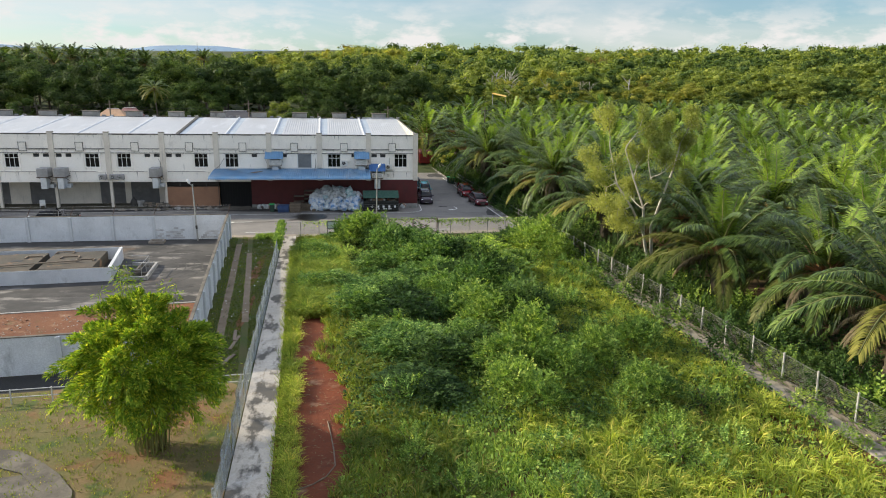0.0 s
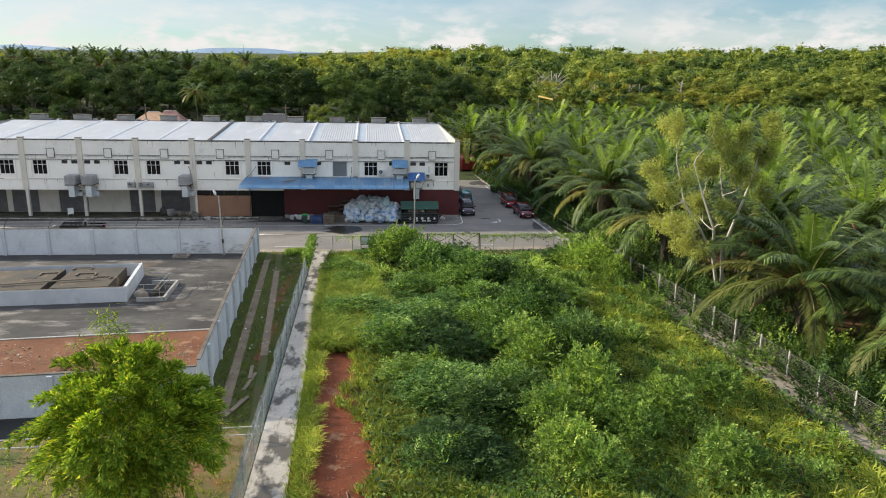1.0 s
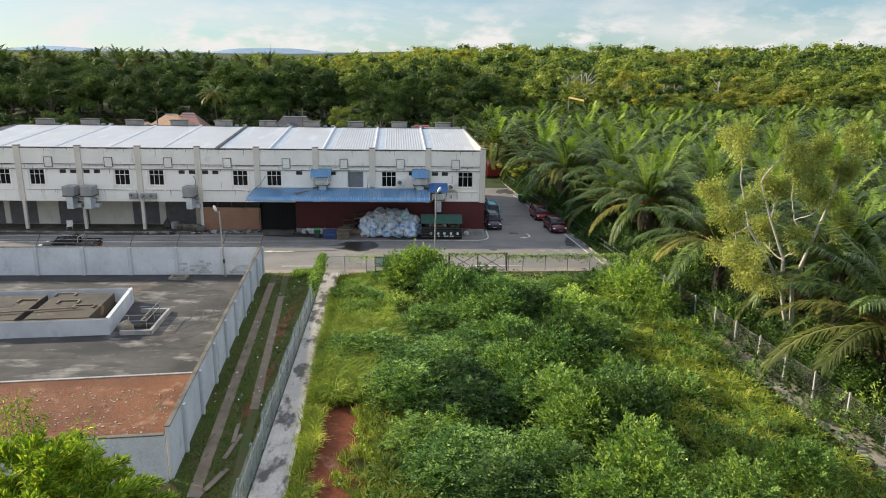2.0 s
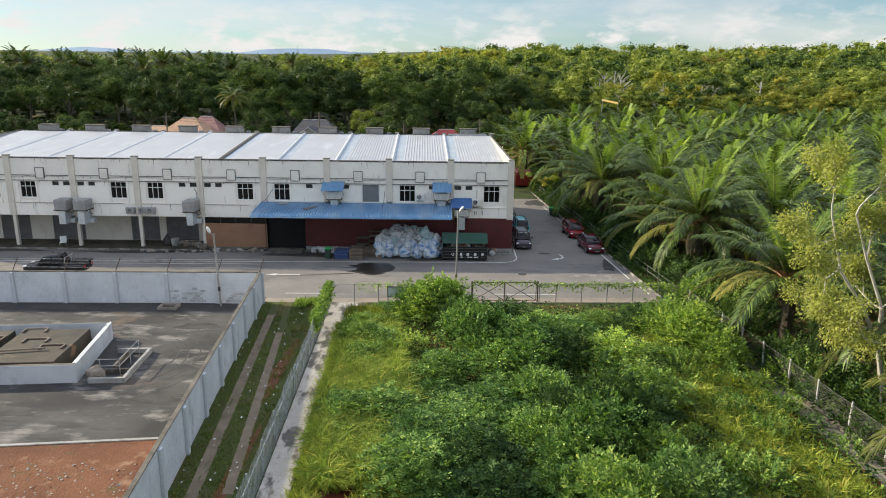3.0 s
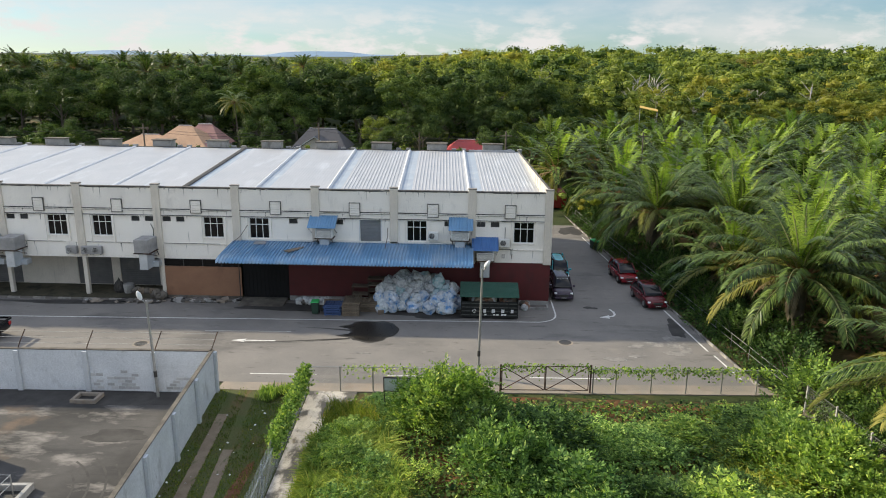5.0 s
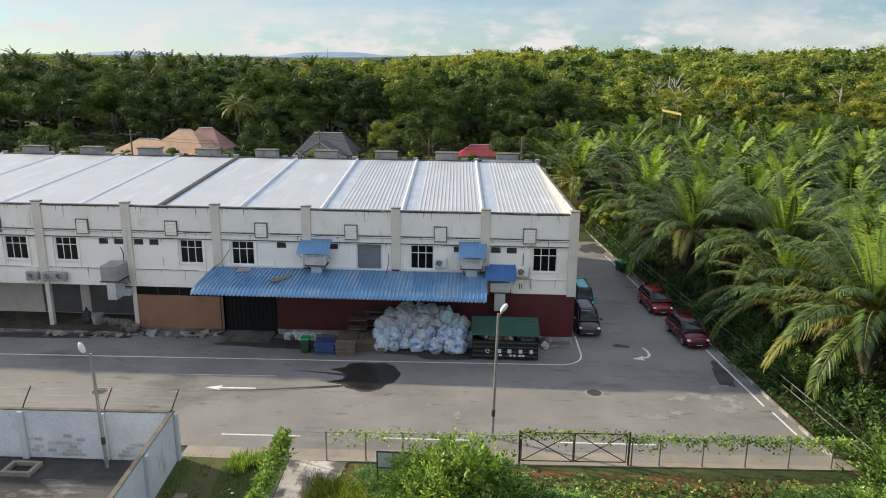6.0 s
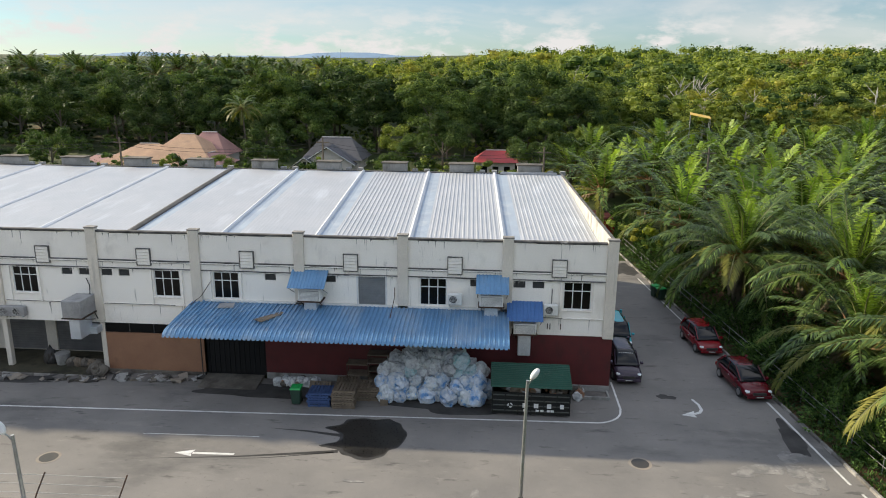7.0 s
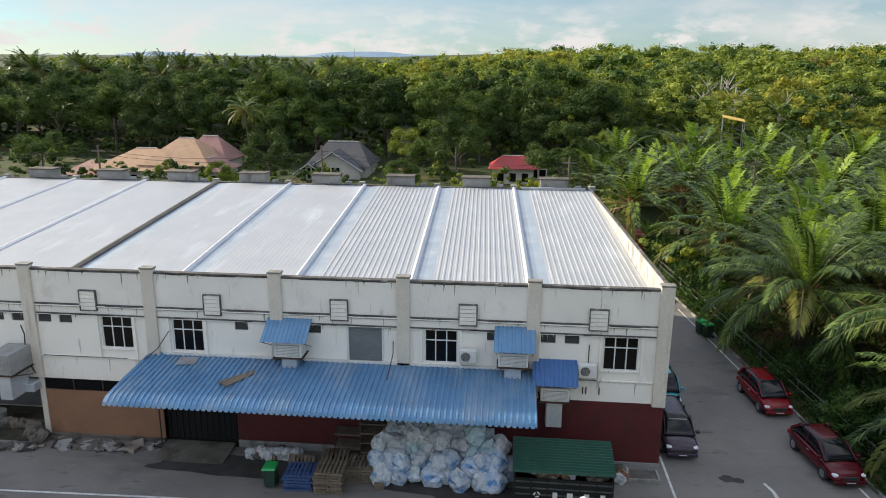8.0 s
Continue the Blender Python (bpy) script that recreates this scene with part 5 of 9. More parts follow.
for x, y in spots:
    far = y > 112 or x > 78
    k = int(r1.integers(0, 3))
    h = (3.0, 3.7, 4.4)[k]
    key = (far, k)
    m = pose(x, y, float(land(x, y)), 0, 0, r1.uniform(0, 360))
    if key not in masters:
        p = thing("oil_palm", m, "oil palm with a dense crown of green fronds", "palm", "oil palms")
        part("trunk", TRUNKS[k], None, p)
        part("crown", (CROWNS_FAR if far else CROWNS)[k], None, p, m=Matrix.Translation((0, 0, h)))
        masters[key] = p
    else:
        p = copy_thing(masters[key], m)
    sc = r1.uniform(0.88, 1.1)
    p.scale = (sc, sc, r1.uniform(0.9, 1.1))

# ---- woodland trees ----
def clump_core(n=3):
    """A unit ball of n x n quads on six sides."""
    vs, fs, k = [], [], 0
    g = np.linspace(-1, 1, n + 1)
    for ax in range(3):
        for sg in (-1, 1):
            A, B = np.meshgrid(g, g)
            q = np.stack([A, B, np.full_like(A, sg)], -1).reshape(-1, 3)
            vs.append(unit(np.roll(q, ax, axis=1)))
            i = np.arange((n + 1) ** 2).reshape(n + 1, n + 1) + k
            fs.append(np.stack([i[:-1, :-1], i[:-1, 1:], i[1:, 1:], i[1:, :-1]], -1).reshape(-1, 4))
            k += (n + 1) ** 2
    return np.concatenate(vs), np.concatenate(fs)


def blob_crown(n_leaf, blobs, size, r, leaf=0.55, hollow=0.9, core=3, slim=0.75, spread=0.78, inner=0.82):
    """A rounded crown of leafy clumps of uneven size. size: (radius, height); its foot at z 0."""
    R, H = size
    per = n_leaf // blobs
    out_p, out_d, pieces = [], [], []
    centres = ball_points(blobs, r, -0.45)
    cv, cf = clump_core(max(1, core))
    for c0 in centres:
        c = c0 * np.array([R, R, H * 0.52]) * spread * r.uniform(0.75, 1.12) + np.array([0, 0, H * 0.5])
        br = R * r.uniform(0.55, 1.15) / blobs ** 0.4
        p = ball_points(per, r, -0.6)
        k = r.uniform(hollow, 1.12, (len(p), 1)) + 0.08 * np.sin(p[:, :1] * 7 + c[0]) * np.sin(p[:, 1:2] * 6 + c[1])
        squash = np.array([br, br, br * 0.82])
        out_p.append(c + p * k * squash)
        out_d.append(p)
        q = cv[cf].reshape(-1, 3)
        q = q * inner * np.repeat(r.uniform(0.74, 1.16, len(cf)), 4)[:, None] * r.uniform(0.94, 1.06, (len(q), 1))
        if core:
            pieces.append((c + q * squash, np.arange(len(q)).reshape(-1, 4)))
    p, d = np.concatenate(out_p), np.concatenate(out_d)
    out = unit(d + np.array([0, 0, 0.2]))
    along = unit(np.cross(out, r.normal(size=d.shape)) + 0.45 * out)
    return joined(leaf_quads(p, along, r.uniform(0.7, 1.3, len(p)) * leaf, r.uniform(0.7, 1.1, len(p)) * leaf * slim, r, 0.3, out, 0.28), *pieces)


def limbs(bm, h, r, n=5, rad=0.22, reach=2.2):
    tube(bm, [(0, 0, -0.3), (r.normal(0, 0.1), r.normal(0, 0.1), h * 0.5), (r.normal(0, 0.25), r.normal(0, 0.25), h)], rad, 7, rad * 0.45)
    for j in range(n):
        a, z = j * 2.4 + r.uniform(0, 0.5), h * r.uniform(0.45, 0.9)
        tube(bm, [(0, 0, z), (math.cos(a) * reach * 0.5, math.sin(a) * reach * 0.5, z + reach * 0.5), (math.cos(a) * reach, math.sin(a) * reach, z + reach * r.uniform(0.7, 1.1))], rad * 0.4, 5, rad * 0.12)


TREES = []
for i in range(8):
    r = np.random.default_rng(100 + i)
    R, H = r.uniform(3.6, 4.8), r.uniform(7.5, 9.6)
    v, f = blob_crown(9000, 20 + 7 * (i % 3), (R, H), r, 0.2, 0.8, 3, 0.7, 0.86, 0.62)
    bm = bmesh.new()
    limbs(bm, 5.5, r)
    TREES.append((mesh_of("trunk", bm, M["bark"]), v, f))
WOOD = [M["tree_leaf"], M["tree_olive"], M["tree_sunlit_gold"], M["tree_dark"], M["tree_lime"], M["tree_rust"]]
CROWN_OF = {(i, k): np_mesh("crown", v, f, [WOOD[k]]) for i, (t, v, f) in enumerate(TREES) for k in range(4)}
tree_masters = {}


def wood_tree(x, y, h, kind, r, wide=1.0):
    """A tree about h metres high."""
    i = int(r.integers(0, 8))
    m = pose(x, y, float(land(x, y)), 0, 0, r.uniform(0, 360))
    if (i, kind) not in tree_masters:
        words = ("green", "olive-green", "sunlit golden", "dark green")[kind]
        p = thing("tree", m, "broad " + words + " tree at the edge of the wood", "tree", "woodland trees")
        part("trunk", TREES[i][0], None, p)
        part("crown", CROWN_OF[i, kind], None, p, m=Matrix.Translation((0, 0, 1.7)))
        tree_masters[i, kind] = p
    else:
        p = copy_thing(tree_masters[i, kind], m)
    s = h / 11.0
    p.scale = (s * wide, s * wide, s)
    return p


r2 = np.random.default_rng(9)
edge = []
x = -165.0
while x < 24:                      # trees behind the houses, their backlit shade put into dark leaves
    for dy in (0, 9, 19):
        edge.append((x + r2.normal(0, 1.5), 190 + dy + r2.normal(0, 2.5) - 0.05 * x, r2.uniform(10.5, 17.0) + dy * 0.08, r2.choice([0, 3, 3, 0, 3]), r2.uniform(0.9, 1.3)))
    x += 11.0
for k in range(150):                # mixed young trees between the palms and the wood
    x, y = r2.uniform(14, 150), r2.uniform(172, 212)
    if abs(x - y * 0.255) < 7:
        continue                   # open ground in front of the yellow canopy
    edge.append((x, y, r2.uniform(4.5, 8.5), r2.choice([0, 1, 1, 0, 3]), r2.uniform(0.9, 1.3)))
x = 24.0
while x < 330:                     # lighter trees beyond the palms
    for dy in (0, 10, 22):
        edge.append((x + r2.normal(0, 2), 216 + dy + r2.normal(0, 3), r2.uniform(7.5, 12.5) + dy * 0.1, r2.choice([0, 1, 1, 0, 1, 0]), r2.uniform(1.1, 1.7)))
    x += 10.5
for x, y, h, k, w in edge:
    if abs(x - 3) < 30 + y * 0.85:
        wood_tree(x, y, h, int(k), r2, w)
# garden trees behind the terrace
for x, y, h, k in ((-33.0, 160, 9.6, 3), (-36.5, 150, 5.6, 1), (-40.5, 184, 9.0, 3), (-4.8, 166, 11.0, 3), (-11.0, 150, 7.0, 0), (-50.0, 160, 3.6, 1), (-58.0, 161, 3.2, 0), (-70, 160, 9.0, 0), (-79, 157, 8.0, 3), (-88, 160, 10, 0), (-97, 156, 8.5, 0), (10.6, 151, 11.0, 3), (15.5, 160, 8.0, 3),
                   (-10, 172, 7.5, 0), (-14.5, 178, 8.0, 1), (-5, 180, 8.5, 0), (17, 168, 7, 0), (22, 176, 8, 1), (-40, 130, 4.0, 1), (-13, 131, 3.4, 1), (8, 184, 9, 3), (-2, 186, 9, 0), (14, 186, 9, 1), (24, 192, 9, 1), (31, 182, 7, 1), (28, 202, 9, 0),
                   (-106, 165, 10, 3), (-114, 160, 9, 0), (-54, 190, 11, 0), (-44, 192, 11, 0), (38, 205, 8, 1), (46, 210, 8, 0), (17, 198, 9, 0), (-33, 186, 9, 0), (-66, 186, 11, 3)):
    wood_tree(x, y, h, k, r2)

TALL_CROWN = CROWNS_FAR[0].copy()
TALL_CROWN.materials[1] = M["tree_dark"]


def tall_palm(x, y, z, sc):
    """A tall old palm whose crown stands above the wood; z: height of its crown."""
    p = thing("oil_palm", pose(x, y, float(land(x, y)), 0, 0, 77 * x), "tall old oil palm above the dark wood", "palm", "tall palms above the wood")
    bm = bmesh.new()
    tube(bm, [(0, 0, -0.3), (0.2, 0.1, z * 0.5), (0.1, 0, z + 0.2)], 0.35, 8, 0.3)
    part("trunk", bm, M["palm_trunk"], p)
    part("crown", TALL_CROWN, None, p, m=Matrix.Translation((0.1, 0, z)) @ Matrix.Diagonal((sc, sc, sc, 1)))


rt = np.random.default_rng(61)
for k in range(30):
    y = rt.uniform(236, 262)
    x = -0.56 * y + (k + rt.uniform(0, 0.8)) * 3.3
    tall_palm(x, y, rt.uniform(12.2, 15.6), rt.uniform(0.75, 1.05))

HOUSE_PLOTS = [(-57, 172, 17, 9), (-25.0, 171, 9, 8), (4, 168, 7, 7)]


# far woods: one sheet of stuff made of many crowns
def far_woods(name, y0, y1, step, leaf, n_leaf, seed, kinds, hfun, label):
    r = np.random.default_rng(seed)
    protos = [blob_crown(n_leaf, (24 if y1 < 260 else 15 if y1 < 430 else 8) if name == "woods" else 5, (4.6, 9.4), r, leaf, 0.8, 2, 0.72, 0.84, 0.62) for _ in range(5)]
    vs, fs, ms, k = [], [], [], 0
    y, wide = y0, 1.2 if name == "woods" else 1.1
    while y < y1:
        x = -0.62 * y - 10 if name == "woods" else -120.0
        while x < (0.92 * y if name == "woods" else 60):
            px, py = x + r.uniform(-0.7, 0.7) * step, y + r.uniform(-0.75, 0.75) * step
            if name == "undergrowth" and any(abs(px - hx) < hw and abs(py - hy) < hd for hx, hy, hw, hd in HOUSE_PLOTS):
                x += step
                continue
            v, f = protos[int(r.integers(0, 5))]
            s = hfun(px, py) / 10.0 * r.uniform(0.75, 1.25)
            v = spin(v, r.uniform(0, 6.28)) * np.array([s * wide, s * wide, s]) + np.array([px, py, float(land(px, py)) + 0.7 * s])
            vs.append(v), fs.append(f + k)
            # leaf colour carries the light: gold where sunlit, darker to the west
            gold = noise.noise((px * 0.012, py * 0.012, 2.0)) + (0.35 * math.exp(-((px / py - 0.05) / 0.2) ** 2) - 0.1 if py > 252 else 0.0022 * px if px > 0 else 0.008 * px) + r.normal(0, 0.2)
            ms.append(np.full(len(f), 2 if gold > 0.52 else (1 if gold > -0.05 else (0 if r.random() < (0.95 if px > 22 else 0.6) else 3))))
            if r.random() < (0.16 if px > 0 or py > 255 else 0.06):          # odd paler or rusty crowns among the rest
                ms[-1][:] = 4 if r.random() < 0.93 else 5
            k += len(v)
            x += step
        y += step
    me = np_mesh(name, np.concatenate(vs), np.concatenate(fs), WOOD, np.concatenate(ms))
    return tagged(new(name, me), label, "woods", kind="stuff")


far_woods("undergrowth", 122, 214, 4.6, 0.5, 70, 34, None, lambda x, y: 3.0 if x < 40 else 1.6, "dense green bushes and banana plants behind the terrace")
far_woods("woods", 205, 258, 10.0, 0.3, 900, 31, None, lambda x, y: 12.5 + 7.0 * noise.noise((x * 0.07, y * 0.07, 3.0)) if x < 22 else 10.5 + 6.0 * noise.noise((x * 0.07, y * 0.07, 3.0)), "dense mixed green woodland canopy")
far_woods("woods", 260, 420, 12.5, 0.42, 450, 32, None, lambda x, y: (10.5 if x < 0 else 13.0) + 0.012 * (y - 260) + 6.0 * noise.noise((x * 0.05, y * 0.05, 3.0)), "dense green woodland canopy with sunlit crowns coloured golden")
far_woods("woods", 425, 760, 19.0, 0.72, 160, 33, None, lambda x, y: (10.0 if x < 0 else 15.0) + 0.014 * (y - 425) + 5.0 * noise.noise((x * 0.03, y * 0.03, 3.0)), "distant green woodland canopy")
# ---- the overgrown lot ----
def spray_bush(R, H, n, k, r, leaf=0.2, upright=0.7):
    """A shrub of feathery sprays: each spray is a twig with leaflets on both sides."""
    p = ball_points(n, r, -0.1)
    lump = 1 + 0.3 * np.sin(p[:, :1] * 4.5 + r.uniform(0, 6)) * np.sin(p[:, 1:2] * 4.5 + r.uniform(0, 6))
    c = p * np.array([R, R, H]) * r.uniform(0.35, 1.0, (n, 1)) ** 0.5 * lump
    c[:, 2] = np.maximum(c[:, 2], 0.05)
    d = unit(p * 0.7 + np.array([0, 0, upright]) + 0.35 * r.normal(size=(n, 3)))
    side = unit(np.cross(d, np.array([0, 0, 1.0]) + 0.3 * r.normal(size=(n, 3))))
    L = r.uniform(0.45, 0.85, (n, 1))
    pos, dirs, face, size = [], [], [], []
    for j in range(k):
        s = (j + 0.5) / k
        sg = 1.0 if j % 2 else -1.0
        pos.append(c + d * L * s)
        dirs.append(side * sg * (1 - 0.5 * s) + d * (0.35 + 0.8 * s) + np.array([0, 0, -0.15]))
        face.append(np.cross(side, d) * np.sign(np.cross(side, d)[:, 2:3] + 1e-6) + p * 0.3)
        size.append(np.full(n, 1.15 - 0.5 * abs(s - 0.45)))
    pos, dirs, face, size = (np.concatenate(a) for a in (pos, dirs, face, size))
    size = size * leaf * r.uniform(0.75, 1.25, len(size))
    return leaf_quads(pos, dirs, size, size * 0.5, r, 0.25, face, 0.35)


def mound_bush(R, H, lobes, per, k, r, leaf):
    """A tall shrub of many leafy lobes: sprays of paired leaflets stand out of each lobe, the inside stays empty."""
    c, n = [], []
    for q in range(lobes):
        a, u = q * 2.39996, math.sqrt((q + 0.5) / lobes)
        c.append((R * 0.78 * u * math.cos(a), R * 0.78 * u * math.sin(a), H * (0.78 - 0.5 * u ** 2.2) * r.uniform(0.7, 1.1)))
        n.append(r.uniform(0.75, 1.25))
    pos, dirs, face, size = [], [], [], []
    for centre, f in zip(c, n):
        p = ball_points(per, r, -0.15)
        base = np.array(centre) + p * np.array([R * 0.25, R * 0.25, H * 0.24]) * f * r.uniform(0.6, 1.15, (per, 1))
        d = unit(p * 0.8 + np.array([0, 0, 0.35]) + 0.3 * r.normal(size=(per, 3)))
        side = unit(np.cross(d, np.array([0, 0, 1.0]) + 0.25 * r.normal(size=(per, 3))))
        up = np.cross(side, d)
        up = up * np.sign(up[:, 2:3] + 1e-6)
        L = r.uniform(0.3, 0.75, (per, 1))
        for j in range(k):
            t, sg = (j + 0.5) / k, 1.0 if j % 2 else -1.0
            pos.append(base + d * L * t - np.array([0, 0, 0.25]) * t * t)
            dirs.append(side * sg * (1.05 - 0.5 * t) + d * (0.35 + 0.8 * t) + np.array([0, 0, -0.12]))
            face.append(up + p * 0.25)
            size.append(np.full(per, 1.15 - 0.55 * abs(t - 0.45)))
    pos, dirs, face, size = (np.concatenate(a) for a in (pos, dirs, face, size))
    pos[:, 2] = np.maximum(pos[:, 2], 0.04)
    size = size * leaf * r.uniform(0.75, 1.25, len(size))
    return leaf_quads(pos, dirs, size, size * 0.5, r, 0.25, face, 0.3)


BUSHES = []
for i in range(7):
    r = np.random.default_rng(200 + i)
    v, f = mound_bush(1.75, 2.1, 24, 24, 8, r, 0.155) if i < 5 else spray_bush(1.5, 1.6, 120, 8, r, 0.2, 0.5)
    bm = bmesh.new()
    for j in range(7):
        a = j * 0.9
        tube(bm, [(0.1 * math.cos(a), 0.1 * math.sin(a), -0.1), (0.45 * math.cos(a), 0.45 * math.sin(a), 0.7), (0.9 * math.cos(a), 0.9 * math.sin(a), 1.35)], 0.03, 5, 0.01)
    BUSHES.append((v, f, mesh_of("stem", bm, M["bark"])))
BUSH_MESH = {}
bush_masters = {}


def bush(x, y, size, mat, r, label="dense wild shrub with feathery green leaves", z=0.0, tall=1.0, fine=False, name="shrub"):
    i = int(r.integers(0, 5)) if fine else int(r.integers(5, 7))
    m = pose(x, y, z, 0, 0, r.uniform(0, 360))
    key = (i, mat, label)
    if key not in bush_masters:
        p = thing(name, m, label, "shrub", "wild shrubs" if name == "shrub" else "undergrowth along the fence")
        if (i, mat) not in BUSH_MESH:
            BUSH_MESH[i, mat] = np_mesh("foliage", BUSHES[i][0], BUSHES[i][1], [M[mat]])
        part("stem", BUSHES[i][2], None, p)
        part("foliage", BUSH_MESH[i, mat], None, p)
        bush_masters[key] = p
    else:
        p = copy_thing(bush_masters[key], m)
    p.scale = (size, size, size * tall)
    return p


def left_edge(y):
    return float(np.interp(y, [15, 30, 40, 50, 60, 68], [7.0, 6.4, 4.4, 2.9, 1.4, -0.2]))


def right_edge(y):
    return float(np.interp(y, [15, 30, 40, 50, 60, 70], [13.0, 15.0, 17.5, 19.0, 20.5, 21.3]))


r3 = np.random.default_rng(17)
y = 33.5
while y < 70.0:
    x = left_edge(y) + 0.3
    while x < right_edge(y):
        px, py = x + r3.normal(0, 0.6), y + r3.normal(0, 0.6)
        hollow = noise.noise((px * 0.19, py * 0.19, 5.0))
        tall = 0.62 + 0.75 * (noise.noise((px * 0.11, py * 0.11, 1.0)) + 0.3)
        tall *= 0.62 if py > 66.0 else 0.75 if px > 15 else 1.0
        if hollow > -0.24 and not (py > 67.4 and 6.2 < px < 14.0) and px < np.interp(py, [33, 45, 55, 64, 70], [13.0, 15.0, 16.5, 20.0, 21.5]):
            kind = noise.noise((px * 0.2, py * 0.2, 9.0))
            bush(px, py, r3.uniform(0.8, 1.4) * (0.8 if py > 66.0 else 1.0), "bush_dark" if kind < -0.12 else "weed_leaf" if px > 14.5 or kind > 0.28 else "bush_leaf", r3, fine=True, tall=max(0.42, tall) * r3.uniform(0.85, 1.15))
        x += 2.55
    y += 2.35
for k in range(90):                # smaller shrubs round the edges
    py = r3.uniform(18, 69)
    px = r3.uniform(right_edge(py) - 0.6, float(fence_x(py)) - 1.5) if k % 2 else r3.uniform(left_edge(py) - 1.5, right_edge(py) + 2)
    bush(px, py, r3.uniform(0.4, 0.8), "weed_leaf" if k % 3 else "bush_leaf", r3, "small green wild shrub in the grass")
for px, py, s in ((14.5, 34.5, 0.9), (16.5, 36.5, 1.0), (11.0, 33.0, 0.9), (12.2, 31.5, 0.8), (17.8, 31.8, 0.9), (20.2, 38.5, 0.9), (20.0, 61.5, 1.25), (20.9, 63.0, 1.1), (19.0, 63.5, 1.15), (21.2, 59.5, 1.0), (2.4, 67.4, 1.0), (3.9, 67.2, 1.25), (4.8, 66.4, 1.2), (3.0, 66.4, 1.1)):
    bush(px, py, s, "weed_leaf", r3, "bright green wild shrub among taller weeds", tall=1.2, fine=True)


def blades(n, where, height, lean, width, r, mat, name, label, z=0.02):
    """Grass: bent pointed blades, thrown over a patch by the function where(n) -> x, y."""
    x, y = where(n, r)
    h = height * r.uniform(0.55, 1.25, len(x))
    p = np.stack([x, y, np.full(len(x), z)], -1)
    d = np.stack([r.normal(lean[0], 0.32, len(x)), r.normal(lean[1], 0.32, len(x)), np.ones(len(x))], -1)
    v, f = leaf_quads(p, d, h, width * r.uniform(0.7, 1.3, len(x)), r, 0.5, np.array([[0, -0.6, 0.6]]), 0.9)
    me = np_mesh(name, v, f, [M[mat]])
    return tagged(new(name, me), label, "grass", kind="stuff")


def tufted(x0, x1, y0, y1, tuft, keep=None):
    """Blades gather in tufts; keep(x, y) tells where they grow."""
    def where(n, r):
        m = max(1, n // tuft)
        cy = r.uniform(y0, y1, m)
        lo = x0(cy) if callable(x0) else np.full(m, x0)
        hi = x1(cy) if callable(x1) else np.full(m, x1)
        cx = lo + (hi - lo) * r.random(m)
        x = np.repeat(cx, tuft) + r.normal(0, 0.13, m * tuft)
        y = np.repeat(cy, tuft) + r.normal(0, 0.13, m * tuft)
        if keep is not None:
            k = keep(x, y)
            x, y = x[k], y[k]
        return x, y
    return where


def fountains(n, per, where, height, width, r, mat, name, label):
    """Clumps of long grass, their blades bending outward all round."""
    cx, cy = where(n, r)
    size = np.repeat(r.uniform(0.6, 1.25, len(cx)), per)
    a = r.uniform(0, 6.283, len(cx) * per)
    out = np.abs(r.normal(0.45, 0.25, len(a)))
    x, y = np.repeat(cx, per) + np.cos(a) * 0.16 * r.random(len(a)), np.repeat(cy, per) + np.sin(a) * 0.16 * r.random(len(a))
    d = unit(np.stack([np.cos(a) * out, np.sin(a) * out - 0.08, np.ones(len(a))], -1))
    h = height * size * r.uniform(0.7, 1.15, len(a))
    base = np.stack([x, y, np.zeros(len(a))], -1)
    side = unit(np.cross(d, np.array([0, 0, 1.0]) + 1e-3)) * (width * 0.5)
    mid = base + d * (h * 0.6)[:, None]
    tip = mid + unit(d + np.stack([np.cos(a) * 0.7, np.sin(a) * 0.7, np.full(len(a), -0.75)], -1)) * (h * 0.5)[:, None]
    v = np.stack([base, mid + side, tip, mid - side], 1).reshape(-1, 3)
    me = np_mesh(name, v, np.arange(len(v)).reshape(-1, 4), [M[mat]])
    return tagged(new(name, me), label, "grass", kind="stuff")


le, re_ = np.vectorize(left_edge), np.vectorize(right_edge)
path_edge = strip_x
ragged = lambda x, y: np.sin(2.3 * x + 1.1 * y) + np.sin(3.1 * y - 1.7 * x + 1.0) + 0.8 * np.sin(5.3 * x + 4.1 * y)
patchy = lambda x, y: np.sin(0.9 * x + 0.55 * y) + np.sin(0.8 * y - 1.1 * x + 2.0) + 0.7 * np.sin(2.1 * x + 1.7 * y)
bare = lambda x, y: ~((((x - 1.05) / 1.45) ** 2 + ((y - 30.0) / 10.4) ** 2 + 0.24 * ragged(x, y) < 1) | (((x - 0.35) / 0.8) ** 2 + ((y - 44.0) / 4.6) ** 2 + 0.24 * ragged(x, y) < 1))
r4 = np.random.default_rng(23)
blades(14000, tufted(lambda y: path_edge(y) + 0.1, lambda y: path_edge(y) + 0.6, 10, 66, 12), 0.4, (-0.15, -0.1), 0.028, r4, "grass_yellow", "grass_fringe", "yellow-green grass fringe along the concrete strip", 0.0)
mound = lambda x, y: patchy(x, y) > 0.9 - np.clip((y - 43) * 0.25, 0, 2.2)
fountains(1100, 50, tufted(lambda y: path_edge(y) + 0.7, lambda y: le(y) + 0.6, 46.5, 65, 1, mound), 1.15, 0.045, r4, "grass_fresh", "tall_grass", "tall bright green grass in drooping clumps")
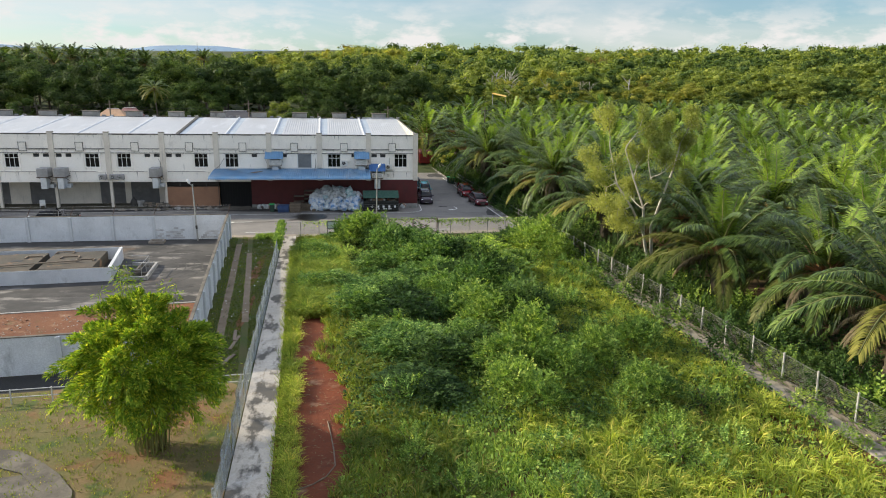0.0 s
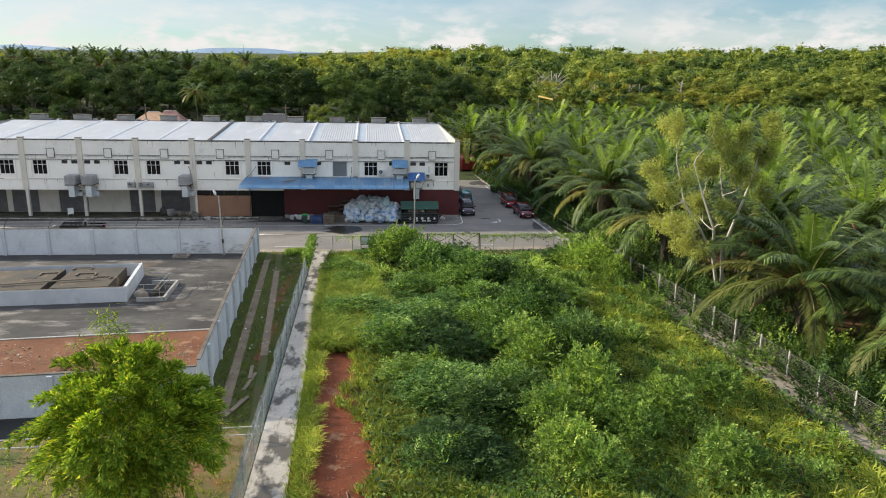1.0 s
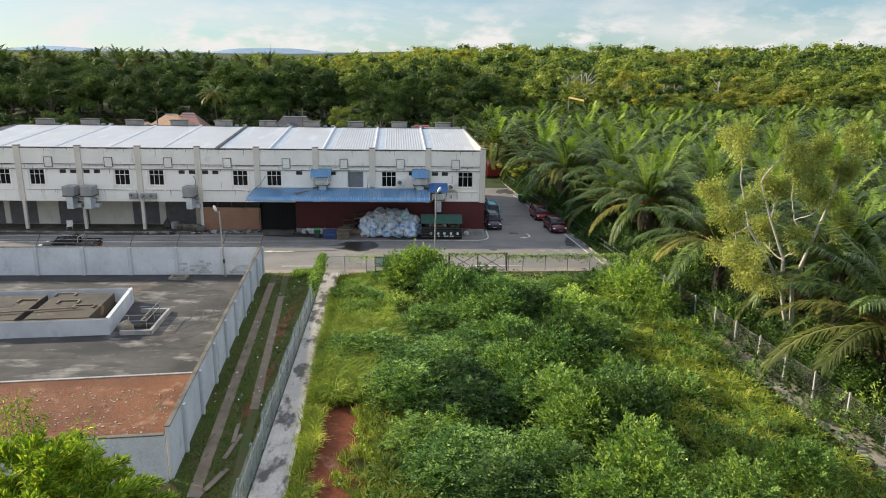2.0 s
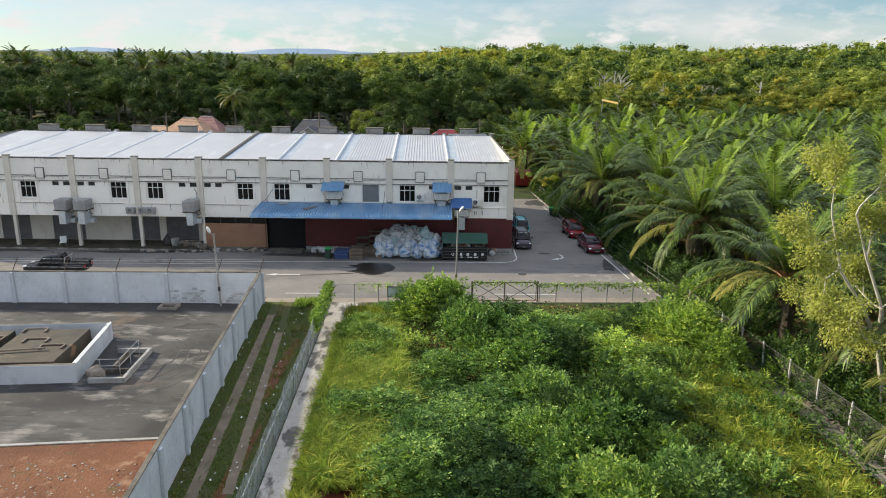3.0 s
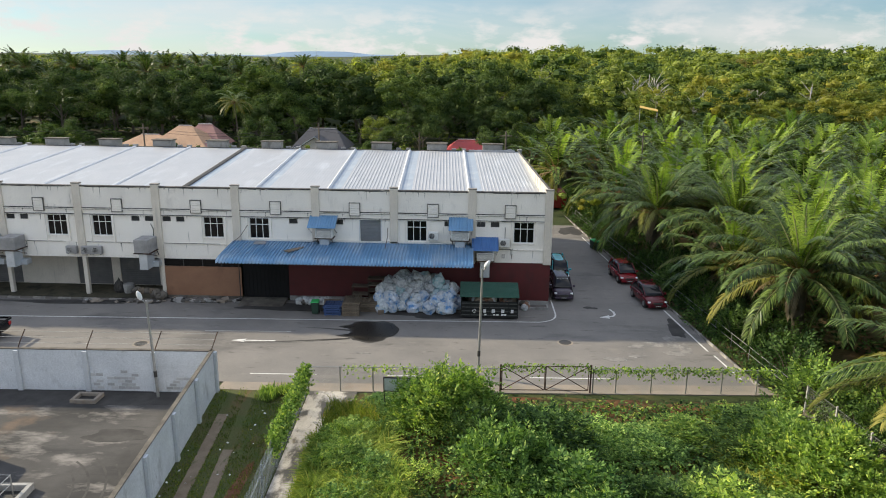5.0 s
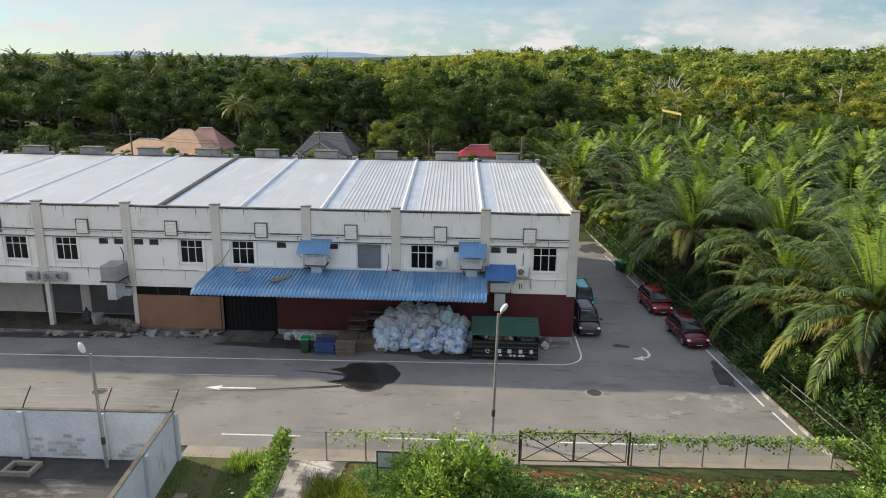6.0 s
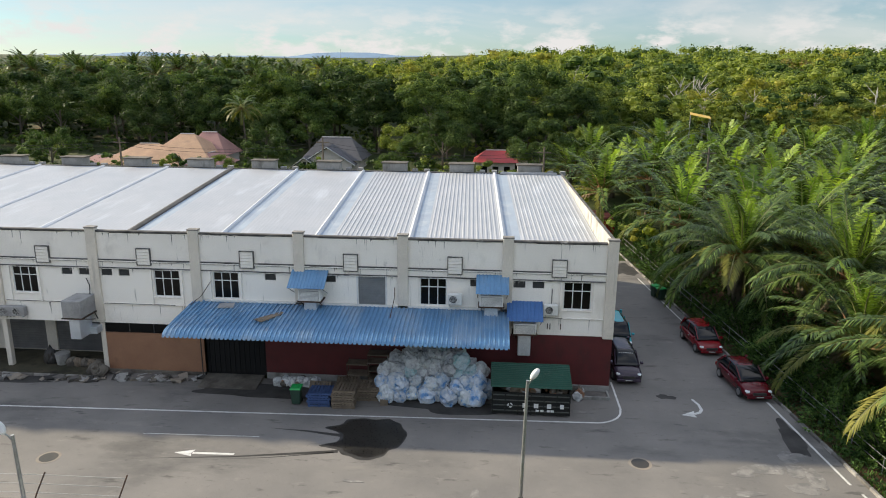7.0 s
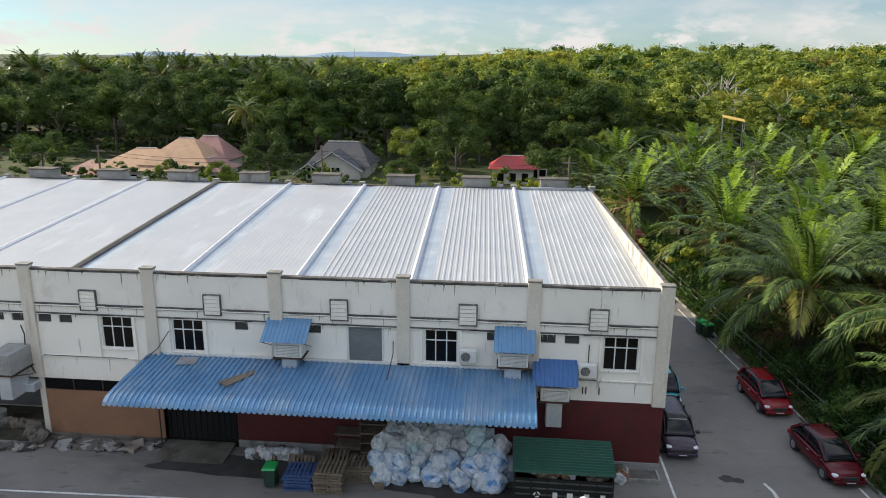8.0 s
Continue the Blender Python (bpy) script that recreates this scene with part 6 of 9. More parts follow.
for k in range(30):                # creeper-grown lumps on the grassy rise
    py = r3.uniform(49, 66)
    px = r3.uniform(float(path_edge(py)) + 1.3, left_edge(py) + 0.4)
    bush(px, py, r3.uniform(0.5, 0.9), "weed_leaf" if k % 3 else "bush_leaf", r3, "low bright green shrub overgrown with grass", fine=True, tall=r3.uniform(0.45, 0.75))
fountains(360, 30, tufted(lambda y: path_edge(y) + 0.45, lambda y: path_edge(y) + 1.0, 10, 64, 1), 0.65, 0.03, r4, "grass_yellow", "tall_grass", "yellow grass clumps leaning over the concrete strip")
fountains(420, 60, tufted(lambda y: path_edge(y) + 0.7, lambda y: path_edge(y) + 3.2, 48, 58, 1), 1.2, 0.03, r4, "grass_yellow", "tall_grass", "bright yellow-green grass drooping in thick clumps")
fountains(520, 30, tufted(lambda y: path_edge(y) + 1.6, lambda y: le(y) + 1.6, 14, 62, 1, bare), 0.9, 0.045, r4, "grass_blade", "tall_grass", "olive-green grass clumps beside the bare clay")
fountains(2300, 30, tufted(lambda y: re_(y) - 4.5, lambda y: fence_x(y) - 2.6, 14, 67, 1, lambda x, y: patchy(x, y) > -0.7), 0.95, 0.05, r4, "grass_yellow", "tall_grass", "yellow-green grass clumps beside the fence")
blades(14000, tufted(lambda y: path_edge(y) + 0.6, lambda y: le(y) + 0.8, 46, 69, 14), 0.8, (0.1, -0.2), 0.05, r4, "grass_blade", "tall_grass", "tall green grass between the shrubs", 0.0)
blades(26000, tufted(lambda y: path_edge(y) + 1.9, lambda y: le(y) + 0.8, 12, 49, 10, bare), 0.55, (0.05, 0), 0.04, r4, "grass_blade", "wild_grass", "brownish green wild grass beside the bare clay", 0.0)
blades(42000, tufted(lambda y: le(y) - 0.5, lambda y: re_(y) + 2, 12, 37, 12), 0.42, (0, 0), 0.045, r4, "weed_leaf", "wild_grass", "lush low green grass", 0.0)
blades(30000, tufted(lambda y: re_(y) - 1.5, lambda y: fence_x(y) - 2.4, 12, 68, 12, lambda x, y: patchy(x, y) > -0.5), 0.72, (0.1, -0.1), 0.05, r4, "grass_yellow", "wild_grass", "yellowish wild grass beside the fence", 0.0)
blades(26000, tufted(lambda y: re_(y) - 1.5, lambda y: fence_x(y) - 2.1, 12, 68, 12), 0.5, (0.1, -0.1), 0.045, r4, "grass_yellow", "wild_grass", "bright wild grass beside the fence", 0.0)


for k in range(14):                # weeds creeping over the drain path
    py = r3.uniform(16, 68)
    bush(float(fence_x(py)) - 1.1 + r3.uniform(-0.3, 0.5), py, r3.uniform(0.22, 0.5), "weed_leaf" if k % 2 else "bush_leaf", r3, "small green weed beside the concrete path")


def cover(n, x0, x1, y0, y1, size, r, mat, name, label, keep=None, zmax=0.35):
    x, y = r.uniform(x0, x1, n), r.uniform(y0, y1, n)
    if keep is not None:
        k = keep(x, y)
        x, y = x[k], y[k]
    p = np.stack([x, y, r.uniform(0.05, zmax, len(x))], -1)
    d = r.normal(size=p.shape) * np.array([1, 1, 0.4]) + np.array([0, 0, 0.3])
    s = size * r.uniform(0.6, 1.4, len(x))
    v, f = leaf_quads(p, d, s, s * 0.6, r, 0.25, np.array([[0, 0, 1.0]]), 0.4)
    return tagged(new(name, np_mesh(name, v, f, [M[mat]])), label, "weeds", kind="stuff")


not_left = lambda x, y: (x > path_edge(y) + 1.6) & bare(x, y) & (x < fence_x(y) - 1.3)
cover(64000, -2.5, 27.0, 12, 70, 0.2, r4, "weed_leaf", "creeping_weeds", "creeping green weeds over the lot", not_left)
# dark leaf colour deepens the shaded gaps below the shrubs
cover(30000, 2.0, 25.0, 30, 70, 0.22, r4, "bush_dark", "creeping_weeds", "creeping weeds coloured dark as the shade under the shrubs", not_left, 0.6)
# plantation floor and the strip outside the fence; dark leaves hold the palms' shade
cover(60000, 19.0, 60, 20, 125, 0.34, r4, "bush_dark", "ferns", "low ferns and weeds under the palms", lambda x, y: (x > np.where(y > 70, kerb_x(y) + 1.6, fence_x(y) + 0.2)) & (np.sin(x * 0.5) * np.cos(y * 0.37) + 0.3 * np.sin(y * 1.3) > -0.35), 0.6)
for k in range(190):
    py = r3.uniform(26, 72) if k < 110 else r3.uniform(70, 135)
    px = (float(fence_x(py)) if py < 70 else float(kerb_x(py)) + 1.2) + abs(r3.normal(0, 2.2 if k < 110 else 1.3)) + 0.6
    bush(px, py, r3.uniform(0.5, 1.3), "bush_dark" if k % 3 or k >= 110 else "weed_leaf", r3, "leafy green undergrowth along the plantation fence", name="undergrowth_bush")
kerb_edge = lambda y: kerb_x(y) + 0.2
blades(7000, tufted(kerb_edge, lambda y: kerb_edge(y) + 1.9, 73, 128, 10), 0.3, (-0.05, -0.1), 0.05, r4, "bush_dark", "verge_grass", "rank green weeds between kerb and rail", 0.0)
cover(12000, 16.0, 24.0, 73, 128, 0.22, r4, "bush_dark", "verge_weeds", "dark creeping weeds between kerb and rail", lambda x, y: (x > kerb_edge(y)) & (x < kerb_edge(y) + 2.4))
# grass of the alley and the near ground
blades(30000, tufted(lambda y: alley_x(y) + 0.2, lambda y: hoard_x(y) - 0.1, 37, 71, 6, lambda x, y: (np.abs(x + 5.05 + (y - 38.4) * 0.1014) > 0.25) & (np.abs(x + 4.35 + (y - 46) * 0.1216) > 0.22)), 0.1, (0, 0), 0.03, r4, "grass_blade", "mown_grass", "short mown grass in the alley", -0.01)
blades(26000, tufted(-24, lambda y: hoard_x(y) - 0.1, 12, 36, 7), 0.13, (0, 0), 0.035, r4, "grass_blade", "mown_grass", "short patchy grass by the bamboo", -0.01)
blades(900, tufted(-6.6, -4.9, 69.6, 70.9, 20), 0.5, (0, 0), 0.05, r4, "weed_leaf", "weed_clump", "dark green weed clump at the end of the alley", 0.0)


# ---- bamboo clump ----
def bamboo(x, y):
    r = np.random.default_rng(77)
    p = thing("bamboo", pose(x, y, 0), "large bamboo clump with feathery bright green leaves", "bamboo")
    pos, dirs, face = [], [], []
    culms = bmesh.new()
    tips = []
    for j in range(46):
        a, q = j * 2.4, math.sqrt((j + 0.5) / 46)
        bx, by = 0.75 * q * math.cos(a), 0.75 * q * math.sin(a)
        h = r.uniform(4.6, 6.4) * (1.05 - 0.3 * q)
        out = (0.5 + 2.6 * q) * r.uniform(0.7, 1.15)
        pts = [(bx + math.cos(a) * out * s ** 2.2, by + math.sin(a) * out * s ** 2.2, h * (s - 0.22 * q * s ** 4)) for s in np.linspace(0, 1, 7)]
        cm = bmesh.new()
        tube(cm, pts, 0.035, 6, 0.01)
        part("culm", cm, M["culm"], p)
        tips.append(pts)
    for sx, sy, h in ((-0.9, 0.6, 8.1), (-0.4, 1.0, 7.6), (1.5, 0.4, 7.2), (0.3, -0.5, 7.0), (-1.6, 0.2, 7.3), (1.0, 0.9, 7.4), (-0.7, 0.9, 8.3)):
        pts = [(sx * s ** 1.5, sy * s ** 1.5, h * s) for s in np.linspace(0, 1, 8)]
        cm = bmesh.new()
        tube(cm, pts, 0.03, 6, 0.008)
        part("culm", cm, M["culm"], p)
        tips.append(pts)
    for i, pts in enumerate(tips):
        pts = np.array(pts)
        shoot = i >= 46
        m = 300 if not shoot else 420
        s = r.uniform(0.3 if not shoot else 0.55, 1.0, m)
        idx = s * (len(pts) - 1)
        i0 = np.clip(idx.astype(int), 0, len(pts) - 2)
        q = pts[i0] + (pts[i0 + 1] - pts[i0]) * (idx - i0)[:, None]
        o = unit(r.normal(size=(m, 3)) * np.array([1, 1, 0.6]))
        spread = (0.75 if not shoot else 0.32) * r.random((m, 1)) ** 0.6
        pos.append(q + o * spread)
        dirs.append(o + np.array([0, 0, -0.35]))
        face.append(o * 0.7 + np.array([0, 0, 0.8]))
    pos, dirs, face = (np.concatenate(a) for a in (pos, dirs, face))
    k = pos[:, 2] > 1.1
    L = r.uniform(0.14, 0.27, k.sum())
    v, f = leaf_quads(pos[k], dirs[k], L, L * 0.2, r, 0.2, face[k], 0.45)
    # leafy side branches: arching plumes in layers, with dark gaps between
    n, per = 210, 250
    b = ball_points(n, r, -0.55)
    start = b * np.array([2.3, 2.3, 2.6]) * r.uniform(0.5, 1.0, (n, 1)) + np.array([0, 0, 4.1])
    d = unit(b + np.array([0, 0, 0.25]) + 0.25 * r.normal(size=(n, 3)))
    s = r.random((n, per, 1)) ** 0.8
    L = r.uniform(1.0, 1.75, (n, 1, 1))
    q = start[:, None] + d[:, None] * s * L + np.array([0, 0, -0.55]) * s ** 2 * L
    o = unit(r.normal(size=(n, per, 3)))
    q = (q + o * (0.3 - 0.2 * s) * r.random((n, per, 1)) ** 0.5 * np.array([1.2, 1.2, 0.6])).reshape(-1, 3)
    dd = (d[:, None] * 0.9 + o * 0.7 + np.array([0, 0, -0.5]) * s).reshape(-1, 3)
    ff = (d[:, None] * 0.3 + o * 0.35 + np.array([0, 0, 0.9])).reshape(-1, 3)
    k = q[:, 2] > 0.9
    L = r.uniform(0.14, 0.27, k.sum())
    v2, f2 = leaf_quads(q[k], dd[k], L, L * 0.3, r, 0.2, ff[k], 0.35)
    v, f = joined((v, f), (v2, f2))
    part("foliage", np_mesh("foliage", v, f, [M["bamboo_leaf"]]), None, p)


bamboo(-6.1, 30.0)


# ---- pale slender tree by the fence ----
def pale_tree(x, y):
    r = np.random.default_rng(88)
    p = thing("pale_tree", pose(x, y, 0), "slender pale-barked tree with sparse yellow-green leaves", "tree")
    bm = bmesh.new()
    ends = []
    def grow(a, d, L, rad, depth):
        pts = [a]
        dd = Vector(d)
        for s in range(4):
            dd = (dd + Vector(r.normal(0, 0.16, 3)) + Vector((0, 0, 0.05))).normalized()
            pts.append(pts[-1] + dd * L / 4)
        tube(bm, pts, rad, 6 if depth < 2 else 4, rad * 0.6)
        if depth >= 3:
            ends.append((pts[-1], dd.copy()))
            ends.append((pts[2], dd.copy()))
            ends.append((pts[3], dd.copy()))
        if depth < 4:
            for k in range(2 if depth < 1 else 3):
                nd = (dd + Vector(r.normal(0, 0.55, 3)) + Vector((0, 0, 0.12))).normalized()
                grow(pts[-1 - (k % 2)], nd, L * r.uniform(0.6, 0.82), rad * 0.58, depth + 1)
    limb = lambda pts, r0_, r1_: tube(bm, [Vector(q) for q in pts], r0_, 8, r1_)
    limb([(0, 0, -0.2), (-0.15, 0, 1.6), (-0.75, 0.1, 4.2), (-0.9, 0.1, 6.2)], 0.17, 0.11)
    limb([(0.05, 0, -0.2), (0.15, 0.05, 2.0), (-0.15, 0.1, 4.6), (0.5, 0, 7.0), (1.3, 0, 9.6), (1.7, 0.1, 11.6)], 0.16, 0.06)
    limb([(-0.75, 0.1, 4.2), (-2.1, -0.3, 6.4), (-3.4, -0.2, 8.2), (-3.9, 0.1, 10.4)], 0.1, 0.045)
    limb([(-0.9, 0.1, 6.2), (-1.8, 0.5, 8.6), (-2.6, 0.6, 10.8)], 0.09, 0.04)
    limb([(0.5, 0, 7.0), (-0.4, 0.4, 8.6), (-0.7, 0.5, 10.0)], 0.07, 0.035)
    for a, d, L in (((-3.9, 0.1, 10.4), (-0.2, 0, 1), 1.9), ((-3.4, -0.2, 8.2), (-1, 0.2, 0.5), 2.0), ((-3.4, -0.2, 8.2), (-0.6, -0.8, 0.3), 1.7), ((-2.6, 0.6, 10.8), (0.2, 0.3, 1), 1.6), ((-1.8, 0.5, 8.6), (0.3, 0.8, 0.7), 1.6),
                    ((-2.1, -0.3, 6.4), (-0.5, -0.8, 0.1), 1.9), ((-0.9, 0.1, 6.2), (0.1, -0.9, 0.5), 1.7), ((-0.75, 0.1, 4.2), (-0.9, -0.5, -0.1), 2.0), ((-0.7, 0.5, 10.0), (-0.2, 0, 1), 1.3), ((-0.4, 0.4, 8.6), (0.2, -0.9, 0.4), 1.4),
                    ((0.5, 0, 7.0), (0.8, -0.4, 0.4), 1.5), ((1.3, 0, 9.6), (0.9, 0.3, 0.5), 1.3), ((1.7, 0.1, 11.6), (0.5, 0, 0.8), 1.2), ((1.7, 0.1, 11.6), (-0.5, 0.2, 0.8), 1.1), ((-1.4, 0, 5.2), (-0.9, 0.5, 0.0), 1.8), ((-0.9, 0.1, 6.2), (-0.3, 0.9, 0.3), 1.5)):
        grow(Vector(a), Vector(d).normalized(), L, 0.05, 2)
    part("trunk", bm, M["bark_pale"], p, "pale forked trunk with bare limbs")
    pos, dirs, face = [], [], []
    for e, d in ends:
        m = 80
        o = unit(r.normal(size=(m, 3)))
        pos.append(np.array(e) + o * (0.46 * r.random((m, 1)) ** 0.55))
        dirs.append(o + np.array([0, 0, -0.3]))
        face.append(o * 0.5 + np.array([0, 0, 1.0]))
    pos, dirs, face = (np.concatenate(a) for a in (pos, dirs, face))
    L = r.uniform(0.09, 0.18, len(pos))
    v, f = leaf_quads(pos, dirs, L, L * 0.55, r, 0.2, face, 0.6)
    part("foliage", np_mesh("foliage", v, f, [M["pale_leaf"]]), None, p)


pale_tree(27.0, 52.8)
# ---- yard walls, hoarding and fences ----
def wall_run(name, x0, y0, x1, y1, h, t, material, label, every, post_side, post_mat, phase=0.4, post_h=0.02):
    """A wall between two plan points with buttress posts on one side."""
    L = math.hypot(x1 - x0, y1 - y0)
    root = thing(name, pose(x0, y0, 0, 0, 0, math.degrees(math.atan2(y1 - y0, x1 - x0))), label, "wall", kind="structure")
    part("wall", boxed(0, L, -t / 2, t / 2, -0.3, h), material, root)
    part("coping", boxed(0, L, -t / 2 - 0.02, t / 2 + 0.02, h + 0.002, h + 0.06, 0.01), M["old_concrete"], root, "dark weathered concrete coping")
    me = mesh_of("buttress", boxed(-0.14, 0.14, 0, 0.16, -0.3, h + post_h - 0.05, 0.02), post_mat)
    s = phase
    while s < L - 0.2:
        part("buttress", me, None, root, m=Matrix.Translation((s, post_side * t / 2 if post_side > 0 else -t / 2 - 0.16, 0)))
        s += every
    return root


back_wall = wall_run("wall_back", -60, 69.2, -9.4, 70.62, 2.42, 0.18, M["blockwork"], "tall weathered grey-white block wall round the yard", 3.83, -1, M["render_white"], 1.4)
wall_run("wall_alley", -9.46, 70.75, -6.37, 39.75, 2.42, 0.18, M["blockwork"], "tall grey-white block wall along the alley", 3.6, 1, M["render_white"], 0.15)
wall_run("wall_near", -6.45, 39.6, -60, 34.0, 2.15, 0.18, M["blockwork"], "grey-white block wall along the drain", 3.8, 1, M["render_white"], 3.0)
# bare brick courses where the render has gone
brick = mesh_of("brick", boxed(0, 0.38, -0.02, 0.0, 0, 0.17, 0.008), M["bare_brick"])
rb = np.random.default_rng(4)
for x0, n, rows in ((43.6, 7, 6), (47.9, 4, 5)):
    for j in range(rows):
        for i in range(n):
            if rb.random() < 0.9 - 0.12 * j:
                part("brick", brick, None, back_wall, m=Matrix.Translation((x0 + i * 0.4 + (0.2 if j % 2 else 0), -0.09, 0.12 + j * 0.19)))
# barbed wire on leaning stays
wire = thing("barbed_wire", None, "rusty barbed wire on leaning stays above the wall", "barbed wire")
xs = [-58.6 + 3.83 * k for k in range(13)] + [-9.5]
wall_y = lambda x: 69.2 + (x + 60) * 0.0281
for x in xs:
    part("stay", tubed([(x, wall_y(x), 2.4), (x + 0.15, wall_y(x) + 0.05, 2.8), (x + 0.3, wall_y(x) + 0.4, 3.42)], 0.03, 5), M["rust"], wire)
for k in range(3):
    part("wire", tubed([(x + 0.14 + 0.07 * k, wall_y(x) + 0.05 + 0.15 * k, 2.78 + 0.28 * k - (0.03 if i % 2 else 0)) for i, x in enumerate(xs)], 0.012, 4), M["fence_post"], wire)


def sheet_hoarding(x0, y0, x1, y1, h, z0=0.0):
    L = math.hypot(x1 - x0, y1 - y0)
    n = int(L / 2.55)
    root = thing("hoarding", pose(x0, y0, z0, 0, 0, math.degrees(math.atan2(y1 - y0, x1 - x0))), "grey-blue net hoarding on steel posts", "fence", kind="structure")
    w = L / n
    bm = bmesh.new()
    k = 12
    ring = []
    for i in range(k + 1):
        for dx, dy in (((0, 0.0), (0.6, 0.0), (0.7, 0.03), (0.9, 0.03)) if i < k else ((0, 0.0),)):
            ring.append((w / k * (i + dx), dy))
    lo = [bm.verts.new((x, y, 0.03)) for x, y in ring]
    hi = [bm.verts.new((x, y, h)) for x, y in ring]
    for i in range(len(ring) - 1):
        bm.faces.new((lo[i], lo[i + 1], hi[i + 1], hi[i]))
    sheet = mesh_of("sheet", bm, M["hoarding"])
    post = mesh_of("post", boxed(-0.04, 0.04, -0.09, -0.01, -0.3, h + 0.12, 0.008), M["hoarding"])
    rh = np.random.default_rng(int(abs(y0) * 7) + 1)
    for i in range(n):
        part("sheet", sheet, None, root, m=pose(w * i, 0, rh.normal(0, 0.03), rh.normal(0, 1.6), 0, 0))
        part("post", post, None, root, m=pose(w * i, 0, 0, rh.normal(0, 1.2), 0, 0))
    part("rail", boxed(0, L, -0.05, -0.012, h * 0.75, h * 0.75 + 0.05), M["hoarding"], root)
    return root


sheet_hoarding(float(hoard_x(8.0)), 8.0, float(hoard_x(70.85)), 70.85, 1.72)


def chainlink(bm, x0, x1, z0, z1, step=0.13, w=0.0045):
    """Woven wire: two sets of slanting flat wires."""
    H = z1 - z0
    s = x0 - H
    while s < x1:
        for sg in (1, -1):
            a0, a1 = (s, s + H) if sg > 0 else (s + H, s)
            c0, c1 = max(x0, min(x1, a0)), max(x0, min(x1, a1))
            if abs(c0 - c1) < 0.02:
                continue
            f = lambda x: z0 + H * (x - a0) / (a1 - a0)
            vs = [bm.verts.new((c0 - w, 0.003 * sg, f(c0))), bm.verts.new((c0 + w, 0.003 * sg, f(c0))), bm.verts.new((c1 + w, 0.003 * sg, f(c1))), bm.verts.new((c1 - w, 0.003 * sg, f(c1)))]
            bm.faces.new(vs)
        s += step


def post_fence(x0, y0, x1, y1, every, h, label, lean=0.0, base=0.35):
    L = math.hypot(x1 - x0, y1 - y0)
    n = int(L / every)
    w = L / n
    root = thing("chainlink_fence", pose(x0, y0, 0, 0, 0, math.degrees(math.atan2(y1 - y0, x1 - x0))), label, "fence", kind="structure")
    post = mesh_of("post", boxed(-0.045, 0.045, -0.045, 0.045, -0.3, h, 0.01), M["fence_post"])
    bm = bmesh.new()
    chainlink(bm, 0.06, w - 0.06, base, h - 0.12)
    mesh = mesh_of("mesh", bm, M["steel"])
    rp = np.random.default_rng(6)
    for i in range(n + 1):
        part("post", post, None, root, m=pose(w * i, 0, 0, rp.normal(0, 1.5), rp.normal(lean, 1.5), 0))
        if i < n:
            part("mesh_panel", mesh, None, root, m=Matrix.Translation((w * i, 0, 0)))
    part("base_wall", boxed(0, L, -0.06, 0.06, -0.3, base - 0.01, 0.015), M["old_concrete"], root, "low grey concrete base")
    for z in (base + 0.02, h - 0.12):
        part("line_wire", tubed([(0, 0, z), (L, 0, z)], 0.008, 4), M["steel"], root)
    return root


post_fence(float(fence_x(8.0)), 8.0, 22.7, 69.5, 2.5, 1.85, "chain-link fence with white concrete posts beside the palms", 2.0)

# front fence with posts, chain link and a double gate braced by crosses
front = thing("front_fence", pose(0, 71.2, 0, 0, 0, 2.3), "low steel post fence overgrown with creepers", "fence", kind="structure")
for x in (-4.2, -2.4, -0.55, 1.2, 3.0, 4.9, 11.9, 13.2, 15.2, 17.2, 19.2, 21.2):
    part("post", tubed([(x, 0, -0.3), (x, 0, 1.5)], 0.04, 8), M["steel"], front)
for x0, x1 in ((-4.2, 6.6), (11.9, 22.3)):
    part("top_rail", tubed([(x0, 0, 1.45), (x1, 0, 1.45)], 0.022, 6), M["steel"], front)
    bm = bmesh.new()
    chainlink(bm, x0, x1, 0.15, 1.42, 0.15, 0.0045)
    part("mesh_panel", bm, M["steel"], front)
gate_root = thing("cross_gate", pose(6.7, 71.47, 0, 0, 0, 2.3), "rusty double steel gate braced with crosses", "gate")
for k in range(2):
    leaf = part("gate_leaf", tubed([(0.03 + 2.48 * k, 0, 1.6), (2.45 + 2.48 * k, 0, 1.6)], 0.03, 6), M["rust"], gate_root)
    a, b = 0.03 + 2.48 * k, 2.45 + 2.48 * k
    for p, q in (((a, 0.15), (b, 0.15)), ((a, 0.15), (a, 1.6)), ((b, 0.15), (b, 1.6)), ((a, 0.15), (b, 1.6)), ((a, 1.6), (b, 0.15))):
        part("bar", tubed([(p[0], 0, p[1]), (q[0], 0, q[1])], 0.026, 6), M["rust"], leaf)
for x in (-0.05, 5.05):
    part("gate_post", tubed([(x, 0, -0.3), (x, 0, 1.7)], 0.05, 8), M["rust"], gate_root)


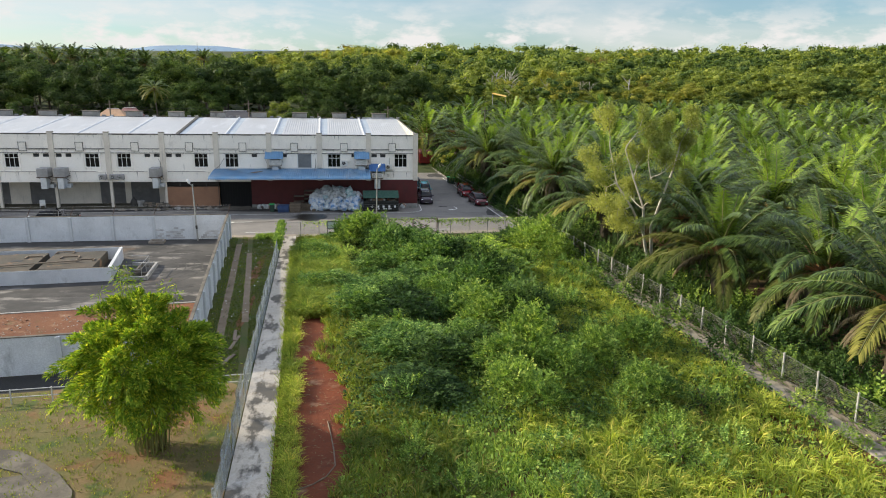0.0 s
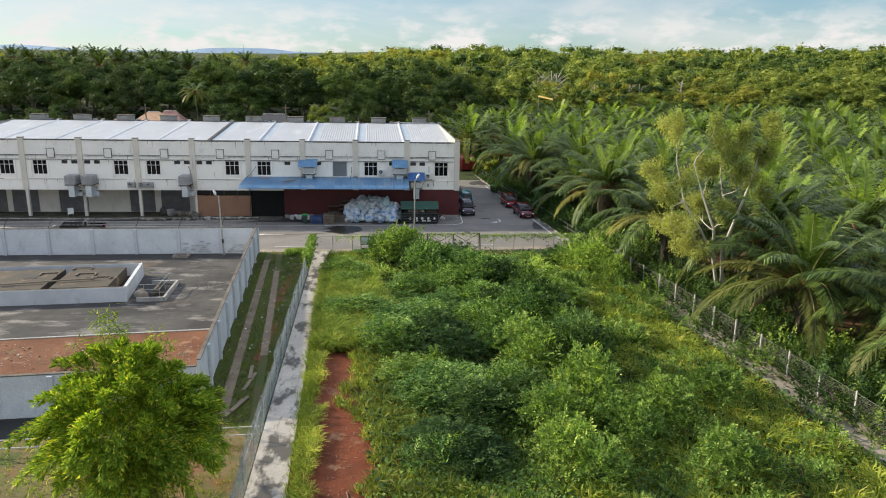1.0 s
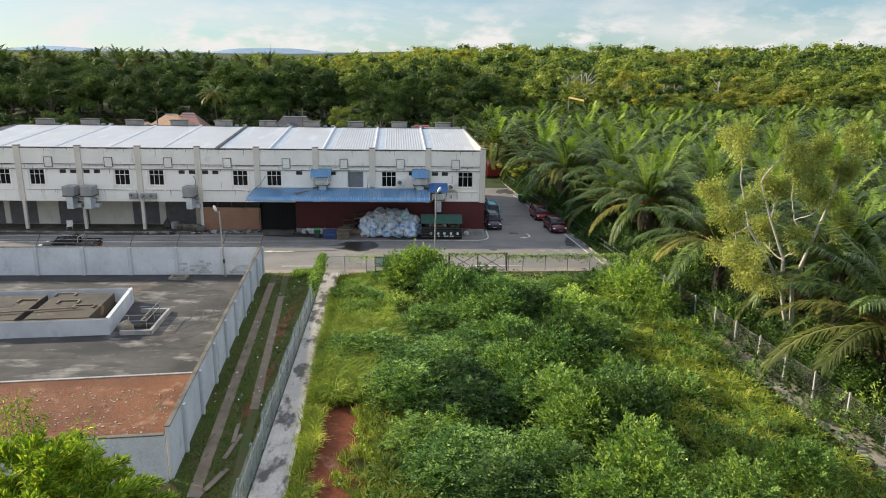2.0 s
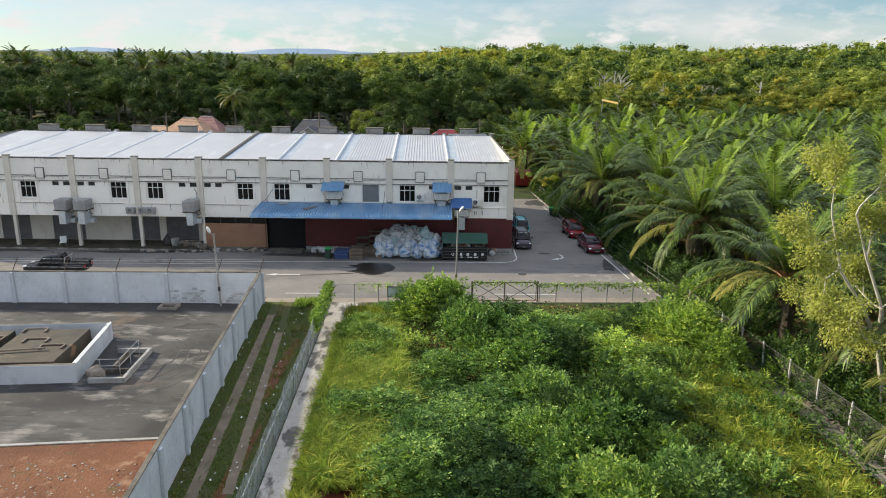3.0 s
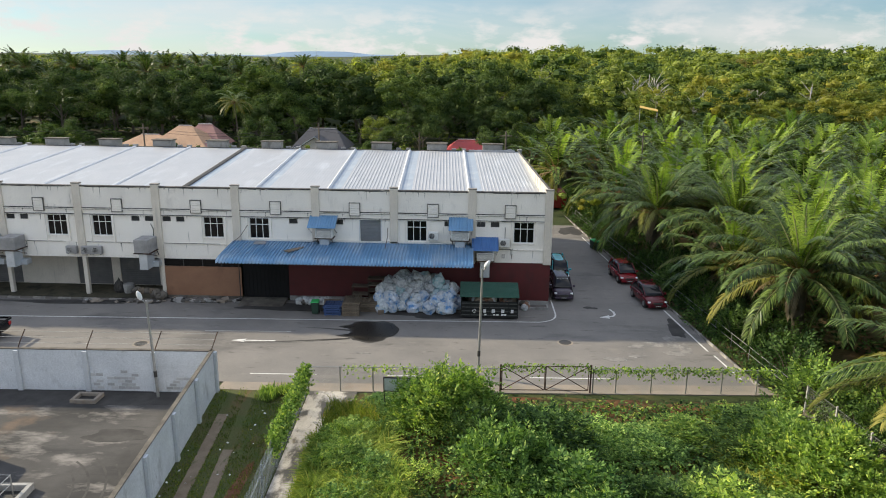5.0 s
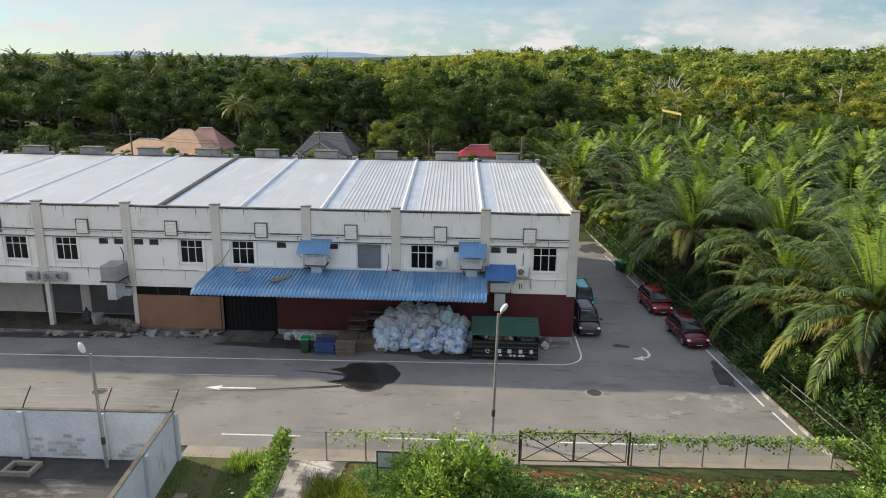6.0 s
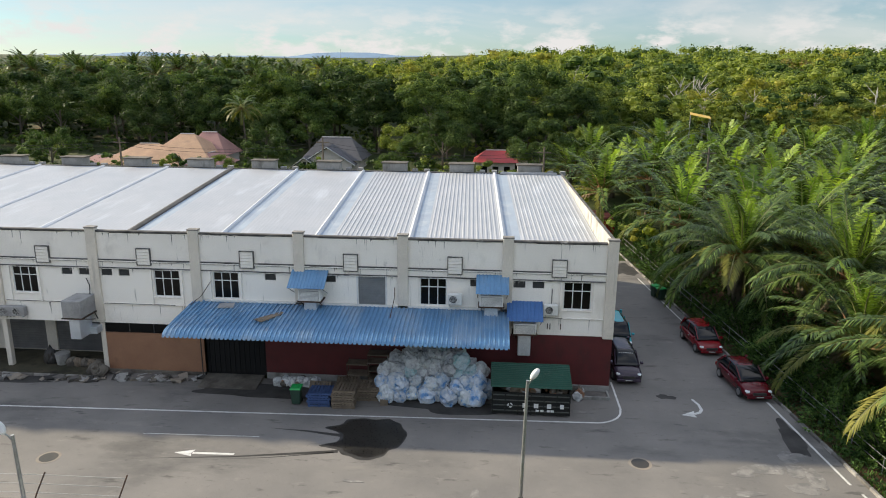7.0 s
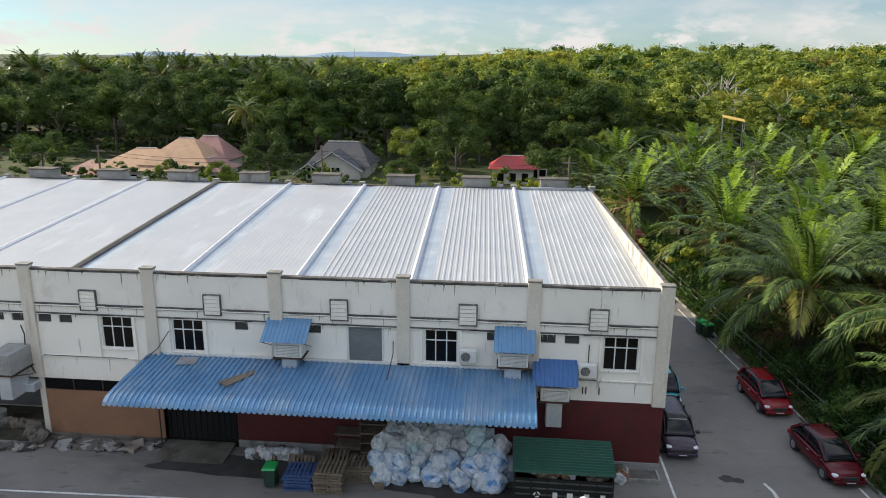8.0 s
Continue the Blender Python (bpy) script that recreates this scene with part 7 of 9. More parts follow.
def creeper(x0, x1, z, n, seed, spread=0.16, hang=0.35):
    r = np.random.default_rng(seed)
    t = r.random(n)
    drop = np.abs(r.normal(0, hang, n)) * (0.4 + 0.6 * np.abs(np.sin(t * 17)))
    p = np.stack([x0 + (x1 - x0) * t, 71.2 + 0.04 * (x0 + (x1 - x0) * t) + r.normal(0, spread, n), z + 0.08 - drop + r.normal(0, 0.04, n)], -1)
    s = r.uniform(0.09, 0.18, n)
    v, f = leaf_quads(p, r.normal(size=(n, 3)) + np.array([0, -0.4, 0.2]), s, s * 0.75, r, 0.2, np.array([[0, -0.6, 0.8]]), 0.6)
    return tagged(new("creeper", np_mesh("creeper", v, f, [M["weed_leaf"]])), "green creeper hanging over the fence", "creeper", kind="stuff")


creeper(-2.2, 6.6, 1.45, 520, 1)
creeper(6.7, 9.2, 1.6, 260, 2)
creeper(11.7, 22.2, 1.45, 1500, 3)
creeper(9.3, 11.7, 1.6, 160, 4)
r5 = np.random.default_rng(41)
for k in range(2):
    n = 2600
    p = np.stack([r5.normal(0, 0.16, n), r5.uniform(62.5, 70.6, n), 1.15 + 0.75 * np.sqrt(r5.random(n)) - 0.9 * r5.random(n) ** 3], -1)
    p[:, 0] += hoard_x(p[:, 1])
    s = r5.uniform(0.1, 0.2, n)
    v, f = leaf_quads(p, r5.normal(size=(n, 3)) + np.array([0.2, 0, 0.3]), s, s * 0.7, r5, 0.2, np.array([[0.5, -0.3, 0.8]]), 0.6)
    tagged(new("creeper", np_mesh("creeper", v, f, [M["weed_leaf"]])), "bright creeper climbing the sheet hoarding", "creeper", kind="stuff")

# notice board
board = thing("notice_board", pose(1.1, 68.5, 0), "grey notice board with two panels in a dark frame", "sign board")
for sx in (-0.68, 0.68):
    part("post", tubed([(sx, 0.03, -0.2), (sx, 0.03, 2.1)], 0.03, 6), M["dark_metal"], board)
part("frame", boxed(-0.72, 0.72, -0.02, 0.02, 1.3, 2.12), M["dark_metal"], board)
for a, b in ((-0.66, -0.02), (0.02, 0.66)):
    part("panel", boxed(a, b, -0.035, -0.021, 1.37, 2.05), M["duct"], board)

# guard rail along the side road
M["rail_grey"] = plain("rail_grey", (0.17, 0.17, 0.165), 0.6)
rail = thing("guard_rail", None, "low galvanised two-bar rail beside the side road", "railing", kind="structure")
rp = along(kerb_x, (72.0, 84.0, 96.0, 108.0, 122.0, 130.0), 1.2)
for z in (0.5, 0.95):
    part("bar", tubed([(x, y, z) for x, y in rp], 0.022, 6), M["rail_grey"], rail)
for i in range(len(rp) - 1):
    for s in np.linspace(0, 1, 6)[:-1]:
        x, y = rp[i][0] + (rp[i + 1][0] - rp[i][0]) * s, rp[i][1] + (rp[i + 1][1] - rp[i][1]) * s
        part("post", tubed([(x, y, -0.2), (x, y, 1.0)], 0.026, 6), M["rail_grey"], rail)
near_rail = thing("drain_rail", pose(-3.0, 35.9, 0, 0, 0, 4.5), "low white two-bar rail beside the drain", "railing", kind="structure")
for z in (0.35, 0.75):
    part("bar", tubed([(-23, 0, z), (0.3, 0, z)], 0.03, 6), M["post_white"], near_rail)
for x in np.arange(-22.6, 0.3, 1.9):
    part("post", tubed([(x, 0, -0.2), (x, 0, 0.8)], 0.035, 6), M["post_white"], near_rail)
slab("drain", [(-40, 33.6), (-7.0, 37.1), (-7.0, 39.3), (-40, 35.9)], -0.2, 0.0, M["pit"], "dark open drain below the wall", category="drain")
slab("near_path", blob_outline(-10.6, 26.0, 2.2, 2.6, r0), -0.2, 0.01, M["old_concrete"], "grey curved concrete path", category="path")

# ---- the basin in the yard ----
M["stained_slab"] = surf("stained_slab", (0.075, 0.055, 0.036), (0.032, 0.027, 0.02), 0.5, 0.92, 0, 0.5, 12.0, 0.02, [((0.045, 0.042, 0.03), 0.7, 0.5, 0.62, None, 0.8), ((0.3, 0.16, 0.08), 0.8, 0.6, 0.7, None, 0.6)])
for q, (cx, cy, rr, a0, a1) in enumerate(((-15.4, 59.6, 4.2, -0.9, 1.0), (-15.4, 59.6, 4.9, -1.0, 0.9), (-15.7, 59.2, 5.9, -0.8, 0.7), (-15.4, 59.8, 3.5, -0.7, 0.8))):
    arc = [(cx + rr * math.cos(a), cy + rr * math.sin(a)) for a in np.linspace(a0, a1, 14)]
    slab("tyre_mark", arc + [(cx + (x - cx) * (1 - 0.1 / rr), cy + (y - cy) * (1 - 0.1 / rr)) for x, y in reversed(arc)], -0.05, 0.004, M["damp"], "dark curved tyre mark on the yard", category="stain")
basin = thing("settling_basin", pose(-16.5, 56.35, 0, 0, 0, 6), "white-walled concrete settling basin with dark trenches", "basin")
for n_, b in (("front_wall", (-14, 0.35, 0, 0.25, -0.1, 1.1)), ("rear_wall", (-14, -0.2, 6.75, 7.0, -0.1, 1.1)), ("side_wall", (-14.25, -14.0, 0, 7.0, -0.1, 1.1))):
    wl_ = part(n_, boxed(*b, 0.02), M["render_white"], basin)
    part("coping", boxed(b[0] + 0.02, b[1] - 0.02, b[2] + 0.02, b[3] - 0.02, 1.095, 1.106), M["old_concrete"], wl_, "dark stained wall top")
bm = bmesh.new()
prism(bm, [(0.1, 0.25), (0.35, 0.25), (-0.05, 6.75), (-0.2, 7.0), (-0.3, 6.75)], -0.1, 1.1)
part("side_wall", bm, M["render_white"], basin)
# floor lies shallow; its black colour stands for the trenches' shaded depth
part("floor", boxed(-14, -0.05, 0.25, 6.75, -0.1, 0.03), M["pit"], basin, "shallow basin floor, black for the shade of deep trenches")
part("platform", boxed(-5.2, -1.15, 0.8, 6.1, 0.031, 0.98, 0.02), M["stained_slab"], basin)
part("platform", boxed(-13.4, -5.75, 0.75, 6.1, 0.031, 0.97, 0.02), M["stained_slab"], basin)
# flat black sheets drawn as open pits in the platform
for x, y, w, d in ((-7.5, 3.8, 0.8, 0.6), (-9.6, 2.2, 0.9, 0.7), (-8.2, 1.7, 0.7, 0.5), (-3.0, 3.2, 0.9, 0.5)):
    part("hatch", boxed(x - w / 2, x + w / 2, y - d / 2, y + d / 2, 0.95, 0.985), M["pit"], basin)
for k, (x, y) in enumerate(((-2.2, 3.3), (-3.6, 4.4), (-4.4, 6.15), (-6.4, 4.9))):
    fr = part("channel_frame", boxed(x - 0.7, x + 0.7, y - 0.04, y + 0.04, 0.99, 1.07), M["wood"], basin)
    part("rail", boxed(x - 0.7, x - 0.62, y - 0.6, y - 0.042, 0.99, 1.07), M["wood"], fr)
    part("rail", boxed(x + 0.62, x + 0.7, y - 0.6, y - 0.042, 0.99, 1.07), M["wood"], fr)
part("pipe", tubed([(-12, 1.4, 1.1), (-2.4, 2.6, 1.12)], 0.06, 8), M["wood"], basin)
sump = thing("sump_pit", pose(-14.65, 58.6, 0, 0, 0, 4), "open dark sump pit with concrete kerb and rusty rails", "pit")
for n_, b in (("kerb", (0.85, 1.05, -2.25, 2.25, -0.1, 0.3)), ("kerb", (-1.0, 0.85, -2.25, -2.05, -0.1, 0.3)), ("kerb", (-1.0, 0.85, 2.05, 2.25, -0.1, 0.3)), ("divider", (-1.0, 0.85, -0.9, -0.75, 0, 0.25)), ("divider", (-0.2, -0.05, -0.75, 1.6, 0, 0.42))):
    part(n_, boxed(*b, 0.01), M["old_concrete"] if n_ == "divider" else M["concrete"], sump)
# black sheet in place of the sump's shaded depth
part("water", boxed(-1.0, 0.85, -2.05, 2.05, 0.0, 0.02), M["pit"], sump)
for z in (0.6, 1.0):
    part("rail", tubed([(-1.0, -1.2, z), (0.4, -1.2, z), (0.45, 1.7, z), (-0.9, 1.8, z)], 0.025, 6), M["steel"], sump)
for x, y in ((0.4, -1.2), (0.45, 0.3), (0.45, 1.7), (-0.7, -1.2)):
    part("post", tubed([(x, y, 0), (x, y, 1.02)], 0.03, 6), M["steel"], sump)
hatch = thing("yard_chamber", pose(-16.0, 69.2, 0), "low square concrete chamber with a dark opening", "chamber")
for b in ((-0.7, 0.7, -0.5, -0.35, -0.1, 0.22), (-0.7, 0.7, 0.35, 0.5, -0.1, 0.22), (-0.7, -0.52, -0.35, 0.35, -0.1, 0.22), (0.52, 0.7, -0.35, 0.35, -0.1, 0.22)):
    part("kerb", boxed(*b, 0.012), M["shoulder"], hatch)
# black sheet for the shaded inside of the chamber
part("opening", boxed(-0.52, 0.52, -0.35, 0.35, 0.0, 0.03), M["pit"], hatch)


# ---- street lamps ----
def street_lamp(x, y, h, head_dir, lean):
    p = thing("street_lamp", pose(x, y, 0, 0, lean, 0), "grey steel street lamp with a white egg-shaped head", "street lamp", "street lamps")
    part("pole", tubed([(0, 0, -0.3), (0, 0, h * 0.5), (0, 0, h)], 0.085, 10, 0.06), M["steel"], p)
    part("sleeve", tubed([(0, 0, 1.2), (0, 0, 1.55)], 0.095, 10), M["dark_metal"], p)
    a = Vector((head_dir, -0.15, 0))
    part("arm", tubed([(0, 0, h - 0.25), a * 0.18 + Vector((0, 0, h - 0.02)), a * 0.34 + Vector((0, 0, h + 0.12))], 0.03, 6), M["steel"], p)
    bm = bmesh.new()
    bmesh.ops.create_uvsphere(bm, u_segments=16, v_segments=10, radius=0.145)
    for v in bm.verts:
        v.co.x *= 1.9
        v.co.z *= 0.85
        v.co.x += 0.1 * abs(v.co.z)
    bmesh.ops.rotate(bm, verts=bm.verts, matrix=Matrix.Rotation(radians(-95 * head_dir), 3, 'Y'))
    bmesh.ops.translate(bm, verts=bm.verts, vec=a * 0.42 + Vector((0, 0, h + 0.3)))
    part("lamp_head", bm, M["lamp_head"], p, "white lamp head", smooth=True)
    return p


street_lamp(5.42, 73.75, 6.6, 0.6, 1.0)
street_lamp(-12.3, 69.75, 5.6, -0.75, -1.5)


# ---- loading area ----
def pallet(m, mt, label):
    p = thing("pallet", m, label, "pallet", "pallets")
    for i in range(7):
        x = -0.6 + i * 0.19
        part("deck_board", PLANK[mt], None, p, m=Matrix.Translation((x, -0.55, 0.11)))
    for y in (-0.5, 0, 0.5):
        part("stringer", STRINGER[mt], None, p, m=Matrix.Translation((-0.6, y - 0.045, 0.03)))
    for x in (-0.55, 0.0, 0.5):
        part("base_board", BASE[mt], None, p, m=Matrix.Translation((x, -0.55, 0.0)))


PLANK = {k: mesh_of("deck_board", boxed(0, 0.12, 0, 1.1, 0, 0.025), M[k]) for k in ("wood", "wood_blue")}
STRINGER = {k: mesh_of("stringer", boxed(0, 1.26, 0, 0.09, 0, 0.078), M[k]) for k in ("wood", "wood_blue")}
BASE = {k: mesh_of("base_board", boxed(0, 0.1, 0, 1.1, 0, 0.028), M[k]) for k in ("wood", "wood_blue")}
rq = np.random.default_rng(12)
for x, y, n, mt, lab in ((-5.35, 84.05, 6, "wood_blue", "blue painted pallet in a stack"), (-3.95, 83.95, 8, "wood", "weathered wooden pallet in a stack"), (-4.1, 85.4, 6, "wood", "weathered wooden pallet in a stack"), (-2.75, 85.0, 6, "wood", "weathered wooden pallet in a stack")):
    for k in range(n):
        pallet(pose(x + rq.normal(0, 0.03), y + rq.normal(0, 0.03), 0.136 * k, 0, 0, rq.normal(2, 2)), mt, lab)
pallet(pose(-5.7, 85.35, 0.1, 62, 0, -4), "wood", "grey pallet leaning against the rubbish")
for x, y, w, h, n in ((-3.6, 86.45, 1.25, 1.6, 3), (-2.35, 86.3, 1.2, 2.3, 5)):
    rk = thing("stillage", pose(x, y, 0), "dark steel stillage rack with wooden boards", "rack", "racks")
    for sx in (-w / 2, w / 2):
        for sy in (-0.35, 0.35):
            part("upright", boxed(sx - 0.03, sx + 0.03, sy - 0.03, sy + 0.03, 0, h), M["rust"], rk)
    for k in range(n):
        part("board", boxed(-w / 2 - 0.03, w / 2 + 0.03, -0.4, 0.4, 0.15 + (h - 0.3) * k / max(1, n - 1), 0.21 + (h - 0.3) * k / max(1, n - 1)), M["wood"], rk)


def wheelie(x, y, rot, label="dark green wheeled bin with a bright green lid"):
    p = thing("wheelie_bin", pose(x, y, 0, 0, 0, rot), label, "bin", "wheeled bins")
    bm = bmesh.new()
    vs = box(bm, -0.29, 0.29, -0.35, 0.35, 0.08, 0.98)
    for v in vs[:4]:
        v.co.x *= 0.78
        v.co.y *= 0.75
    bmesh.ops.bevel(bm, geom=list(bm.edges), offset=0.03, segments=1, affect='EDGES')
    part("body", bm, M["bin_green"], p)
    bm = bmesh.new()
    vs = box(bm, -0.31, 0.31, -0.38, 0.36, 0.985, 1.06)
    for v in vs[4:]:
        v.co.x *= 0.85
        v.co.y *= 0.85
    part("lid", bm, M["lid_green"], p, "bright green lid")
    for sx in (-0.24, 0.24):
        bm = bmesh.new()
        bmesh.ops.create_cone(bm, cap_ends=True, segments=14, radius1=0.1, radius2=0.1, depth=0.05, matrix=Matrix.Translation((sx, 0.3, 0.1)) @ Matrix.Rotation(radians(90), 4, 'Y'))
        part("wheel", bm, M["rubber"], p)
    part("handle", tubed([(-0.22, 0.4, 0.95), (0.22, 0.4, 0.95)], 0.018, 6), M["bin_green"], p)


wheelie(-6.62, 83.85, 4)
for k in range(2):
    wheelie(17.75 + 0.28 * k, 105.6 - 0.75 * k, -60, "dark green wheeled bin with bright green lid by the kerb")

# plastic bags of scrap, heaped against the maroon wall
BAG_MATS = []
for k, (c1, c2, st) in enumerate((((0.68, 0.71, 0.73), (0.45, 0.52, 0.56), (0.1, 0.3, 0.62)), ((0.66, 0.67, 0.67), (0.44, 0.455, 0.46), (0.3, 0.31, 0.32)), ((0.55, 0.66, 0.68), (0.4, 0.52, 0.55), (0.22, 0.48, 0.5)), ((0.7, 0.72, 0.74), (0.3, 0.46, 0.68), (0.08, 0.26, 0.6)))):
    mt = surf("bag_plastic_%d" % k, c1, c2, 2.2, 0.25, 0, 0.5, 7.0, 0.03, [(st, 2.6, 0.55, 0.62, None, 0.8)], vary=0.14)
    mt.node_tree.nodes["Principled BSDF"].inputs["Transmission Weight"].default_value = 0.12
    BAG_MATS.append(mt)


def bag_mesh(seed, mat):
    r = np.random.default_rng(seed)
    bm = bmesh.new()
    bmesh.ops.create_icosphere(bm, subdivisions=3, radius=0.5)
    off = Vector(r.uniform(0, 50, 3))
    for v in bm.verts:
        d = v.co.normalized()
        k = 1 + 0.2 * noise.noise(d * 1.6 + off) + 0.2 * noise.noise(d * 3.6 + off) + 0.16 * abs(noise.noise(d * 7.0 + off))
        v.co = Vector((d.x * 0.5, d.y * 0.46, d.z * 0.54)) * k
        if d.z < -0.55:
            v.co.z = max(v.co.z, -0.36)
        if d.z > 0.88:
            v.co.z += 0.16 * (d.z - 0.88) / 0.12
            v.co.x *= 0.6
            v.co.y *= 0.6
    return mesh_of("scrap_bag", bm, mat)


solid("sack", bag_mesh(345, M["shoulder"]), None, "brown stained sack lying in the sump", "sack", m=pose(-15.3, 56.9, 0.36, 0, 20, 30)).scale = (1.0, 0.8, 0.7)
BAGS = [bag_mesh(300 + i, BAG_MATS[i % 4]) for i in range(8)]
rg = np.random.default_rng(15)
heap = [(-1.75, 84.85, 0.35)]
for row, (y, z, x0, x1) in enumerate(((84.75, 0.36, -1.6, 3.9), (84.95, 1.0, -2.0, 4.2), (85.55, 1.42, -1.7, 3.9), (85.5, 0.5, -1.9, 4.1), (86.15, 1.75, -1.2, 3.4), (86.2, 1.1, -1.6, 3.8), (86.55, 2.05, -0.7, 2.9), (86.0, 2.1, -0.4, 2.4), (85.75, 1.85, -0.9, 3.0))):
    x = x0
    while x < x1:
        heap.append((x + rg.normal(0, 0.1), y + rg.normal(0, 0.1), z + rg.normal(0, 0.1)))
        x += rg.uniform(0.6, 0.78)
for x, y, z in heap:
    s = rg.uniform(0.85, 1.15)
    low = z < 0.6
    k = int(rg.choice([1, 5, 1, 5, 1, 5, 2])) if z > 1.2 else int(rg.choice([0, 3, 4, 7, 3, 7]))
    m = pose(x, y, max(z, 0.33 * s), rg.normal(0, 8 if low else 30), rg.normal(0, 8 if low else 30), rg.uniform(0, 360))
    ob = solid("scrap_bag", BAGS[k], None, "bulging clear plastic bag of scrap " + ("at the foot of the heap" if low else "in a heap"), "plastic bag", group="scrap bags", m=m)
    ob.scale = (s, s, s)
solid("cardboard_box", boxed(-0.22, 0.22, -0.18, 0.18, 0, 0.3, 0.01), M["wood"], "small brown cardboard box below the bags", "box", m=pose(-1.75, 84.2, 0, 0, 0, 8))

# rubbish skip with a green sheet roof
M["skip_black"] = surf("skip_black", (0.012, 0.014, 0.013), (0.022, 0.022, 0.02), 1.5, 0.7, 0.0, 0.15, 20.0, 0.004, [((0.06, 0.04, 0.025), 1.4, 0.62, 0.74, None, 0.5)], spec=0.3)
M["skip_rib"] = surf("skip_rib", (0.06, 0.066, 0.06), (0.1, 0.1, 0.09), 2.0, 0.55, 0.2, 0.15, 20.0, 0.004, [((0.1, 0.05, 0.03), 2.0, 0.6, 0.72, None, 0.6)])
skip = thing("rubbish_skip", pose(6.35, 84.35, 0), "black steel rubbish skip under a green sheet roof", "skip")
part("front_panel", boxed(-2.1, 2.1, -0.8, -0.74, 0.12, 1.35), M["skip_black"], skip)
part("rear_panel", boxed(-2.1, 2.1, 0.74, 0.8, 0.12, 1.95), M["skip_black"], skip)
for sx in (-2.1, 2.04):
    part("end_panel", boxed(sx, sx + 0.06, -0.74, 0.74, 0.12, 1.6), M["skip_black"], skip)
part("floor", boxed(-2.04, 2.04, -0.74, 0.74, 0.12, 0.2), M["skip_black"], skip)
for k in range(4):
    part("rib", boxed(-2.12, 2.12, -0.86, -0.801, 0.28 + 0.3 * k, 0.34 + 0.3 * k, 0.01), M["skip_rib"], skip)
for k in range(7):
    part("stiffener", boxed(-2.1 + 0.69 * k, -2.04 + 0.69 * k, -0.86, -0.842, 0.12, 1.35), M["skip_black"], skip)
bm = bmesh.new()
n = 12
grid = []
for i in range(n + 1):
    s = i / n
    y, z = -0.95 + 1.85 * s, 1.72 + 0.5 * s
    for q, (dy, dz) in enumerate(((0, 0), (0.03, 0.1), (0.07, 0.1), (0.1, 0.0))):
        grid.append([bm.verts.new((x, y + dy, z + dz)) for x in (-2.18, 2.15)])
for u, v in zip(grid, grid[1:]):
    bm.faces.new((u[0], u[1], v[1], v[0]))
part("roof_sheet", bm, M["green_sheet"], skip, "green corrugated roof sheet")
for sx in (-2.07, 2.07):
    for sy, h in ((-0.8, 1.76), (0.77, 2.18)):
        part("post", boxed(sx - 0.03, sx + 0.03, sy - 0.03, sy + 0.03, 0.12, h), M["skip_black"], skip)
for k, (x, w) in enumerate(((-0.35, 0.2), (0.28, 0.24), (0.98, 0.22), (1.66, 0.2))):      # painted mark: plain blocks
    bm = bmesh.new()
    box(bm, x - w / 2, x + w / 2, -0.872, -0.862, 0.52, 0.78)
    part("painted_mark", bm, M["letter_white"], skip)
bm = bmesh.new()
for k in range(3):
    a = k * 2.094
    vs = [(-1.12 + 0.15 * math.cos(a + d), 0.64 + 0.15 * math.sin(a + d)) for d in (0, 0.8, 1.5)] + [(-1.12 + 0.08 * math.cos(a + d), 0.64 + 0.08 * math.sin(a + d)) for d in (1.4, 0.7, 0.1)]
    lo = [bm.verts.new((x, -0.868, z)) for x, z in vs]
    bm.faces.new(lo)
part("painted_mark", bm, M["letter_white"], skip)
for x in (-0.3, 0.35, 0.6, 0.95, 1.15):
    part("painted_bar", boxed(x - 0.09, x + 0.09, -0.872, -0.862, 0.31, 0.43), M["letter_white"], skip)
RUB = [bag_mesh(330 + i, mt) for i, mt in enumerate((M["old_concrete"], M["wood"], BAG_MATS[1], M["brown_panel"]))]


def rubbish(n, x0, x1, y0, y1, z, seed, size, label):
    r = np.random.default_rng(seed)
    for k in range(n):
        ob = solid("refuse_lump", RUB[int(r.integers(0, 4))], None, label, "rubbish", group="rubbish", m=pose(r.uniform(x0, x1), r.uniform(y0, y1), z + r.uniform(0.0, 0.12), r.uniform(0, 360), r.uniform(0, 360), 0))
        s = size * r.uniform(0.6, 1.3)
        ob.scale = (s, s, s * 0.7)


rubbish(26, 4.6, 8.2, 83.75, 84.75, 1.3, 51, 0.5, "mixed rubbish bundle in the skip")
rubbish(20, -8.5, -6.2, 85.8, 86.6, 0.15, 52, 0.45, "torn white plastic and card rubbish by the wall")
rubbish(5, 8.9, 9.4, 85.7, 86.4, 0.2, 53, 0.5, "rubbish bundle beside the skip")
for k in range(6):
    solid("rubbish_sack", BAGS[1 + 4 * (k % 2)], None, "crumpled white plastic sack on the ground", "plastic bag", group="rubbish", m=pose(-8.3 + 0.42 * k, 86.1 + 0.1 * (k % 2), 0.2, 70, 10 * k, 40 * k)).scale = (0.75, 0.75, 0.6)
bed = thing("planter_kerb", pose(9.95, 86.2, 0), "low concrete kerb bed at the building corner", "kerb")
for b in ((-1.0, 1.0, -0.35, -0.25, -0.1, 0.18), (-1.0, -0.9, -0.25, 0.6, -0.1, 0.18), (0.9, 1.0, -0.25, 0.6, -0.1, 0.18)):
    part("kerb", boxed(*b, 0.012), M["concrete"], bed)
part("soil", boxed(-0.9, 0.9, -0.25, 0.6, -0.1, 0.08), M["kerb_black"], bed)
bm = bmesh.new()
vs = box(bm, -13.0, -9.5, 85.3, 86.95, -0.1, 0.2)
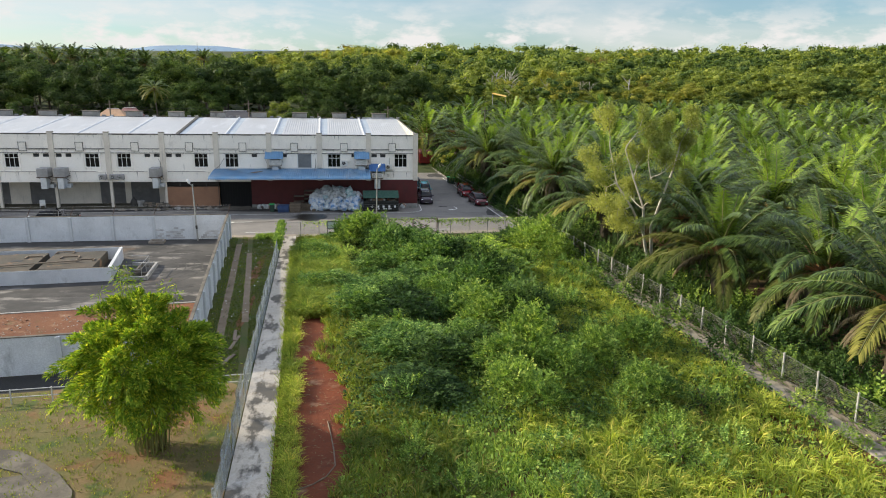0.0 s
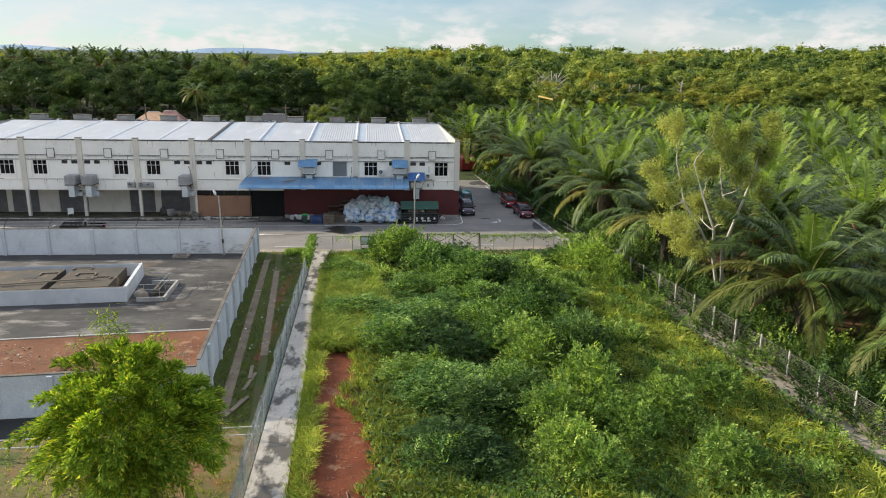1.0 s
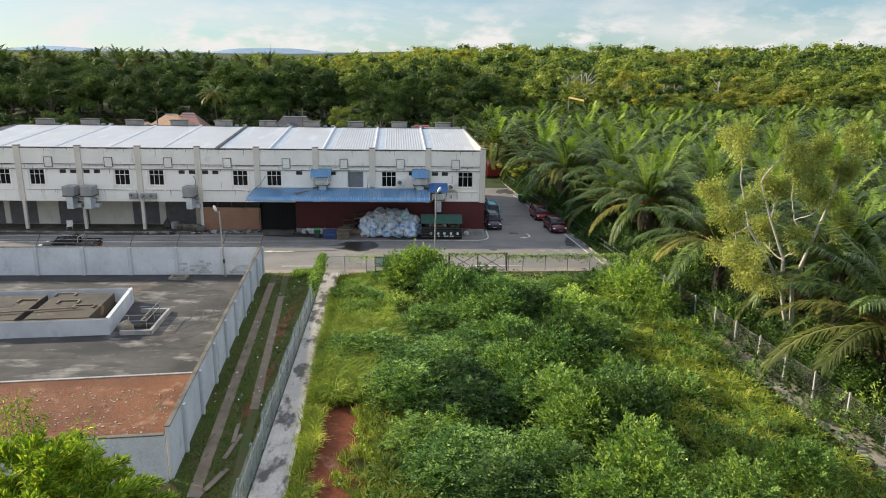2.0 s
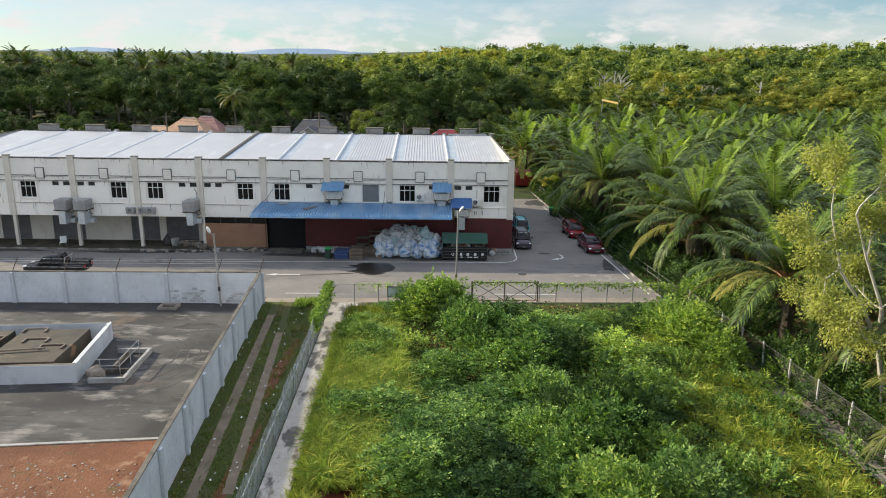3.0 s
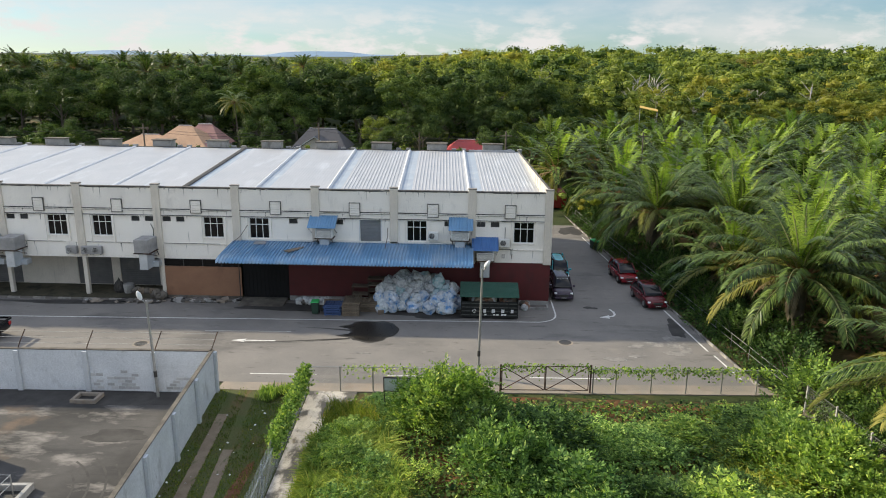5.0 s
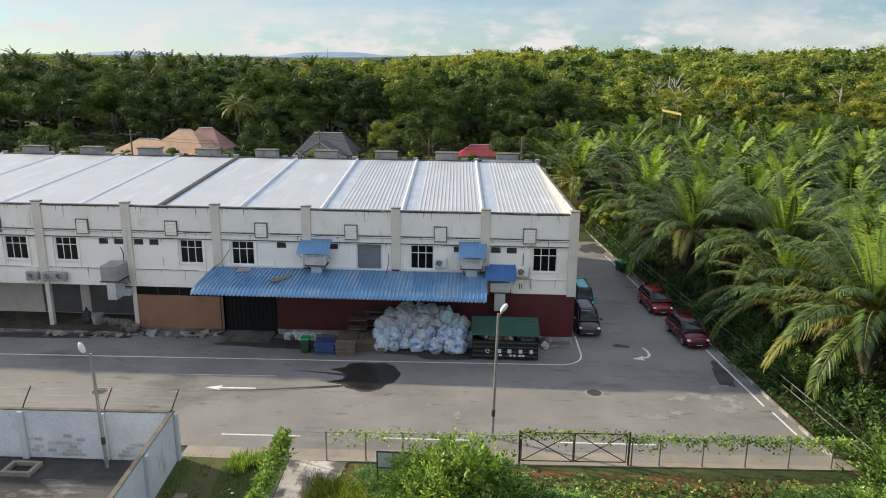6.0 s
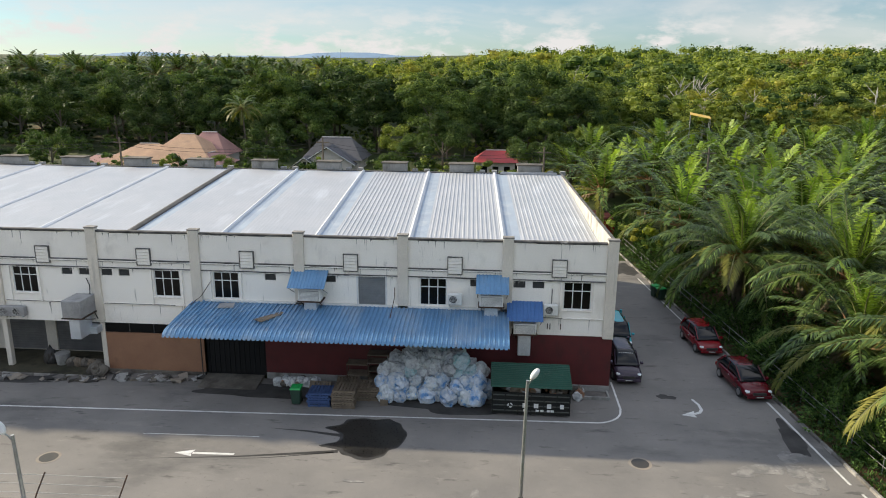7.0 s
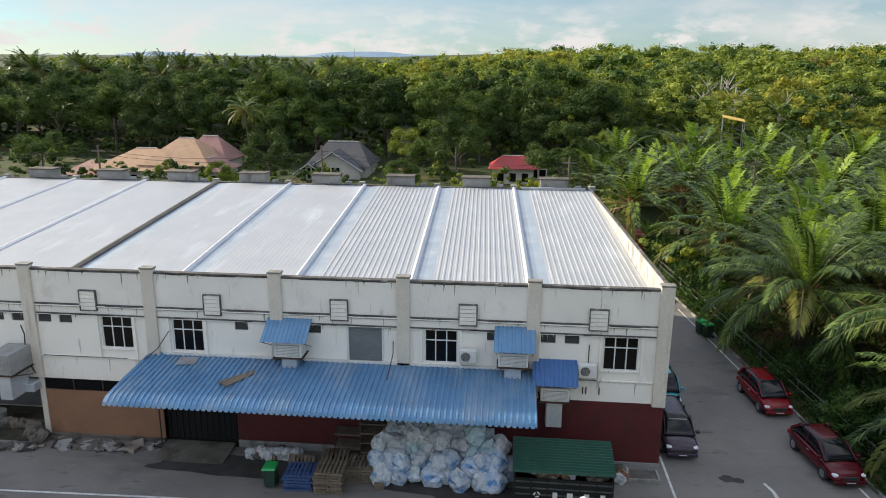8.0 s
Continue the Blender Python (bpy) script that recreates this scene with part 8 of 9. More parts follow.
for v in vs:
    if v.co.y < 86 and v.co.z > 0:
        v.co.z = 0.02
solid("ramp", bm, M["old_concrete"], "low concrete ramp before the shaded gate", "ramp", "structure")
# broken concrete and junk along the verandah
rr = np.random.default_rng(61)
chunk = []
for k in range(5):
    bm = bmesh.new()
    box(bm, -0.3, 0.3, -0.2, 0.2, 0, 0.12)
    for v in bm.verts:
        v.co += Vector(rr.normal(0, 0.05, 3))
    chunk.append(mesh_of("rubble_slab", bm, (M["concrete"], M["old_concrete"], M["damp"], M["shoulder"], M["kerb_black"])[k]))
for k in range(70):
    x = rr.uniform(-25, -13.2) if k % 3 else rr.uniform(-19.4, -13.4)
    ob = solid("rubble", chunk[int(rr.integers(0, 5))], None, "broken concrete lump on the ground", "rubble", group="rubble", m=pose(x, rr.uniform(85.9, 86.8) if x > -19.3 else rr.uniform(85.4, 85.8), 0.02, rr.normal(0, 8), rr.normal(0, 8), rr.uniform(0, 360)))
    s = rr.uniform(0.35, 1.25)
    ob.scale = (s, s, s)
tub = bmesh.new()
bmesh.ops.create_cone(tub, cap_ends=True, segments=20, radius1=0.36, radius2=0.44, depth=0.7, matrix=Matrix.Translation((0, 0, 0.35)))
solid("drum", tub, M["concrete"], "grey open drum on the verandah", "drum", m=pose(-22.6, 87.6, 0.14))
solid("motor", bag_mesh(340, M["dark_metal"]), None, "dark machine part on the verandah", "machine part", m=pose(-23.4, 87.6, 0.5)).scale = (0.8, 0.7, 1.1)
for k in range(5):
    solid("refuse_lump", RUB[k % 2], None, "dirty scrap bundle on the verandah floor", "rubbish", group="rubbish", m=pose(-21.9 + 0.45 * k, 87.4, 0.3, 20 * k, 30, 0)).scale = (0.7, 0.6, 0.7)
for k in range(4):
    solid("refuse_lump", RUB[0], None, "dark scrap lying beside the column", "rubbish", group="rubbish", m=pose(-19.9 + 0.2 * k, 86.3, 0.4, 50 * k, 30, 0)).scale = (0.6, 0.6, 0.9)
ch = thing("chair", pose(-33.6, 87.0, 0.14, 0, 0, 20), "grey broken chair on the verandah", "chair")
part("seat", boxed(-0.3, 0.3, -0.3, 0.3, 0.3, 0.36, 0.01), M["ac_white"], ch)
part("backrest", boxed(-0.3, 0.3, 0.25, 0.3, 0.362, 0.9, 0.01), M["ac_white"], ch)
for sx in (-0.26, 0.26):
    for sy in (-0.26, 0.24):
        part("leg", boxed(sx - 0.02, sx + 0.02, sy - 0.02, sy + 0.02, 0, 0.298), M["steel"], ch)

# planks and litter in the alley, hose on the red clay
for k, (x, y, rz, L) in enumerate(((-4.6, 39.2, 75, 2.0), (-4.4, 39.5, 72, 1.7), (-4.45, 42.3, 84, 2.2), (-4.6, 43.4, 96, 1.8))):
    solid("plank", boxed(-L / 2, L / 2, -0.1, 0.1, 0, 0.06, 0.008), M["wood"], "weathered timber plank lying in the alley grass", "plank", group="planks", m=pose(x, y, 0.05 * (k % 2), 0, 0, rz))
rl = np.random.default_rng(71)
n = 70
lv, lf = leaf_quads(np.stack([rl.uniform(0.3, 4.6, n), rl.uniform(46, 69, n), np.full(n, 0.1)], -1), rl.normal(size=(n, 3)) * np.array([1, 1, 0.1]), rl.uniform(0.06, 0.2, n), rl.uniform(0.05, 0.14, n), rl, 0.1, np.array([[0, 0, 1.0]]), 0.3)
lv[:, 0] = np.minimum(lv[:, 0] + alley_x(lv[:, 1]), hoard_x(lv[:, 1]) - 0.3)
tagged(new("litter", np_mesh("litter", lv, lf, [M["frame_white"]])), "scattered white paper and plastic litter on the grass", "litter", kind="stuff")
solid("hose", tubed([(1.6, 31.6, 0.04), (1.78, 30.4, 0.04), (1.95, 29.0, 0.04), (2.05, 27.7, 0.04), (1.7, 26.9, 0.04), (1.2, 26.4, 0.04), (0.5, 26.0, 0.04)], 0.03, 6), M["wood"], "pale brown hose lying on the red clay", "hose")
n = 500
sx_, sy_ = rl.uniform(-0.3, 2.5, n), rl.uniform(22, 48, n)
lv, lf = leaf_quads(np.stack([sx_, sy_, np.full(n, 0.05)], -1), rl.normal(size=(n, 3)) * np.array([1, 1, 0.1]), rl.uniform(0.05, 0.3, n), 0.04, rl, 0.1, np.array([[0, 0, 1.0]]), 0.3)
tagged(new("straw", np_mesh("straw", lv, lf, [M["palm_dead"]])), "dry stalks scattered on the red clay", "straw", kind="stuff")
n = 900
lv, lf = leaf_quads(np.stack([rl.uniform(-30, -7.2, n), rl.uniform(41, 48.2, n), np.full(n, 0.012)], -1), rl.normal(size=(n, 3)) * np.array([1, 1, 0.15]), rl.uniform(0.05, 0.2, n), rl.uniform(0.05, 0.16, n), rl, 0.3, np.array([[0, 0, 1.0]]), 0.4)
tagged(new("gravel", np_mesh("gravel", lv, lf, [M["shoulder"], M["concrete"]], rl.integers(0, 2, n))), "loose stones scattered on the red earth", "gravel", kind="stuff")


# ---- vehicles ----
def paint(name, c):
    return surf(name, c, tuple(v * 0.85 for v in c), 2.0, 0.22, 0.0, 0.0, 20, 0.001, spec=0.3, coat=0.15)


M["car_glass"] = glassy("car_glass", (0.006, 0.007, 0.009), 0.08, 0.35)
M["light_clear"] = glassy("light_clear", (0.75, 0.77, 0.78), 0.1)
M["light_red"] = glassy("light_red", (0.4, 0.02, 0.02), 0.15)


def loft(bm, rings):
    rows = [[bm.verts.new(p) for p in ring] for ring in rings]
    n = len(rows[0])
    for u, v in zip(rows, rows[1:]):
        for i in range(n):
            bm.faces.new((u[i], u[(i + 1) % n], v[(i + 1) % n], v[i]))
    bm.faces.new(list(reversed(rows[0])))
    bm.faces.new(rows[-1])
    bmesh.ops.recalc_face_normals(bm, faces=bm.faces)


def rounded(ob):
    """Pressed sheet metal: soft edges."""
    md = ob.modifiers.new("soft", 'SUBSURF')
    md.levels = md.render_levels = 2
    return ob


def car(name, m, label, category, mat, L, W, H, body, cabin, bed=None, group=""):
    """body: stations (x, z low, z high, half width); cabin: (x base front, x roof front, x roof rear, x base rear), waist height."""
    p = thing(name, m, label, category, group)
    bm = bmesh.new()
    loft(bm, [[(x, -w * 0.9, zl), (x, -w, zl + 0.12), (x, -w, zh - 0.16), (x, -w * 0.88, zh), (x, w * 0.88, zh), (x, w, zh - 0.16), (x, w, zl + 0.12), (x, w * 0.9, zl)] for x, zl, zh, w in body])
    rounded(part("body", bm, mat, p, smooth=True))
    (a, b, c, d), zw = cabin
    w0, w1 = W / 2 * 0.9, W / 2 * 0.74
    xs_ = [d, d + (c - d) * 0.3, d + (c - d) * 0.7, c, c + (b - c) * 0.25, (b + c) / 2, c + (b - c) * 0.75, b, b + (a - b) * 0.3, b + (a - b) * 0.7, a]
    hs_ = [0.0, 0.4, 0.8, 0.97, 1.0, 1.01, 1.0, 0.96, 0.72, 0.33, 0.0]
    rise = [(x, (H - zw) * q + 0.01, w0 - (w0 - w1) * q) for x, q in zip(xs_, hs_)]
    bm = bmesh.new()
    loft(bm, [[(x, -w0 * 0.97, zw - 0.06), (x, -(w0 + w) / 2, zw + h * 0.45), (x, -w * 0.98, zw + h * 0.86), (x, -w * 0.72, zw + h), (x, w * 0.72, zw + h), (x, w * 0.98, zw + h * 0.86), (x, (w0 + w) / 2, zw + h * 0.45), (x, w0 * 0.97, zw - 0.06)] for x, h, w in rise])
    part("glasshouse", bm, M["car_glass"], p, "dark car glass", smooth=True)
    bm = bmesh.new()
    loft(bm, [[(x, -w * 0.99, zw + h * 0.88), (x, -w * 0.74, zw + h + 0.014), (x, 0, zw + h + 0.03), (x, w * 0.74, zw + h + 0.014), (x, w * 0.99, zw + h * 0.88), (x, 0, zw + h * 0.9)] for x, h, w in rise[2:8]])
    rounded(part("roof", bm, mat, p, smooth=True))
    for sg in (1, -1):
        for q0, q1 in (((a, sg * w0 * 0.93, zw), (b, sg * (w1 + 0.01), H)), ((c, sg * (w1 + 0.01), H), (d, sg * w0 * 0.93, zw)), (((b + c) / 2, sg * (w1 + 0.015), H), ((b + c) / 2 - 0.05, sg * w0 * 0.94, zw))):
            part("pillar", tubed([q0, q1], 0.085 if q0[0] == c else 0.035, 5), mat, p)
        mr = part("mirror", boxed(a - 0.35, a - 0.18, sg * W / 2 - 0.02 if sg > 0 else -W / 2 - 0.16, W / 2 + 0.16 if sg > 0 else -W / 2 + 0.02, zw, zw + 0.14, 0.02), mat, p)
        for x in (L * 0.31, -L * 0.3):
            bm = bmesh.new()
            bmesh.ops.create_cone(bm, cap_ends=True, segments=20, radius1=0.31, radius2=0.31, depth=0.2, matrix=Matrix.Translation((x, sg * (W / 2 - 0.1), 0.31)) @ Matrix.Rotation(radians(90), 4, 'X'))
            wh = part("wheel", bm, M["rubber"], p)
            bm = bmesh.new()
            bmesh.ops.create_cone(bm, cap_ends=True, segments=10, radius1=0.2, radius2=0.2, depth=0.02, matrix=Matrix.Translation((x, sg * (W / 2 + 0.005), 0.31)) @ Matrix.Rotation(radians(90), 4, 'X'))
            part("rim", bm, M["steel"], wh)
        zf = body[-1][2]
        part("headlight", boxed(L / 2 - 0.42, L / 2 - 0.1, sg * W * 0.36 - 0.13, sg * W * 0.36 + 0.13, zf - 0.02, zf + 0.13, 0.05), M["light_clear"], p)
        part("tail_light", boxed(-L / 2 - 0.01, -L / 2 + 0.1, sg * W * 0.36 - 0.12, sg * W * 0.36 + 0.12, body[0][2] - 0.28, body[0][2] - 0.08), M["light_red"], p)
        part("door_handle", boxed(-0.1, 0.08, sg * W / 2 - 0.01 if sg > 0 else -W / 2 - 0.02, W / 2 + 0.02 if sg > 0 else -W / 2 + 0.01, zw - 0.16, zw - 0.12), M["steel"], p)
    part("grille", boxed(L / 2 - 0.05, L / 2 + 0.012, -W * 0.22, W * 0.22, 0.42, 0.58), M["dark_metal"], p)
    part("bumper", boxed(L / 2 - 0.12, L / 2 + 0.03, -W * 0.42, W * 0.42, 0.22, 0.4, 0.03), mat, p)
    part("number_plate", boxed(L / 2 + 0.031, L / 2 + 0.045, -0.25, 0.25, 0.28, 0.38), M["dark_metal"], p)
    part("plate_bar", boxed(L / 2 + 0.046, L / 2 + 0.05, -0.2, 0.2, 0.31, 0.35), M["letter_white"], p)
    for sg in (1, -1):
        part("wiper", tubed([(a - 0.08, sg * 0.1, zw + 0.05), (a - 0.3, sg * 0.1 + 0.4, zw + 0.16)], 0.01, 4), M["rubber"], p)
    return p


def hatch_body(L, W, zh=0.92):
    h = W / 2
    return [(-L / 2, 0.34, zh - 0.16, h * 0.74), (-L / 2 + 0.12, 0.24, zh, h * 0.9), (-L * 0.3, 0.2, zh + 0.03, h), (L * 0.1, 0.2, zh + 0.02, h), (L * 0.26, 0.22, zh - 0.02, h * 0.99), (L / 2 - 0.35, 0.24, zh - 0.14, h * 0.94), (L / 2 - 0.06, 0.26, zh - 0.3, h * 0.8), (L / 2, 0.34, zh - 0.4, h * 0.62)]


red, dark_red = paint("paint_red", (0.2, 0.005, 0.01)), paint("paint_maroon", (0.1, 0.004, 0.01))
purple, teal, grey_p, black_p = paint("paint_purple", (0.05, 0.036, 0.055)), paint("paint_teal", (0.05, 0.36, 0.42)), paint("paint_grey", (0.3, 0.31, 0.32)), paint("paint_black", (0.012, 0.012, 0.014))
car("hatchback", pose(18.5, 94.95, 0, 0, 0, -84.5), "bright red parked hatchback beside the kerb", "car", red, 4.0, 1.72, 1.5, hatch_body(4.0, 1.72), ((1.3, 0.4, -1.4, -1.86), 0.9), group="parked cars")
car("sedan", pose(19.15, 88.5, 0, 0, 0, -83.5), "dark red parked sedan beside the kerb", "car", dark_red, 4.3, 1.74, 1.46, hatch_body(4.3, 1.74), ((1.25, 0.3, -1.15, -1.85), 0.9), group="parked cars")
car("people_carrier", pose(12.35, 90.05, 0, 0, 0, -89), "dark purple people carrier parked along the wall", "car", purple, 4.2, 1.7, 1.62, hatch_body(4.2, 1.7, 0.98), ((1.3, 0.45, -1.75, -2.0), 0.96), group="parked cars")
mpv_bar = [o for o in bpy.data.objects if o.name.startswith("people_carrier")][0]
for k in range(7):
    part("sun_strip_bar", boxed(0.98, 0.985, -0.42 + 0.13 * k, -0.34 + 0.13 * k, 1.27, 1.33), M["letter_white"], mpv_bar, m=Matrix.Translation((-0.3, 0, 0.2)))
car("van", pose(12.75, 95.0, 0, 0, 0, -88.5), "turquoise van parked behind the people carrier", "car", teal, 4.0, 1.66, 1.75, hatch_body(4.0, 1.66, 1.0), ((1.4, 0.8, -1.8, -1.95), 0.98), group="parked cars")
car("hatchback", pose(12.0, 100.4, 0, 0, 0, -88), "grey hatchback parked by the side wall", "car", grey_p, 3.9, 1.66, 1.5, hatch_body(3.9, 1.66), ((1.05, 0.3, -1.35, -1.8), 0.9), group="parked cars")
tr = car("pickup", pose(-28.9, 77.6, 0, 0, 0, 182), "black pickup truck on the road", "pickup truck", black_p, 5.3, 1.86, 1.75,
         [(-2.65, 0.45, 1.02, 0.86), (-2.5, 0.4, 1.06, 0.92), (0.3, 0.38, 1.06, 0.93), (1.6, 0.38, 1.04, 0.92), (2.4, 0.42, 0.98, 0.88), (2.65, 0.5, 0.82, 0.74)], ((1.35, 0.65, -0.35, -0.75), 1.02))
for b in ((-2.6, -0.85, -0.9, -0.84, 1.061, 1.2), (-2.6, -0.85, 0.84, 0.9, 1.061, 1.2), (-2.66, -2.6, -0.9, 0.9, 1.061, 1.2)):
    part("bed_side", boxed(*b, 0.01), black_p, tr)
part("roll_bar", tubed([(-1.0, -0.8, 1.1), (-1.05, -0.7, 1.65), (-1.05, 0.7, 1.65), (-1.0, 0.8, 1.1)], 0.035, 6), M["steel"], tr)
# red covered skip at the far end of the side road
rs = thing("container_skip", pose(16.3, 128.2, float(land(15, 128))), "red steel waste container at the end of the lane", "container")
part("body", boxed(-1.3, 1.3, -2.4, 2.4, 0.15, 1.9, 0.05), paint("paint_container", (0.17, 0.018, 0.016)), rs)
for k in range(5):
    part("rib", boxed(-1.34, 1.34, -2.2 + 1.05 * k, -2.08 + 1.05 * k, 0.2, 1.93), M["rust"], rs)
part("cover", boxed(-1.2, 1.2, -2.3, 2.3, 1.902, 2.3, 0.15), M["maroon"], rs)

# ---- houses, poles and odd trees behind the terrace ----
M["tile_tan"] = surf("tile_tan", (0.52, 0.32, 0.19), (0.42, 0.25, 0.15), 0.5, 0.8, 0, 0.4, 7.0, 0.03, [((0.25, 0.16, 0.12), 0.6, 0.58, 0.72, None, 0.5)])
M["tile_rose"] = surf("tile_rose", (0.36, 0.19, 0.16), (0.3, 0.16, 0.14), 0.5, 0.8, 0, 0.4, 7.0, 0.03)
M["tile_grey"] = surf("tile_grey", (0.085, 0.08, 0.085), (0.06, 0.058, 0.062), 0.6, 0.75, 0, 0.4, 7.0, 0.03)
M["tile_red"] = surf("tile_red", (0.4, 0.03, 0.025), (0.3, 0.022, 0.02), 0.6, 0.6, 0, 0.3, 7.0, 0.03)
M["house_wall"] = surf("house_wall", (0.62, 0.57, 0.52), (0.52, 0.48, 0.44), 0.6, 0.88, 0, 0.1, 14.0, 0.006)


def hip_roof(x0, x1, y0, y1, z0, z1, ridge, over=0.0):
    """Hip roof with a ridge along x, or across when it is deeper than wide."""
    bm = bmesh.new()
    c = [bm.verts.new((x, y, z0)) for x, y in ((x0, y0), (x1, y0), (x1, y1), (x0, y1))]
    xm, ym = (x0 + x1) / 2, (y0 + y1) / 2
    if x1 - x0 >= y1 - y0:
        r = [bm.verts.new((xm - ridge / 2, ym, z1)), bm.verts.new((xm + ridge / 2, ym, z1))]
        fs = ((c[0], c[1], r[1], r[0]), (c[1], c[2], r[1]), (c[2], c[3], r[0], r[1]), (c[3], c[0], r[0]))
    else:
        r = [bm.verts.new((xm, ym - ridge / 2, z1)), bm.verts.new((xm, ym + ridge / 2, z1))]
        fs = ((c[0], c[1], r[0]), (c[1], c[2], r[1], r[0]), (c[2], c[3], r[1]), (c[3], c[0], r[0], r[1]))
    for f in fs:
        bm.faces.new(f)
    bm.faces.new((c[3], c[2], c[1], c[0]))
    return bm


def house(x, y, label, blocks, gables=(), size=(1.0, 1.0, 1.0), sunk=1.0):
    p = thing("house", pose(x, y, float(land(x, y)) - sunk) @ Matrix.Diagonal((*size, 1)), label, "house", "houses")
    for x0, x1, y0, y1, ze, zr, ridge, mt in blocks:
        part("wall", boxed(x0 + 0.6, x1 - 0.6, y0 + 0.6, y1 - 0.6, -1.6, ze), M["house_wall"], p)
        part("roof", hip_roof(x0, x1, y0, y1, ze, zr, ridge), M[mt], p)
        part("ridge_cap", tubed([((x0 + x1) / 2 - ridge / 2, (y0 + y1) / 2, zr + 0.02), ((x0 + x1) / 2 + ridge / 2, (y0 + y1) / 2, zr + 0.02)] if x1 - x0 >= y1 - y0 else [((x0 + x1) / 2, (y0 + y1) / 2 - ridge / 2, zr + 0.02), ((x0 + x1) / 2, (y0 + y1) / 2 + ridge / 2, zr + 0.02)], 0.1, 6), M["house_wall"], p)
        for k in range(3):
            wx = x0 + (x1 - x0) * (0.25 + 0.25 * k)
            wd = part("window", boxed(wx - 0.5, wx + 0.5, y0 + 0.54, y0 + 0.598, ze - 2.0, ze - 0.7), M["window_glass"], p)
            part("frame", boxed(wx - 0.58, wx + 0.58, y0 + 0.56, y0 + 0.597, ze - 2.1, ze - 2.002), M["frame_white"], wd)
    for gx, gy, w, ze, zr, mt in gables:
        bm = bmesh.new()
        f = [bm.verts.new(q) for q in ((gx - w / 2, gy, -1.6), (gx + w / 2, gy, -1.6), (gx + w / 2, gy, ze), (gx, gy, zr - 0.15), (gx - w / 2, gy, ze))]
        b = [bm.verts.new(q.co + Vector((0, 4, 0))) for q in f]
        bm.faces.new(f), bm.faces.new(list(reversed(b)))
        for k in range(5):
            bm.faces.new((f[k], b[k], b[(k + 1) % 5], f[(k + 1) % 5]))
        bmesh.ops.recalc_face_normals(bm, faces=bm.faces)
        part("gable_wall", bm, M["house_wall"], p)
        for sg in (1, -1):
            bm = bmesh.new()
            q = [(gx, gy - 0.5, zr), (gx + sg * (w / 2 + 0.6), gy - 0.5, ze - 0.25), (gx + sg * (w / 2 + 0.6), gy + 4.5, ze - 0.25), (gx, gy + 4.5, zr)]
            lo = [bm.verts.new(v) for v in q]
            hi = [bm.verts.new(Vector(v) + Vector((0, 0, 0.16))) for v in q]
            bm.faces.new(lo), bm.faces.new(list(reversed(hi)))
            for k in range(4):
                bm.faces.new((lo[k], hi[k], hi[(k + 1) % 4], lo[(k + 1) % 4]))
            bmesh.ops.recalc_face_normals(bm, faces=bm.faces)
            part("gable_roof", bm, M[mt], p)
            part("barge_board", tubed([(gx, gy - 0.52, zr + 0.05), (gx + sg * (w / 2 + 0.6), gy - 0.52, ze - 0.2)], 0.1, 4), M["frame_white"], p)
        for k in range(3):
            part("window", boxed(gx - 1.1 + 0.8 * k, gx - 0.6 + 0.8 * k, gy - 0.04, gy - 0.004, 1.2, 2.9), M["window_glass"], p)


house(-56.5, 172, "large house with a tan tiled hip roof among trees", [(-14.5, -3.0, -7.5, 2, 1.2, 3.2, 5.0, "tile_rose"), (-9.5, 6.0, -7.0, 4, 2.0, 5.2, 3.6, "tile_tan"), (-1.5, 11.0, -6, 6, 2.8, 6.9, 2.6, "tile_tan"), (6.5, 13.5, -6.5, 2, 2.0, 3.9, 3.0, "tile_rose"), (2.5, 11.6, 0, 9, 3.0, 6.9, 2.8, "tile_rose")], sunk=float(land(-56.5, 172)) - 0.3)
house(-25.4, 172, "house with dark grey roof and pale front gable", [(-4.6, 6.4, -4, 6, 3.0, 6.6, 5.4, "tile_grey")], [(0.6, -5.2, 8.6, 2.6, 5.4, "tile_grey"), (-3.2, -6.0, 4.2, 2.0, 3.6, "tile_grey")], sunk=float(land(-25.4, 172)) - 0.3)
house(5.2, 168, "small house with bright red hip roof", [(-4.8, 2.8, -4, 3, 3.3, 5.0, 3.4, "tile_red"), (-0.2, 5.0, -1.5, 4.5, 3.6, 5.2, 2.2, "tile_red")], sunk=float(land(4.0, 168)) - 0.6)

for x, y, h in ((-35.6, 120.0, 11.2), (-14.0, 121.0, 11.4), (9.1, 121.0, 10.7), (26.5, 124.0, 10.5)):
    pl = thing("utility_pole", pose(x, y, float(land(x, y)), 0, 0, 0), "grey timber utility pole with cables", "utility pole", "utility poles")
    part("pole", tubed([(0, 0, -0.3), (0, 0, h)], 0.13, 8, 0.09), M["bark"], pl)
    part("crossarm", boxed(-0.7, 0.7, -0.05, 0.05, h - 0.6, h - 0.48), M["bark"], pl)
cable = thing("overhead_cable", None, "thin black overhead cables between the poles", "cable")
for dz in (0.0, 0.35):
    for (x0, y0, h0), (x1, y1, h1) in (((-70, 120, 11.0), (-35.6, 120, 10.8)), ((-35.6, 120, 10.8), (-14, 121, 11.0)), ((-14, 121, 11.0), (9.1, 121, 10.3)), ((9.1, 121, 10.3), (26.5, 124, 10.1))):
        part("wire", tubed([(x0 + (x1 - x0) * s, y0 + (y1 - y0) * s, h0 + (h1 - h0) * s - dz - 3.2 * s * (1 - s)) for s in np.linspace(0, 1, 9)], 0.02, 4), M["rubber"], cable)

